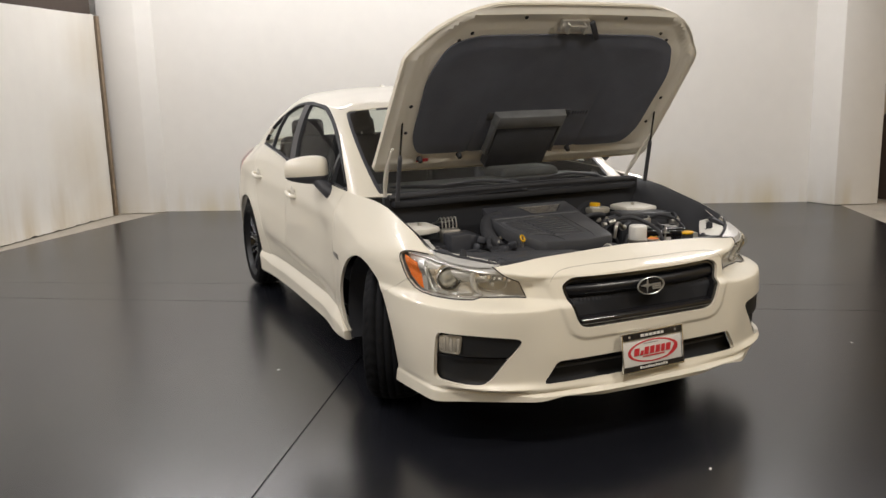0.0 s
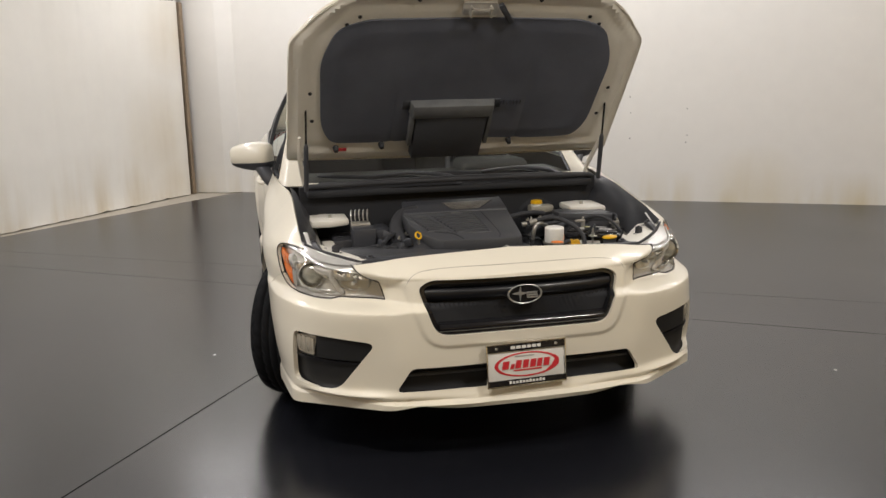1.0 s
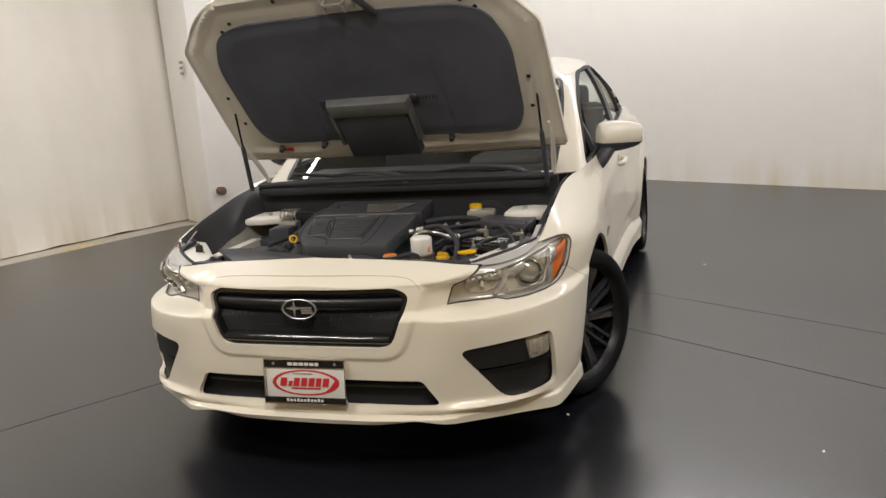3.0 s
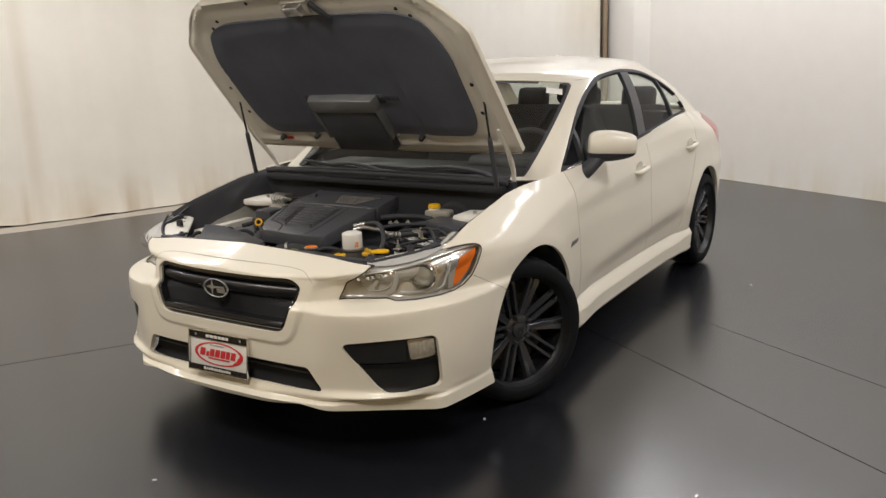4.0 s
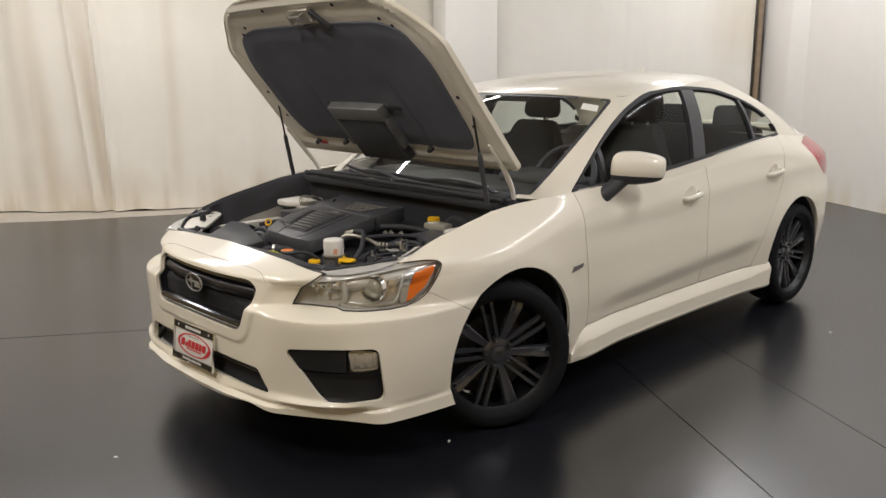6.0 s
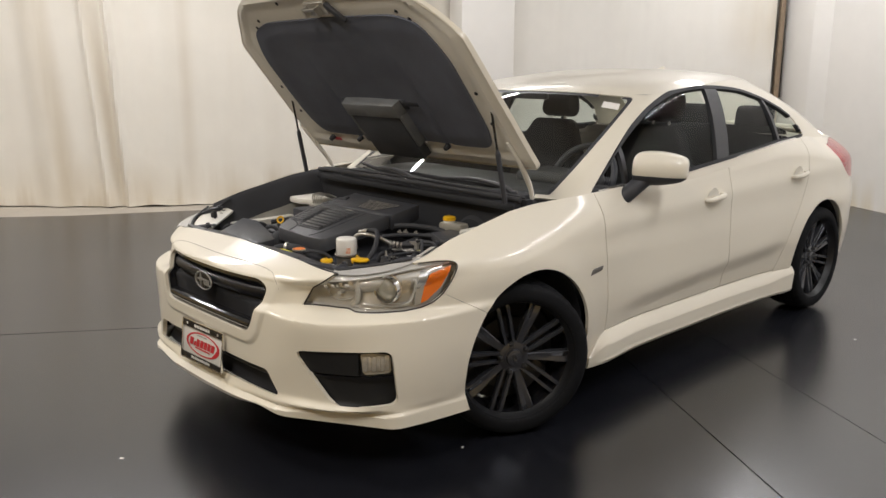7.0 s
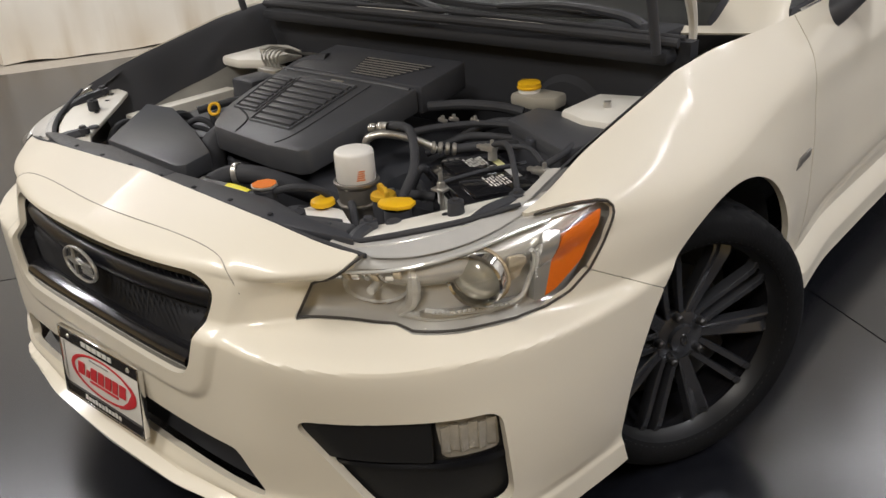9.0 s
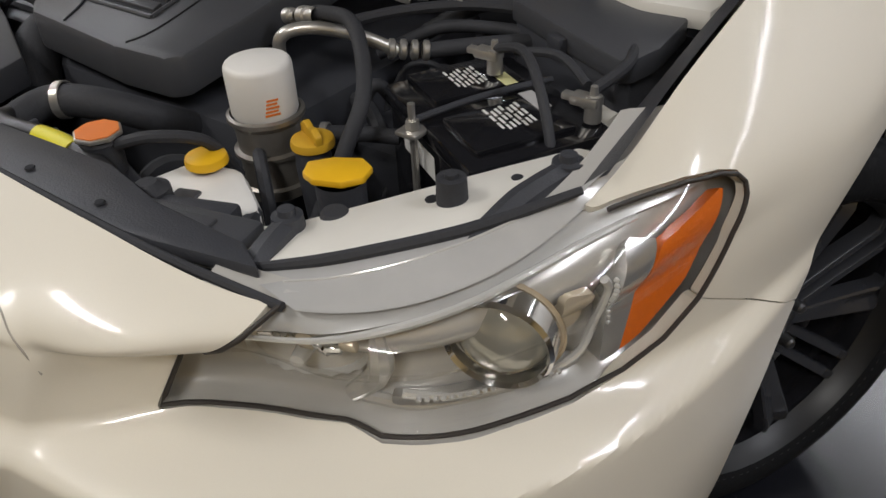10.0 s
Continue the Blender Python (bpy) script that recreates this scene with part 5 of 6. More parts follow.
def tyre_mesh():
    prof = [(0.234, -0.100), (0.243, -0.108), (0.262, -0.112), (0.284, -0.108), (0.297, -0.100)]
    ribs = [-0.088, -0.056, -0.048, -0.020, -0.013, 0.013, 0.020, 0.048, 0.056, 0.088]
    for k in range(0, len(ribs), 2):
        a, b = ribs[k], ribs[k + 1]
        ra, rb = 0.313 - 1.3 * a * a, 0.313 - 1.3 * b * b
        prof += [(ra - (0.008 if k else 0.002), a - 0.001), (ra, a), (rb, b), (rb - (0.008 if k + 2 < len(ribs) else 0.002), b + 0.001)]
    prof += [(0.297, 0.100), (0.284, 0.108), (0.262, 0.112), (0.246, 0.110), (0.237, 0.103)]
    seg = 144
    bm = bmesh.new()
    rings = []
    for r, h in prof:
        ring = []
        for k in range(seg):
            a = 2 * math.pi * (k + (8 * h if abs(h) < 0.092 else 0) * 3) / seg
            rr = r
            if r > 0.3005 and abs(h) > 0.024 and k % 4 == 0:
                rr = r - 0.006
            ring.append(bm.verts.new((rr * math.cos(a), rr * math.sin(a), h)))
        rings.append(ring)
    for a, b in zip(rings, rings[1:]):
        for k in range(seg):
            bm.faces.new((a[k], a[(k + 1) % seg], b[(k + 1) % seg], b[k]))
    return bm


def spoke_mesh(wide):
    """A tapered, dished spoke from hub to rim."""
    bm = bmesh.new()
    rows = []
    for k in range(9):
        t = k / 8
        r = 0.045 + (0.234 - 0.045) * t
        w = (0.012 + 0.014 * t) if wide else (0.0068 + 0.001 * t)
        z = 0.052 + 0.030 * t ** 1.2 - 0.012 * smooth(0.85, 1.0, t)
        dep = 0.03 - 0.008 * t
        dish = 0.009 * t if wide else 0.0
        rows.append([bm.verts.new((r, a, b)) for a, b in ((-w * 1.15, z - dep), (-w, z - 0.002), (-w * 0.82, z), (0, z - dish), (w * 0.82, z), (w, z - 0.002), (w * 1.15, z - dep))])
    for a, b in zip(rows, rows[1:]):
        for j in range(len(a)):
            j2 = (j + 1) % len(a)
            bm.faces.new((a[j], b[j], b[j2], a[j2]))
    bmesh.ops.recalc_face_normals(bm, faces=bm.faces[:])
    return bm


def wheel(x, y, steer, side, spin):
    hub = new("wheel")
    hub.parent = car
    hub.matrix_basis = pose(x, y, 0.313, 0, 0, steer) @ Matrix.Rotation(radians(90 * side), 4, "Y") @ Matrix.Rotation(radians(spin), 4, "Z")
    part("tyre", tyre_mesh(), TREAD, hub, "black road tyre")
    part("rim_barrel", lathe([(0.233, -0.10), (0.220, -0.09), (0.216, -0.02), (0.227, 0.05), (0.233, 0.074)], 72), GLOSS_BLACK, hub)
    part("rim", lathe([(0.225, 0.068), (0.232, 0.078), (0.238, 0.092), (0.2435, 0.108), (0.2455, 0.1095), (0.2475, 0.107), (0.242, 0.09)], 90), RIM_DARK, hub, "dark grey alloy rim")
    part("brake_disc", lathe([(0.03, 0.012), (0.07, 0.014), (0.075, -0.01), (0.148, -0.01), (0.15, -0.012), (0.15, -0.03), (0.08, -0.03)], 48), DISC, hub)
    part("brake_caliper", moved(box(0.09, 0.17, -0.075, 0.075, -0.055, 0.018, 0.015), Matrix.Rotation(radians(25), 4, "Z")), DISC, hub)
    # black disc behind the spokes, standing for the shaded inside of the wheel
    part("wheel_barrel", lathe([(0.0, -0.06), (0.21, -0.06)], 40), DARK, hub)
    for k in range(5):
        a = 2 * math.pi * k / 5
        part("spoke", moved(spoke_mesh(True), Matrix.Rotation(a, 4, "Z")), ALLOY, hub)
        for d in (-1, 1):
            part("twin_spoke", moved(spoke_mesh(False), Matrix.Rotation(a + math.pi / 5, 4, "Z") @ Matrix.Translation((0, 0.0155 * d, 0)) @ Matrix.Rotation(0.02 * d, 4, "Z")), ALLOY, hub)
        ln = lathe([(0.0, 0.018), (0.006, 0.017), (0.009, 0.013), (0.010, 0.0)], 12, Matrix.Rotation(a + math.pi / 5, 4, "Z") @ Matrix.Translation((0.057, 0, 0.056)))
        part("lug_nut", ln, DISC, hub)
    part("hub_cap", lathe([(0.068, 0.02), (0.066, 0.05), (0.055, 0.056), (0.034, 0.057), (0.031, 0.066), (0.02, 0.0685), (0.0, 0.069)], 40), ALLOY, hub)
    part("cap_badge", lathe([(0.009, 0.0695), (0.012, 0.0712), (0.015, 0.0705), (0.017, 0.068)], 24, Matrix.Diagonal((1, 0.6, 1, 1))), DISC, hub)
    return hub


wheel(0.772, 0.010, -26, 1, 15)
wheel(-0.755, 0.0, -26, -1, 20)
wheel(0.772, 2.625, 0, 1, 40)
wheel(-0.772, 2.625, 0, -1, 10)

# ---- headlights ----
PROJ_GLASS = mat("projector_glass", (0.42, 0.41, 0.36), 0.05, 0.35, 30, 0.05, 0, 1.0, 20, 0.05)
GREY_BEZEL = mat("grey_lamp_bezel", (0.60, 0.585, 0.55), 0.2, 0.3, 120, 0.06, 0.0, 0.0, 10, 0.08)
DRL = mat("clear_light_guide", (0.75, 0.75, 0.73), 0.18, 0.35, 200, 0.1, 0.1)
IN_SKIN = {d: inset_skin(d) for d in (0.001, 0.012, 0.02, 0.034, 0.052)}
BAND_MAT = mat("lamp_band", (0.58, 0.575, 0.56), 0.22, 0.25, 40, 0.1, 0.0, 0.0, 14, 0.12)
GASKET = mat("dark_brown_gasket", (0.035, 0.030, 0.026), 0.5, 0, 200, 0.2)
BRASS = mat("warm_reflector", (0.70, 0.61, 0.47), 0.25, 0.4, 60, 0.1)
BAND = curve((0.5, 0.67), (0.62, 0.695), (0.80, 0.722), (0.96, 0.742), (1.1, 0.75))
AMB = [(0.943, 0.618), (0.958, 0.68), (0.978, 0.722), (1.062, 0.744), (1.052, 0.722), (1.015, 0.668), (0.965, 0.627)]

amb_sdf = poly_sdf(AMB)
DIV = [(0.922, 0.612), (0.943, 0.618), (0.958, 0.68), (0.975, 0.728), (0.945, 0.735), (0.93, 0.69)]

div_sdf = poly_sdf(DIV)


warm_sdf = poly_sdf([(0.878, 0.652), (0.905, 0.66), (0.912, 0.70), (0.88, 0.708)], 0.008)


LAMP_BACK_X = curve((0.0, 0.520), (0.25, 0.585), (0.5, 0.640), (0.75, 0.690), (1.0, 0.748))
LAMP_BACK_Y = curve((0.0, -0.672), (0.25, -0.640), (0.5, -0.598), (0.75, -0.548), (1.0, -0.475))
LAMP_BACK_Z = curve((0.0, 0.713), (0.25, 0.727), (0.5, 0.739), (0.75, 0.749), (1.0, 0.766))


def lamp_parts():
    """Name, mesh, material and label of each piece of the left headlight."""
    out = []
    out.append(("housing", sheet(IN_SKIN[0.034], lambda p: head_sdf(p) - 0.035), GREY_BEZEL, ""))
    rim = []
    loop = [19, 20] + list(range(0, 17))
    for k in range(len(loop) - 1):
        (a0, z0), (a1, z1) = HEAD[loop[k]], HEAD[loop[k + 1]]
        for q in range(6):
            t = q / 6
            rim.append(round_at(a0 + (a1 - a0) * t, z0 + (z1 - z0) * t, 0.0)[0])
    out.append(("gasket", tube(rim, 0.0024, 8, 1), GASKET, ""))
    out.append(("top_band", flange(sheet(IN_SKIN[0.02], lambda p: max(head_sdf(p) + 0.004, BAND(along(p)) - p.z)), 0.02), BAND_MAT, "grey upper band"))
    out.append(("amber_reflector", flange(sheet(IN_SKIN[0.012], lambda p: max(amb_sdf(along(p), p.z), head_sdf(p) + 0.004)), 0.015), AMBER, "orange side reflector"))
    out.append(("divider", flange(sheet(IN_SKIN[0.012], lambda p: max(div_sdf(along(p), p.z), head_sdf(p) + 0.006)), 0.02), SILVER, ""))
    # the band's edge as a pale tube, the highlight along it painted in
    out.append(("band_edge", tube([round_at(a, BAND(a), 0.014)[0] for a in (0.62, 0.68, 0.74, 0.80, 0.86, 0.92, 0.97)], [0.002, 0.003, 0.004, 0.004, 0.004, 0.004, 0.003], 8, 4), DRL, "pale edge of the upper band, its highlight put into the colour"))
    # the lamp's flat top, from the upper edge of the skin back to the seal
    top = []
    for k in range(25):
        t = k / 24
        a = lower(0.445 + 0.225 * t, 1.0) + Vector((0, 0, -0.003))
        b = Vector((LAMP_BACK_X(t), LAMP_BACK_Y(t), LAMP_BACK_Z(t)))
        top.append([a.lerp(b, q / 8) + Vector((0, 0, 0.004 * math.sin(math.pi * q / 8))) for q in range(9)])
    out.append(("lamp_top", sheet(top, None, True), BAND_MAT, "grey top of the lamp"))
    # a single pale tube painted in as the long highlight on the lamp's top
    out.append(("top_rib", tube([r[5] + Vector((0, 0, 0.0006)) for r in top[2:-2:3]], 0.0012, 6, 3), DRL, ""))
    fwd = Vector((0.30, -0.95, -0.05)).normalized()
    pc, _ = round_at(0.829, 0.673, 0.024)
    out.append(("projector_shroud", lathe([(0.050, -0.012), (0.049, 0.010), (0.046, 0.014), (0.043, 0.010), (0.042, -0.006)], 40, facing(pc, fwd)), CHROME, "chrome projector ring"))
    out.append(("projector_cup", lathe([(0.054, -0.014), (0.052, -0.016), (0.048, -0.010)], 40, facing(pc, fwd)), BRASS, "warm metal surround"))
    out.append(("projector_lens", lathe([(0.042, -0.004), (0.038, 0.004), (0.029, 0.014), (0.016, 0.0195), (0.0, 0.021)], 36, facing(pc, fwd)), PROJ_GLASS, "clear glass projector lens"))
    out.append(("warm_panel", flange(sheet(IN_SKIN[0.02], lambda p: warm_sdf(along(p), p.z)), 0.01), BRASS, "warm metal panel beside the projector"))
    # a row of small bright facets along the top of the inner chamber
    for k in range(8):
        fc, fd = round_at(0.592 + 0.0155 * k, 0.664 + 0.0048 * k, 0.026)
        out.append(("reflector_facet", moved(box(-0.0068, 0.0068, -0.008, 0.008, -0.004, 0.004, 0.002), facing(fc, fd) @ pose(0, 0, 0, 25, 12 * (-1) ** k, 0)), BRASS if k % 3 == 1 else CHROME, ""))
    # a tray under the projector and a bright frame on its outer side
    out.append(("lower_tray", flange(sheet(IN_SKIN[0.02], lambda p: max(head_sdf(p) + 0.010, 0.735 - along(p), along(p) - 0.905, p.z - 0.618 - 0.02 * (along(p) - 0.74))), 0.012), SILVER, ""))
    tc, _ = round_at(0.655, 0.652, 0.030)
    bowl = lathe([(0.0, -0.03), (0.03, -0.024), (0.05, -0.010), (0.060, 0.008)], 40)
    for v in bowl.verts:
        v.co.y *= 0.52
        v.co.z += 0.0022 * math.sin(v.co.x * 420)
    out.append(("reflector_bowl", moved(bowl, facing(tc, (0.35, -0.93, 0.0)) @ Matrix.Rotation(radians(6), 4, "Z")), DRL, "ribbed reflector"))
    out.append(("bulb", lathe([(0.0, 0.03), (0.007, 0.026), (0.009, 0.0), (0.007, -0.02)], 14, facing(tc, (0.35, -0.93, 0.0))), DRL, ""))
    guide = [round_at(a, z, 0.022)[0] for a, z in ((0.740, 0.620), (0.79, 0.614), (0.86, 0.613), (0.905, 0.622), (0.923, 0.652), (0.931, 0.69), (0.926, 0.708))]
    out.append(("light_guide", tube(guide, 0.0042, 8, 8), DRL, "clear ribbed light guide"))
    low = [round_at(a, z, 0.03)[0] for a, z in ((0.70, 0.607), (0.76, 0.603), (0.84, 0.605), (0.90, 0.612))]
    out.append(("lower_trim", tube(low, 0.006, 8, 6), GREY_BEZEL, ""))
    fin = [round_at(a, z, d)[0] for a, z, d in ((0.725, 0.71, 0.03), (0.722, 0.675, 0.03), (0.715, 0.63, 0.028), (0.69, 0.61, 0.026))]
    out.append(("centre_fin", tube(fin, [0.006, 0.011, 0.012, 0.008], 8, 6), GREY_BEZEL, ""))
    return out


def headlight(flip):
    lens = sheet(SKIN[:NF + 1], lambda p: head_sdf(p) + 0.001)
    ob = part("headlight", flipped(lens) if flip else lens, LENS, car, "clear headlight with an orange side reflector")
    ob.visible_shadow = False
    for name, bm, m, label in lamp_parts():
        part(name, flipped(bm) if flip else bm, m, ob, label)
    rib = lathe([(0.0, 0.004), (0.0018, 0.0035), (0.0028, 0.0)], 6)
    for k in range(18):
        a, z = (0.755 + 0.0075 * k, 0.6205 - 0.0001 * k)
        b = moved(rib.copy(), facing(*round_at(a, z, 0.014)))
        part("light_rib", flipped(b) if flip else b, DRL, ob)
    for k in range(11):
        b = moved(rib.copy(), facing(*round_at(0.931, 0.655 + 0.0055 * k, 0.014)))
        part("light_rib", flipped(b) if flip else b, DRL, ob)
    rib.free()


headlight(False)
headlight(True)

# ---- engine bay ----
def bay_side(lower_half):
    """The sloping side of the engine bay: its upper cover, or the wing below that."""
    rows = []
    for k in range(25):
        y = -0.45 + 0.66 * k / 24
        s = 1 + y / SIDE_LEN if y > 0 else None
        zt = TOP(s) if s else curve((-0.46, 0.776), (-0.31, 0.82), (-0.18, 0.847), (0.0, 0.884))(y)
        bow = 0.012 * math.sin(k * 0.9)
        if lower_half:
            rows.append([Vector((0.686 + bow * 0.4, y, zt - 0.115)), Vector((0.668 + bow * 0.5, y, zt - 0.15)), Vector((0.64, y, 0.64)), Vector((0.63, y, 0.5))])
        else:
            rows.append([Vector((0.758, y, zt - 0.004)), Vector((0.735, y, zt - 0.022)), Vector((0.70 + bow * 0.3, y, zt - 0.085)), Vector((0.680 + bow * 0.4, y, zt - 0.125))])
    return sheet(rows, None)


two("bay_side_cover", bay_side(False), BLACK_PLASTIC, None, "black inner fender cover")
# a greyer, darker cream than the apron and strut tower
two("inner_wing", bay_side(True), mat("dusty_cream_paint", (0.34, 0.335, 0.31), 0.6, 0, 30, 0.2, 0.05, 0, 8, 0.3), None, "grey-cream painted inner wing")
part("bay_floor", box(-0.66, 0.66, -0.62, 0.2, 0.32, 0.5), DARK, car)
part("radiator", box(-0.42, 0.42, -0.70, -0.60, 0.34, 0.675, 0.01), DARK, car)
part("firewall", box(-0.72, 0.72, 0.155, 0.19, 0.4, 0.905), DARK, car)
part("cowl_panel", join(box(-0.69, 0.69, 0.11, 0.26, 0.86, 0.892, 0.012), box(-0.62, -0.40, 0.20, 0.34, 0.88, 0.905, 0.008), box(0.40, 0.62, 0.20, 0.34, 0.88, 0.905, 0.008)), DARK, car, "black plastic cowl under the windscreen")
part("cowl_seal", tube([(-0.70, 0.14, 0.905), (-0.5, 0.115, 0.914), (0.0, 0.095, 0.920), (0.5, 0.115, 0.914), (0.70, 0.14, 0.905)], 0.011, 10, 10), RUBBER, car, "rubber seal along the cowl")
part("cowl_lip", tube([(-0.70, 0.17, 0.910), (-0.4, 0.155, 0.922), (0.0, 0.145, 0.928), (0.4, 0.155, 0.922), (0.70, 0.17, 0.910)], 0.006, 8, 10), RUBBER, car)


def screen_at(x, v, off=0.0):
    """A point on the windscreen at that half-width and fraction of its height, lifted off it."""
    q = cabin(clamp(abs(x) / CAB_XA(v)), v)
    return Vector((x, q.y - 0.8 * off, q.z + 0.6 * off))


def wiper(pivot, mid, span, v0, v1):
    """A wiper at rest: an arm from its pivot to the middle of a long blade along the foot of the windscreen."""
    w = new("wiper")
    w.parent = car
    foot = screen_at(pivot, 0.0, 0.0) + Vector((0, -0.03, 0.012))
    c = screen_at(mid, (v0 + v1) / 2, 0.03)
    part("wiper_arm", tube([foot, foot.lerp(c, 0.14) + Vector((0, 0, 0.022)), foot.lerp(c, 0.55) + Vector((0, -0.004, 0.026)), c], [0.015, 0.012, 0.009, 0.006], 8), BLACK_PLASTIC, w)
    run = [screen_at(mid + span * (0.5 - k / 8), v0 + (v1 - v0) * k / 8, 0.016) for k in range(9)]
    part("wiper_blade", tube(run, [0.004, 0.007, 0.008, 0.009, 0.010, 0.009, 0.008, 0.007, 0.004], 8, 4), RUBBER, w)
    part("blade_spoiler", tube([p + Vector((0, -0.006, 0.007)) for p in run[1:8]], 0.004, 6, 4), BLACK_PLASTIC, w)
    part("pivot_cap", lathe([(0.0, 0.03), (0.014, 0.026), (0.018, 0.0)], 16, Matrix.Translation(foot - Vector((0, 0, 0.012)))), BLACK_PLASTIC, w)


wiper(0.56, 0.16, 0.62, 0.045, 0.085)
wiper(0.03, -0.36, 0.52, 0.045, 0.075)


def slab(outline, z0, z1, bevel, slope=(0.0, 0.0)):
    """A plate over an outline in x, y; its height follows the slopes along x and y."""
    bm = prism(outline, z1 - z0, bevel)
    for v in bm.verts:
        v.co.z += z0 + slope[0] * v.co.x + slope[1] * v.co.y
    return bm


SUPPORT = [(0.43, -0.675), (0.52, -0.665), (0.60, -0.622), (0.655, -0.575), (0.70, -0.52), (0.752, -0.455), (0.735, -0.385), (0.69, -0.375), (0.64, -0.43), (0.56, -0.525), (0.505, -0.59), (0.44, -0.62)]
for flip in (False, True):
    bm = slab(SUPPORT, 0.604, 0.616, 0.004, (0.19, 0.0))
    sup = part("radiator_support", flipped(bm) if flip else bm, INNER_PAINT, car, "white painted support panel")
    for hx, hy, r in ((0.468, -0.642, 0.009), (0.615, -0.51, 0.007), (0.668, -0.45, 0.0055), (0.70, -0.42, 0.008)):
        hz = 0.616 + 0.19 * hx
        # black disc laid on the panel in place of a shaded hole
        b = lathe([(0.0, 0.001), (r, 0.001), (r * 1.15, 0.0)], 14, Matrix.Translation((hx, hy, hz)))
        part("panel_hole", flipped(b) if flip else b, DARK, sup)
    for (x0, y0), (x1, y1) in (((0.515, -0.600), (0.540, -0.690)), ((0.712, -0.435), (0.690, -0.565))):
        za = 0.619 + 0.19 * x0
        b = join(tube([(x0, y0, za), (0.5 * (x0 + x1), 0.5 * (y0 + y1), za - 0.003), (x1, y1, za - 0.02)], [0.014, 0.015, 0.011], 8), lathe([(0.0, 0.02), (0.008, 0.02), (0.009, 0.014), (0.015, 0.013), (0.016, 0.0)], 16, Matrix.Translation((x0, y0, za))))
        part("lamp_bracket", flipped(b) if flip else b, BLACK_PLASTIC, sup, "black plastic headlight bracket")
    strip = tube([(LAMP_BACK_X(t), LAMP_BACK_Y(t), LAMP_BACK_Z(t) + 0.003) for t in (0.0, 0.15, 0.3, 0.45, 0.6, 0.75, 0.9, 1.0)], [0.004, 0.005, 0.006, 0.006, 0.006, 0.006, 0.005, 0.004], 8)
    part("lamp_seal", flipped(strip) if flip else strip, RUBBER, sup)
    post = lathe([(0.0, 0.03), (0.006, 0.03), (0.0065, 0.026), (0.014, 0.026), (0.015, 0.0)], 20, Matrix.Translation((0.634, -0.506, 0.735)))
    part("rubber_stop", flipped(post) if flip else post, RUBBER, sup, "black rubber stop")
    plug = lathe([(0.0, 0.006), (0.012, 0.005), (0.015, 0.0)], 16, Matrix.Translation((0.538, -0.562, 0.717)))
    part("rubber_plug", flipped(plug) if flip else plug, RUBBER, sup)

# black shroud along the bumper's rear edge
part("grille_shroud", mirrored(slab([(0.0, -0.735), (0.25, -0.73), (0.45, -0.70), (0.56, -0.675), (0.52, -0.655), (0.40, -0.655), (0.30, -0.635), (0.0, -0.655)], 0.70, 0.715, 0.004, (0.0, -0.03))), BLACK_PLASTIC, car, "black shroud behind the bumper")
part("shroud_trim", tube([(-0.58, -0.695, 0.722), (-0.45, -0.707, 0.732), (-0.2, -0.718, 0.746), (0.0, -0.72, 0.751), (0.2, -0.718, 0.746), (0.45, -0.707, 0.732), (0.60, -0.69, 0.722)], 0.0045, 8, 8), RUBBER, car)
for k in range(7):
    x = -0.36 + 0.12 * k
    part("trim_clip", lathe([(0.0, 0.002), (0.0045, 0.0015), (0.0055, 0.0)], 12, Matrix.Translation((x, -0.690, 0.7375))), DARK, car)

# engine cover
COVER = [(-0.190, -0.431), (0.03, -0.446), (0.128, -0.440), (0.150, -0.425), (0.160, -0.33), (0.172, -0.22), (0.182, -0.112), (-0.300, -0.112), (-0.290, -0.24), (-0.262, -0.345), (-0.216, -0.414)]
cover = part("engine_cover", slab(COVER, 0.768, 0.828, 0.009, (0.0, 0.20)), COVER_PLASTIC, car, "black plastic engine cover with slatted vents")


def on_cover(bm):
    for v in bm.verts:
        v.co.z += 0.8285 + 0.20 * v.co.y
    return bm


# two slatted vents, parted by a slanting rib
for y0, y1, left, right in ((-0.335, -0.175, ((-0.226, -0.335), (-0.276, -0.175)), ((-0.148, -0.335), (-0.197, -0.175))), (-0.372, -0.160, ((-0.116, -0.372), (-0.182, -0.160)), ((0.024, -0.372), (0.012, -0.160)))):
    def at(edge, y):
        (xa, ya), (xb, yb) = edge
        return xa + (xb - xa) * (y - ya) / (yb - ya)
    # thin black plate under the slats, painted as the vent's shaded depth
    part("vent_well", on_cover(moved(prism([(at(left, y0), y0), (at(right, y0), y0), (at(right, y1), y1), (at(left, y1), y1)], 0.0012), Matrix.Translation((0, 0, -0.0002)))), DARK, cover)
    rim = [(at(left, y0) - 0.004, y0 - 0.004), (at(right, y0) + 0.004, y0 - 0.004), (at(right, y1) + 0.004, y1 + 0.004), (at(left, y1) - 0.004, y1 + 0.004)]
    part("vent_rim", on_cover(join(*[tube([(*rim[k], 0.001), (*rim[(k + 1) % 4], 0.001)], 0.0035, 8, 2) for k in range(4)])), COVER_PLASTIC, cover)
    rows_of = 8
    for k in range(rows_of):
        y = y0 + (y1 - y0) * (k + 0.22) / rows_of
        h = (y1 - y0) / rows_of * 0.66
        x0, x1 = at(left, y) + 0.004, at(right, y) - 0.004
        part("cover_slat", on_cover(prism([(x0, y), (x1, y), (x1 - 0.003, y + h), (x0 - 0.003, y + h)], 0.0055, 0.0015)), COVER_PLASTIC, cover)
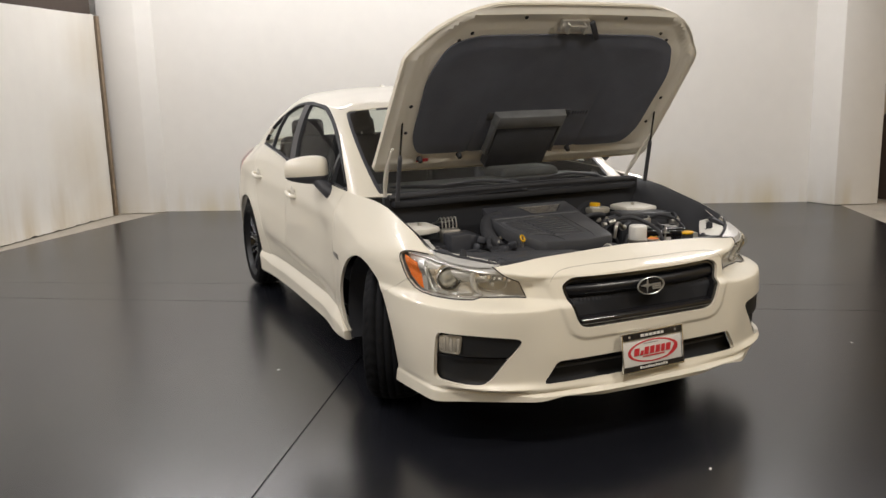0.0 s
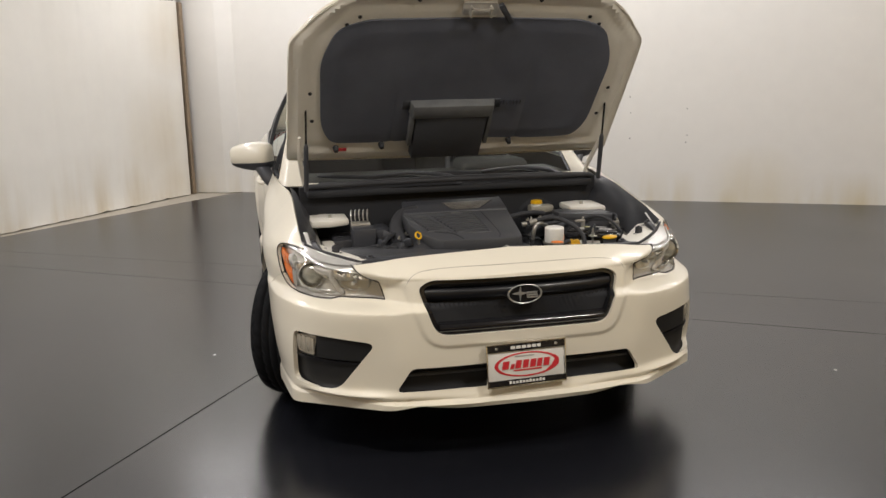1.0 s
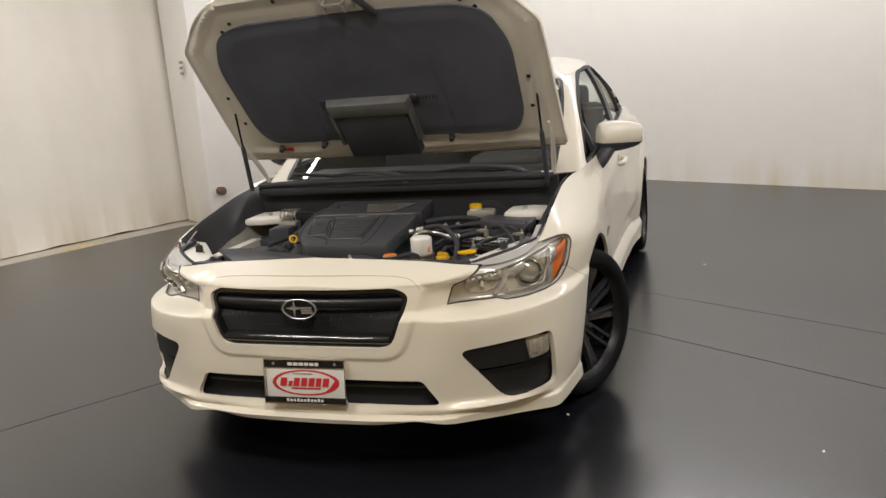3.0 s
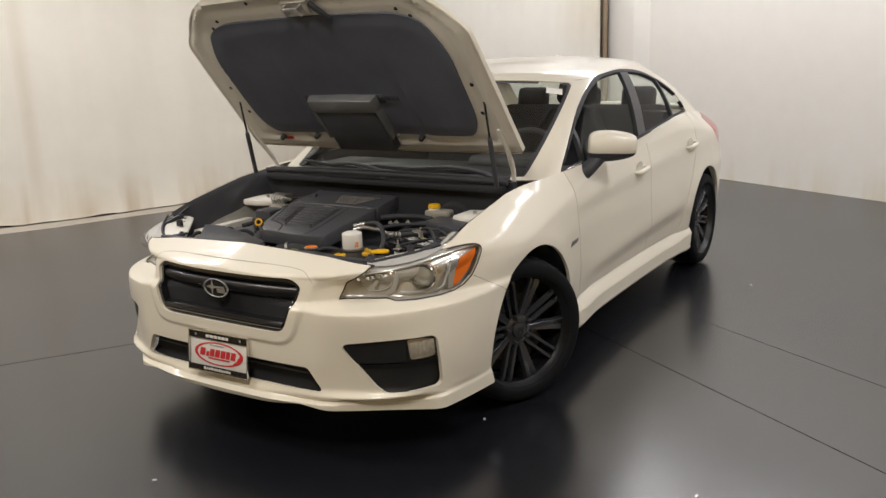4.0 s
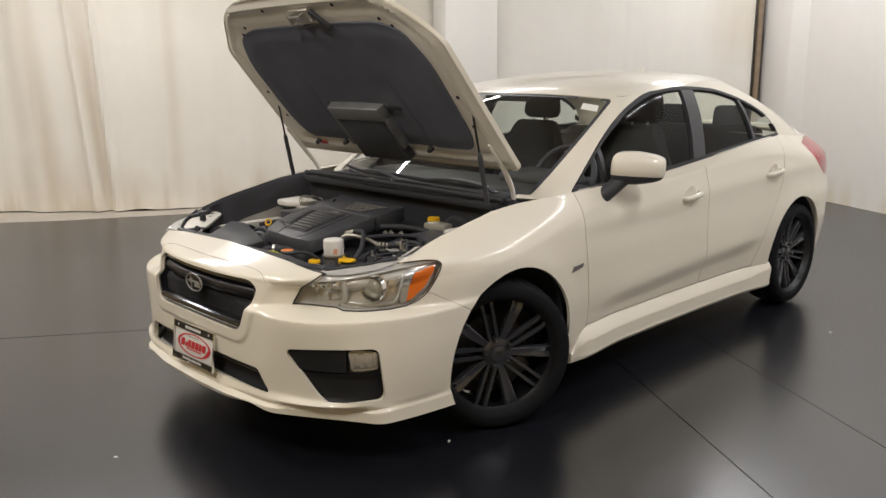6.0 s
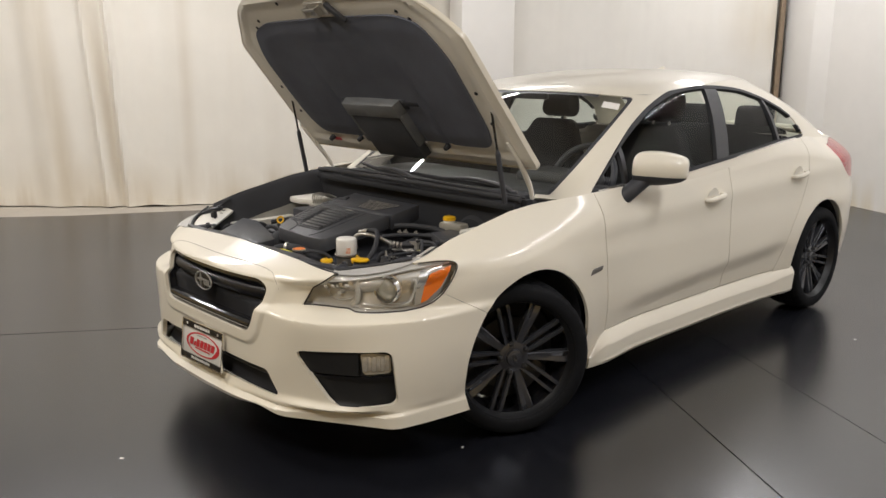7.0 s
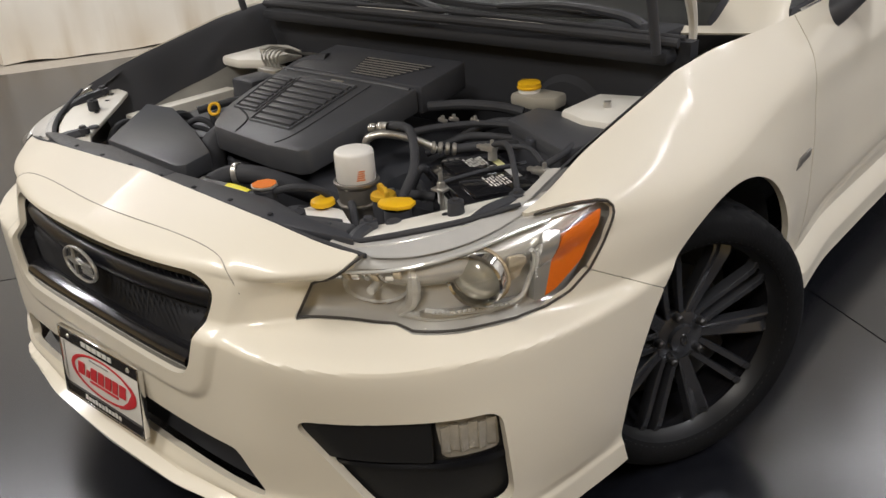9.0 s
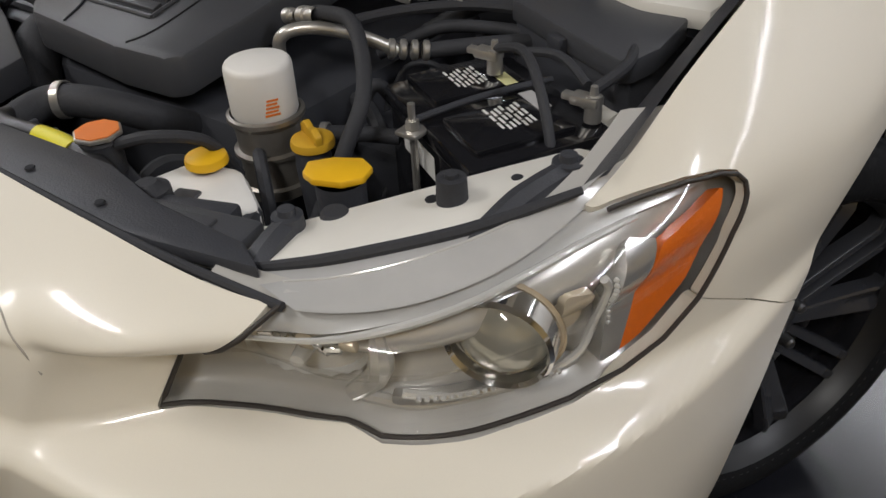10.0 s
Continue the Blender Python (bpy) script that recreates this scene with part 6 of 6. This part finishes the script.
part("cover_seam", on_cover(tube([(0.045, -0.435, 0.0), (0.062, -0.375, 0.0), (0.052, -0.14, 0.0)], 0.0015, 6, 6)), DARK, cover)
part("cover_seam", on_cover(tube([(-0.226, -0.335, 0.0), (-0.135, -0.372, 0.0), (-0.105, -0.43, -0.001)], 0.0026, 6, 6)), DARK, cover)
part("cover_ridge", on_cover(tube([(-0.29, -0.128, 0.0), (-0.06, -0.126, 0.001), (0.17, -0.128, 0.0)], 0.004, 8, 6)), COVER_PLASTIC, cover)
part("cover_badge", on_cover(box(-0.085, -0.04, -0.150, -0.141, 0.0, 0.002, 0.0008)), STEEL, cover)
cooler = part("intercooler", slab([(-0.292, -0.106), (0.186, -0.106), (0.196, 0.045), (-0.27, 0.045)], 0.76, 0.828, 0.008, (0.0, 0.20)), BLACK_PLASTIC, car, "black intercooler with bare metal fins")
# thin black plate between the fins, painted as shaded depth
part("cooler_well", slab([(-0.068, -0.098), (0.060, -0.098), (0.142, -0.006), (-0.096, -0.006)], 0.8282, 0.8292, 0.0, (0.0, 0.20)), DARK, cooler)
for k in range(8):
    y = -0.094 + 0.0118 * k
    part("cooler_fin", slab([(-0.066 - 0.0036 * k, y), (0.060 + 0.0103 * k, y), (0.061 + 0.0103 * k, y + 0.003), (-0.067 - 0.0036 * k, y + 0.003)], 0.829, 0.8302, 0.0, (0.0, 0.20)), STEEL, cooler)
part("cooler_pipe", tube([(-0.22, -0.03, 0.80), (-0.29, -0.06, 0.785), (-0.33, -0.14, 0.74), (-0.32, -0.24, 0.69)], [0.03, 0.032, 0.032, 0.03], 16, 8), RUBBER, car, "black rubber boost hose")

# oil filter on its stand
fx, fy = 0.291, -0.423
part("oil_filter", lathe([(0.0, 0.700), (0.038, 0.700), (0.0405, 0.705), (0.0405, 0.759), (0.0398, 0.763), (0.0375, 0.766), (0.034, 0.7675), (0.0, 0.769)], 40, Matrix.Translation((fx, fy, 0))), WHITE_PLASTIC, car, "white spin-on oil filter")
part("filter_print", join(*[moved(box(0.0406, 0.0411, -0.009 + 0.001 * k, 0.009 - 0.002 * (k % 2), 0.712 + 0.0045 * k, 0.7145 + 0.0045 * k), Matrix.Translation((fx, fy, 0)) @ Matrix.Rotation(radians(-28), 4, "Z")) for k in range(5)]), ORANGE, car)
part("filter_stand", lathe([(0.0, 0.60), (0.047, 0.60), (0.047, 0.613), (0.043, 0.616), (0.040, 0.634), (0.0395, 0.650), (0.046, 0.653), (0.046, 0.657), (0.0395, 0.659), (0.041, 0.690), (0.0475, 0.698), (0.0475, 0.703), (0.043, 0.705)], 40, Matrix.Translation((fx, fy, 0))), mat("dull_metal", (0.30, 0.28, 0.25), 0.35, 0.7, 120, 0.2, 0.05, 0, 12, 0.25), car, "bare metal filter housing")


def cap(x, y, z, r, material, label, grip=True):
    c = part("filler_cap", lathe([(0.0, 0.005), (r * 0.8, 0.005), (r * 0.95, 0.003), (r, -0.001), (r, -0.006), (r * 0.9, -0.008)], 28, Matrix.Translation((x, y, z))), material, car, label)
    if grip:
        part("cap_grip", moved(prism([(-r * 0.95, -0.002), (-r * 0.95, 0.010), (-r * 0.5, 0.017), (0.0, 0.013), (r * 0.5, 0.017), (r * 0.95, 0.010), (r * 0.95, -0.002)], 0.009, 0.002), pose(x, y, z + 0.004, 0, 0, -25) @ pose(0, 0.0045, 0, 90, 0, 0)), material, c)
    return c


octagon = [(math.cos(a), math.sin(a)) for a in (math.pi * (k + 0.5) / 4 for k in range(8))]
rad_cap = part("radiator_cap", prism([(0.027 * x, 0.027 * y) for x, y in octagon], 0.005, 0.001, pose(0.233, -0.606, 0.735, 0, 0, 15)), STEEL, car, "metal radiator cap with an orange label")
part("cap_label", prism([(0.0245 * x, 0.0245 * y) for x, y in octagon], 0.0012, 0.0, pose(0.233, -0.606, 0.7402, 0, 0, 15)), ORANGE, rad_cap, "orange label")
part("radiator_neck", lathe([(0.0, 0.0), (0.022, 0.0), (0.023, -0.004), (0.021, -0.008), (0.020, -0.06), (0.0, -0.06)], 24, Matrix.Translation((0.233, -0.606, 0.733))), BLACK_PLASTIC, car)
cool = cap(0.318, -0.538, 0.700, 0.024, YELLOW, "yellow coolant tank cap", False)
part("cap_tab", moved(box(-0.008, 0.008, -0.005, 0.005, 0, 0.005, 0.002), pose(0.302, -0.522, 0.699, 0, 0, 45)), YELLOW, cool)
part("coolant_tank", slab([(0.27, -0.60), (0.33, -0.615), (0.42, -0.60), (0.43, -0.56), (0.35, -0.515), (0.285, -0.53)], 0.52, 0.688, 0.014), WHITE_PLASTIC, car, "milky plastic coolant tank")
cap(0.376, -0.432, 0.690, 0.026, mat("aged_yellow_plastic", (0.62, 0.36, 0.02), 0.45, 0, 60, 0.15, 0.05, 0, 30, 0.2), "aged yellow oil filler cap with a winged grip")
part("oil_neck", lathe([(0.02, 0.0), (0.022, -0.02), (0.018, -0.1)], 20, Matrix.Translation((0.376, -0.434, 0.682))), BLACK_PLASTIC, car)
part("washer_cap", prism([(-0.034, -0.012), (-0.020, -0.024), (0.010, -0.026), (0.030, -0.014), (0.033, 0.008), (0.018, 0.024), (-0.012, 0.022), (-0.036, 0.010)], 0.008, 0.002, pose(0.500, -0.514, 0.724, 0, 0, 25)), YELLOW, car, "wide yellow washer fluid cap")
part("washer_neck", lathe([(0.026, 0.0), (0.024, -0.15)], 20, Matrix.Translation((0.500, -0.514, 0.72))), BLACK_PLASTIC, car)
part("tank_bracket", moved(box(-0.05, 0.045, -0.018, 0.018, -0.012, 0.014, 0.005), pose(0.405, -0.625, 0.70, 0, 0, 20)), BLACK_PLASTIC, car)
part("hose_junction", join(lathe([(0.0, 0.02), (0.01, 0.02), (0.016, 0.014), (0.022, 0.012), (0.024, -0.02)], 20, Matrix.Translation((0.345, -0.63, 0.705))), box(0.31, 0.40, -0.665, -0.61, 0.675, 0.70, 0.008)), RUBBER, car)

# black brackets and ducts behind the shroud
part("shroud_bracket", moved(join(box(-0.07, 0.07, -0.028, 0.028, -0.014, 0.012, 0.006), box(-0.03, 0.03, -0.02, 0.012, 0.010, 0.016, 0.003)), pose(0.435, -0.655, 0.712, 0, 0, 14)), COVER_PLASTIC, car, "black plastic bracket")
part("tank_cover", moved(join(box(-0.05, 0.05, -0.03, 0.03, -0.03, 0.012, 0.008), box(-0.05, -0.02, -0.03, 0.03, 0.008, 0.02, 0.004)), pose(0.385, -0.598, 0.672, 0, 0, 20)), COVER_PLASTIC, car)
part("radiator_top_panel", slab([(0.02, -0.655), (0.30, -0.645), (0.30, -0.60), (0.20, -0.57), (0.02, -0.58)], 0.66, 0.69, 0.008), BLACK_PLASTIC, car)
for k in range(5):
    part("panel_rib", box(0.05 + 0.045 * k, 0.058 + 0.045 * k, -0.65, -0.585, 0.688, 0.698, 0.002), BLACK_PLASTIC, car)

# radiator bar with its tag
part("radiator_pipe", tube([(0.02, -0.60, 0.70), (0.06, -0.628, 0.712), (0.165, -0.622, 0.714), (0.25, -0.625, 0.712), (0.335, -0.645, 0.70)], [0.012, 0.012, 0.012, 0.012, 0.009], 12), DISC, car, "dull metal coolant pipe")
part("pipe_tag", tube([(0.135, -0.6235, 0.7135), (0.165, -0.622, 0.714), (0.205, -0.6235, 0.7135)], 0.0135, 14, 4), mat("tag_yellow", (0.75, 0.68, 0.02), 0.4), car, "bright yellow tag round the pipe")

# air intake on the right side
part("intake_snorkel", slab([(-0.655, -0.345), (-0.545, -0.330), (-0.30, -0.420), (-0.115, -0.500), (-0.085, -0.583), (-0.10, -0.600), (-0.43, -0.583)], 0.668, 0.711, 0.004), COVER_PLASTIC, car, "black air intake snorkel")
# solid slab; the mouth's inner shade is only its black colour
part("snorkel_mouth", slab([(-0.43, -0.590), (-0.09, -0.606), (-0.06, -0.645), (-0.38, -0.640)], 0.655, 0.692, 0.004), DARK, car, "solid black block that stands for the snorkel's shaded mouth")
part("air_box", join(box(-0.60, -0.34, -0.36, -0.12, 0.5, 0.665, 0.02), box(-0.58, -0.36, -0.33, -0.15, 0.66, 0.68, 0.01)), COVER_PLASTIC, car, "black air filter box")
part("intake_hose", tube([(-0.36, -0.25, 0.66), (-0.28, -0.33, 0.68), (-0.24, -0.42, 0.66), (-0.16, -0.48, 0.62)], [0.045, 0.042, 0.04, 0.036], 16, 8), RUBBER, car, "ribbed rubber intake hose")
part("dipstick_ring", lathe([(0.014 + 0.004 * math.cos(a), 0.004 * math.sin(a)) for a in (2 * math.pi * k / 8 for k in range(9))], 24, pose(-0.28, -0.367, 0.754, 65, 0, 30)), YELLOW, car, "yellow dipstick ring")
part("dipstick_tube", tube([(-0.28, -0.364, 0.741), (-0.27, -0.355, 0.69), (-0.25, -0.34, 0.60)], 0.006, 8), STEEL, car)

# right side: strut tower, pump and pipes
two("strut_tower", slab([(0.52, -0.03), (0.60, -0.065), (0.69, -0.06), (0.70, 0.12), (0.62, 0.15), (0.52, 0.12)], 0.752, 0.783, 0.012), INNER_PAINT, None, "white painted strut tower")
two("tower_nut", lathe([(0.0, 0.016), (0.008, 0.015), (0.009, 0.0)], 10, Matrix.Translation((0.60, 0.03, 0.781))), STEEL)
two("inner_apron", slab([(0.60, -0.42), (0.648, -0.42), (0.648, -0.08), (0.60, -0.08)], 0.5, 0.70, 0.006), INNER_PAINT, None, "white inner apron")
pump = part("brake_pump_block", box(-0.52, -0.42, -0.15, -0.05, 0.62, 0.755, 0.01), BLACK_PLASTIC, car)
part("pump_head", box(-0.515, -0.43, -0.06, 0.0, 0.70, 0.765, 0.006), STEEL, car, "bare metal valve block")
for k in range(5):
    x = -0.51 + 0.018 * k
    part("brake_pipe", tube([(x, -0.03, 0.762), (x - 0.004, -0.035, 0.80), (x + 0.004, 0.0, 0.815), (x + 0.01, 0.05, 0.79), (x + 0.02, 0.13, 0.77)], 0.0032, 6, 6), STEEL, car)
part("coil_cover", box(-0.42, -0.34, -0.10, 0.06, 0.60, 0.74, 0.02), BLACK_PLASTIC, car)
part("bay_panel", slab([(-0.60, -0.10), (-0.46, -0.10), (-0.45, 0.1), (-0.60, 0.1)], 0.60, 0.70, 0.01), BLACK_PLASTIC, car)

# battery
BAT_M = Matrix.Translation((0.532, -0.290, 0)) @ Matrix.Rotation(radians(-28.7), 4, "Z")
battery = part("battery", moved(join(box(-0.118, 0.118, -0.085, 0.085, 0.53, 0.695, 0.008), box(-0.122, 0.122, -0.089, 0.089, 0.69, 0.714, 0.006), box(-0.118, -0.03, -0.06, 0.06, 0.712, 0.722, 0.004), box(0.01, 0.1, -0.07, 0.05, 0.712, 0.722, 0.004)), BAT_M), GLOSS_BLACK, car, "black car battery with white printing")
for bx, by, w, h in ((-0.098, -0.02, 0.05, 0.042), (0.018, -0.024, 0.054, 0.046)):
    for k in range(7):
        for q in range(3):
            x0 = bx + w * q / 3 + 0.004 * ((k * 5 + q * 3) % 3)
            part("print_bar", moved(box(x0, x0 + w * (0.22 + 0.03 * ((k + q) % 3)), by + h * k / 7, by + h * (k + 0.5) / 7, 0.7222, 0.7226), BAT_M), PLATE_WHITE, battery)
part("print_label", moved(box(-0.062, -0.026, 0.030, 0.047, 0.7222, 0.7226), BAT_M), mat("pale_yellow_label", (0.62, 0.60, 0.30), 0.5), battery, "pale yellow label")
part("print_label", moved(box(0.0, 0.048, 0.032, 0.05, 0.7222, 0.7226), BAT_M), mat("grey_label", (0.42, 0.41, 0.40), 0.5), battery, "grey label")
part("side_lettering_bar", moved(box(-0.06, 0.03, -0.0898, -0.0892, 0.655, 0.685), BAT_M), PLATE_WHITE, battery)
part("battery_hold_down", tube([(0.484, -0.379, 0.60), (0.484, -0.379, 0.742)], 0.0045, 8), STEEL, car, "threaded steel hold-down rod")
part("hold_down_nut", join(lathe([(0.0, 0.01), (0.008, 0.01), (0.009, 0.0)], 6, Matrix.Translation((0.484, -0.379, 0.712))), box(0.469, 0.499, -0.394, -0.364, 0.705, 0.711, 0.002)), STEEL, car)
part("hold_down_bar", tube([(0.484, -0.372, 0.720), (0.52, -0.30, 0.7265), (0.565, -0.215, 0.7265)], 0.004, 8), BLACK_PLASTIC, car)
for tx, ty, tz in ((0.490, -0.236, 0.752), (0.640, -0.268, 0.742)):
    clamp_ob = part("terminal_clamp", join(box(tx - 0.018, tx + 0.016, ty - 0.010, ty + 0.010, tz - 0.008, tz + 0.004, 0.003), box(tx - 0.03, tx - 0.016, ty - 0.006, ty + 0.006, tz - 0.006, tz + 0.002, 0.002), lathe([(0.0, 0.016), (0.004, 0.016), (0.005, 0.006), (0.009, 0.005), (0.010, -0.025)], 12, Matrix.Translation((tx + 0.008, ty, tz)))), STEEL, car, "bare metal battery clamp")
part("battery_cable", tube([(0.50, -0.235, 0.758), (0.55, -0.255, 0.772), (0.60, -0.30, 0.755), (0.64, -0.34, 0.70), (0.65, -0.36, 0.62)], 0.006, 10, 8), RUBBER, car)
part("battery_cable", tube([(0.645, -0.262, 0.75), (0.66, -0.22, 0.765), (0.64, -0.16, 0.76), (0.60, -0.10, 0.73)], 0.007, 10, 8), RUBBER, car)
part("battery_cable", tube([(0.52, -0.225, 0.755), (0.58, -0.225, 0.762), (0.63, -0.25, 0.748)], 0.0055, 8, 6), RUBBER, car)

# fuse box
FUSE = [(0.436, -0.104), (0.648, -0.214), (0.662, -0.205), (0.672, -0.16), (0.662, -0.06), (0.632, -0.02), (0.60, 0.0), (0.44, 0.0)]
fuse = part("fuse_box", slab(FUSE, 0.738, 0.768, 0.004), COVER_PLASTIC, car, "black fuse box lid")
part("fuse_base", slab([(0.545 + (x - 0.545) * 0.94, -0.10 + (y + 0.10) * 0.92) for x, y in FUSE], 0.60, 0.74, 0.004), BLACK_PLASTIC, fuse)
part("fuse_latch", box(0.590, 0.612, -0.012, 0.010, 0.755, 0.778, 0.003), BLACK_PLASTIC, fuse)
part("fuse_latch", moved(box(-0.014, 0.014, -0.008, 0.006, 0.735, 0.758, 0.003), pose(0.542, -0.164, 0, 0, 0, -27)), BLACK_PLASTIC, fuse)

# brake fluid tank
part("brake_fluid_tank", slab([(0.345, 0.02), (0.42, 0.01), (0.465, 0.035), (0.46, 0.09), (0.35, 0.095)], 0.752, 0.784, 0.010), mat("milky_plastic", (0.34, 0.32, 0.27), 0.35, 0, 40, 0.08), car, "milky brake fluid tank")
part("brake_fluid_cap", lathe([(0.0, 0.808), (0.023, 0.808), (0.0265, 0.806), (0.0265, 0.798), (0.028, 0.797), (0.028, 0.793)], 28, Matrix.Translation((0.381, 0.05, 0))), YELLOW, car, "yellow brake fluid cap")
part("tank_neck", lathe([(0.024, 0.794), (0.0255, 0.790), (0.0255, 0.780)], 24, Matrix.Translation((0.381, 0.05, 0))), WHITE_PLASTIC, car)
part("brake_booster", lathe([(0.0, 0.0), (0.09, 0.01), (0.11, 0.03), (0.11, 0.08)], 32, pose(0.42, 0.13, 0.70, -90)), DARK, car)

# pipes and hoses
part("aircon_pipe", tube([(0.23, -0.33, 0.70), (0.235, -0.335, 0.75), (0.262, -0.31, 0.762), (0.305, -0.27, 0.748), (0.345, -0.235, 0.722)], 0.0085, 12, 8), STEEL, car, "bare metal air conditioning pipe")
part("aircon_fitting", join(*[lathe([(0.010, 0.0), (0.0135, 0.002), (0.0135, 0.008), (0.010, 0.010)], 16, facing((0.335 + 0.011 * k, -0.243 + 0.010 * k, 0.726 - 0.002 * k), (0.72, 0.68, -0.15))) for k in range(4)]), STEEL, car)
part("aircon_hose", tube([(0.372, -0.208, 0.718), (0.42, -0.17, 0.722), (0.47, -0.12, 0.72), (0.50, -0.05, 0.70)], 0.011, 12, 6), RUBBER, car)
part("arched_hose", tube([(0.225, -0.285, 0.762), (0.265, -0.283, 0.774), (0.345, -0.312, 0.782), (0.415, -0.378, 0.742), (0.425, -0.43, 0.69), (0.40, -0.47, 0.60)], 0.0095, 12, 8), RUBBER, car, "arched black rubber hose")
part("hose_fitting", join(lathe([(0.0085, 0.0), (0.013, 0.002), (0.013, 0.014), (0.010, 0.016), (0.012, 0.022), (0.0105, 0.034)], 16, facing((0.228, -0.286, 0.764), (0.95, -0.1, 0.2))), lathe([(0.0, 0.0), (0.011, 0.001), (0.011, 0.012), (0.008, 0.014), (0.008, 0.022)], 16, facing((0.196, -0.283, 0.757), (0.95, -0.05, 0.2)))), STEEL, car, "crimped metal hose fitting")
part("upper_radiator_hose", tube([(0.02, -0.60, 0.69), (0.03, -0.55, 0.70), (0.09, -0.52, 0.70), (0.13, -0.47, 0.67), (0.12, -0.40, 0.62)], 0.021, 14, 8), RUBBER, car, "thick black radiator hose")
part("hose_clamp", lathe([(0.0225, -0.006), (0.0245, -0.005), (0.0245, 0.005), (0.0225, 0.006)], 24, facing((0.045, -0.54, 0.702), (0.85, 0.5, 0.1))), STEEL, car)
part("overflow_hose", tube([(0.255, -0.60, 0.727), (0.29, -0.575, 0.735), (0.315, -0.53, 0.715), (0.32, -0.50, 0.66)], 0.007, 10, 8), RUBBER, car)
part("cam_hose", tube([(0.30, -0.12, 0.70), (0.36, -0.07, 0.735), (0.44, -0.05, 0.745), (0.52, 0.02, 0.74)], 0.012, 12, 8), RUBBER, car)
part("cam_hose", tube([(0.26, -0.18, 0.68), (0.33, -0.13, 0.715), (0.42, -0.11, 0.725), (0.50, -0.08, 0.715)], 0.009, 12, 8), RUBBER, car)
part("heater_hose", tube([(0.30, -0.30, 0.60), (0.34, -0.285, 0.69), (0.36, -0.26, 0.66), (0.38, -0.2, 0.58)], 0.009, 12, 8), RUBBER, car)
part("heater_hose", tube([(0.32, -0.38, 0.66), (0.37, -0.36, 0.665), (0.42, -0.33, 0.66)], 0.010, 12, 6), RUBBER, car)
part("hose_band", lathe([(0.011, -0.005), (0.013, -0.004), (0.013, 0.004), (0.011, 0.005)], 18, facing((0.335, -0.372, 0.662), (0.9, 0.35, 0.05))), STEEL, car)
rng = random.Random(4)
for k in range(26):
    x, y = rng.uniform(-0.52, 0.34), rng.uniform(-0.52, 0.10)
    if -0.28 < x < 0.25 and -0.5 < y < 0.02:
        x = x - 0.36 if x < 0 else x + 0.26
    z = rng.uniform(0.60, 0.68)
    a = rng.uniform(0, 6.3)
    d = Vector((math.cos(a), math.sin(a), 0)) * rng.uniform(0.05, 0.1)
    c = Vector((x, y, z))
    part("wiring_hose", tube([c - d + Vector((0, 0, -0.07)), c - d * 0.4 + Vector((0, 0, 0.01)), c + d * 0.4 + Vector((0, 0, 0.015)), c + d + Vector((0, 0, -0.06))], rng.choice((0.005, 0.008, 0.012)), 8, 5), RUBBER, car)
for k in range(12):
    x, y = rng.uniform(-0.46, -0.30), rng.uniform(-0.35, 0.1)
    part("connector", moved(box(-0.018, 0.018, -0.012, 0.012, 0, 0.03, 0.004), pose(x, y, rng.uniform(0.64, 0.72), rng.uniform(-20, 20), rng.uniform(-20, 20), rng.uniform(0, 180))), rng.choice((BLACK_PLASTIC, COVER_PLASTIC)), car)
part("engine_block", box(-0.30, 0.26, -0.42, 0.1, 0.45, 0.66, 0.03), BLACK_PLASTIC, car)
two("cylinder_bank", box(0.27, 0.44, -0.30, 0.12, 0.45, 0.61, 0.03), BLACK_PLASTIC)

# clips and plugs along the hoses beside the engine
for x, y, z, a in ((0.275, -0.135, 0.748, 20), (0.295, -0.120, 0.750, 65), (0.345, -0.105, 0.75, 10), (-0.30, -0.20, 0.73, 15), (-0.34, -0.26, 0.725, 60)):
    part("hose_clip", join(moved(box(-0.011, 0.011, -0.004, 0.004, -0.004, 0.004, 0.001), pose(x, y, z, 0, 15, a)), lathe([(0.0, 0.012), (0.004, 0.011), (0.005, 0.0)], 8, Matrix.Translation((x, y, z)))), STEEL, car)
part("wiring_loom", tube([(0.24, -0.22, 0.735), (0.29, -0.16, 0.742), (0.36, -0.10, 0.744), (0.45, -0.075, 0.745), (0.52, -0.05, 0.74)], 0.008, 8, 8), RUBBER, car, "black corrugated wiring loom")
part("wiring_loom", tube([(0.20, -0.10, 0.76), (0.27, -0.06, 0.765), (0.35, -0.02, 0.76), (0.40, 0.0, 0.75)], 0.012, 10, 8), RUBBER, car)
part("wiring_loom", tube([(-0.26, -0.12, 0.74), (-0.32, -0.16, 0.735), (-0.38, -0.24, 0.73), (-0.42, -0.33, 0.72)], 0.01, 8, 8), RUBBER, car)
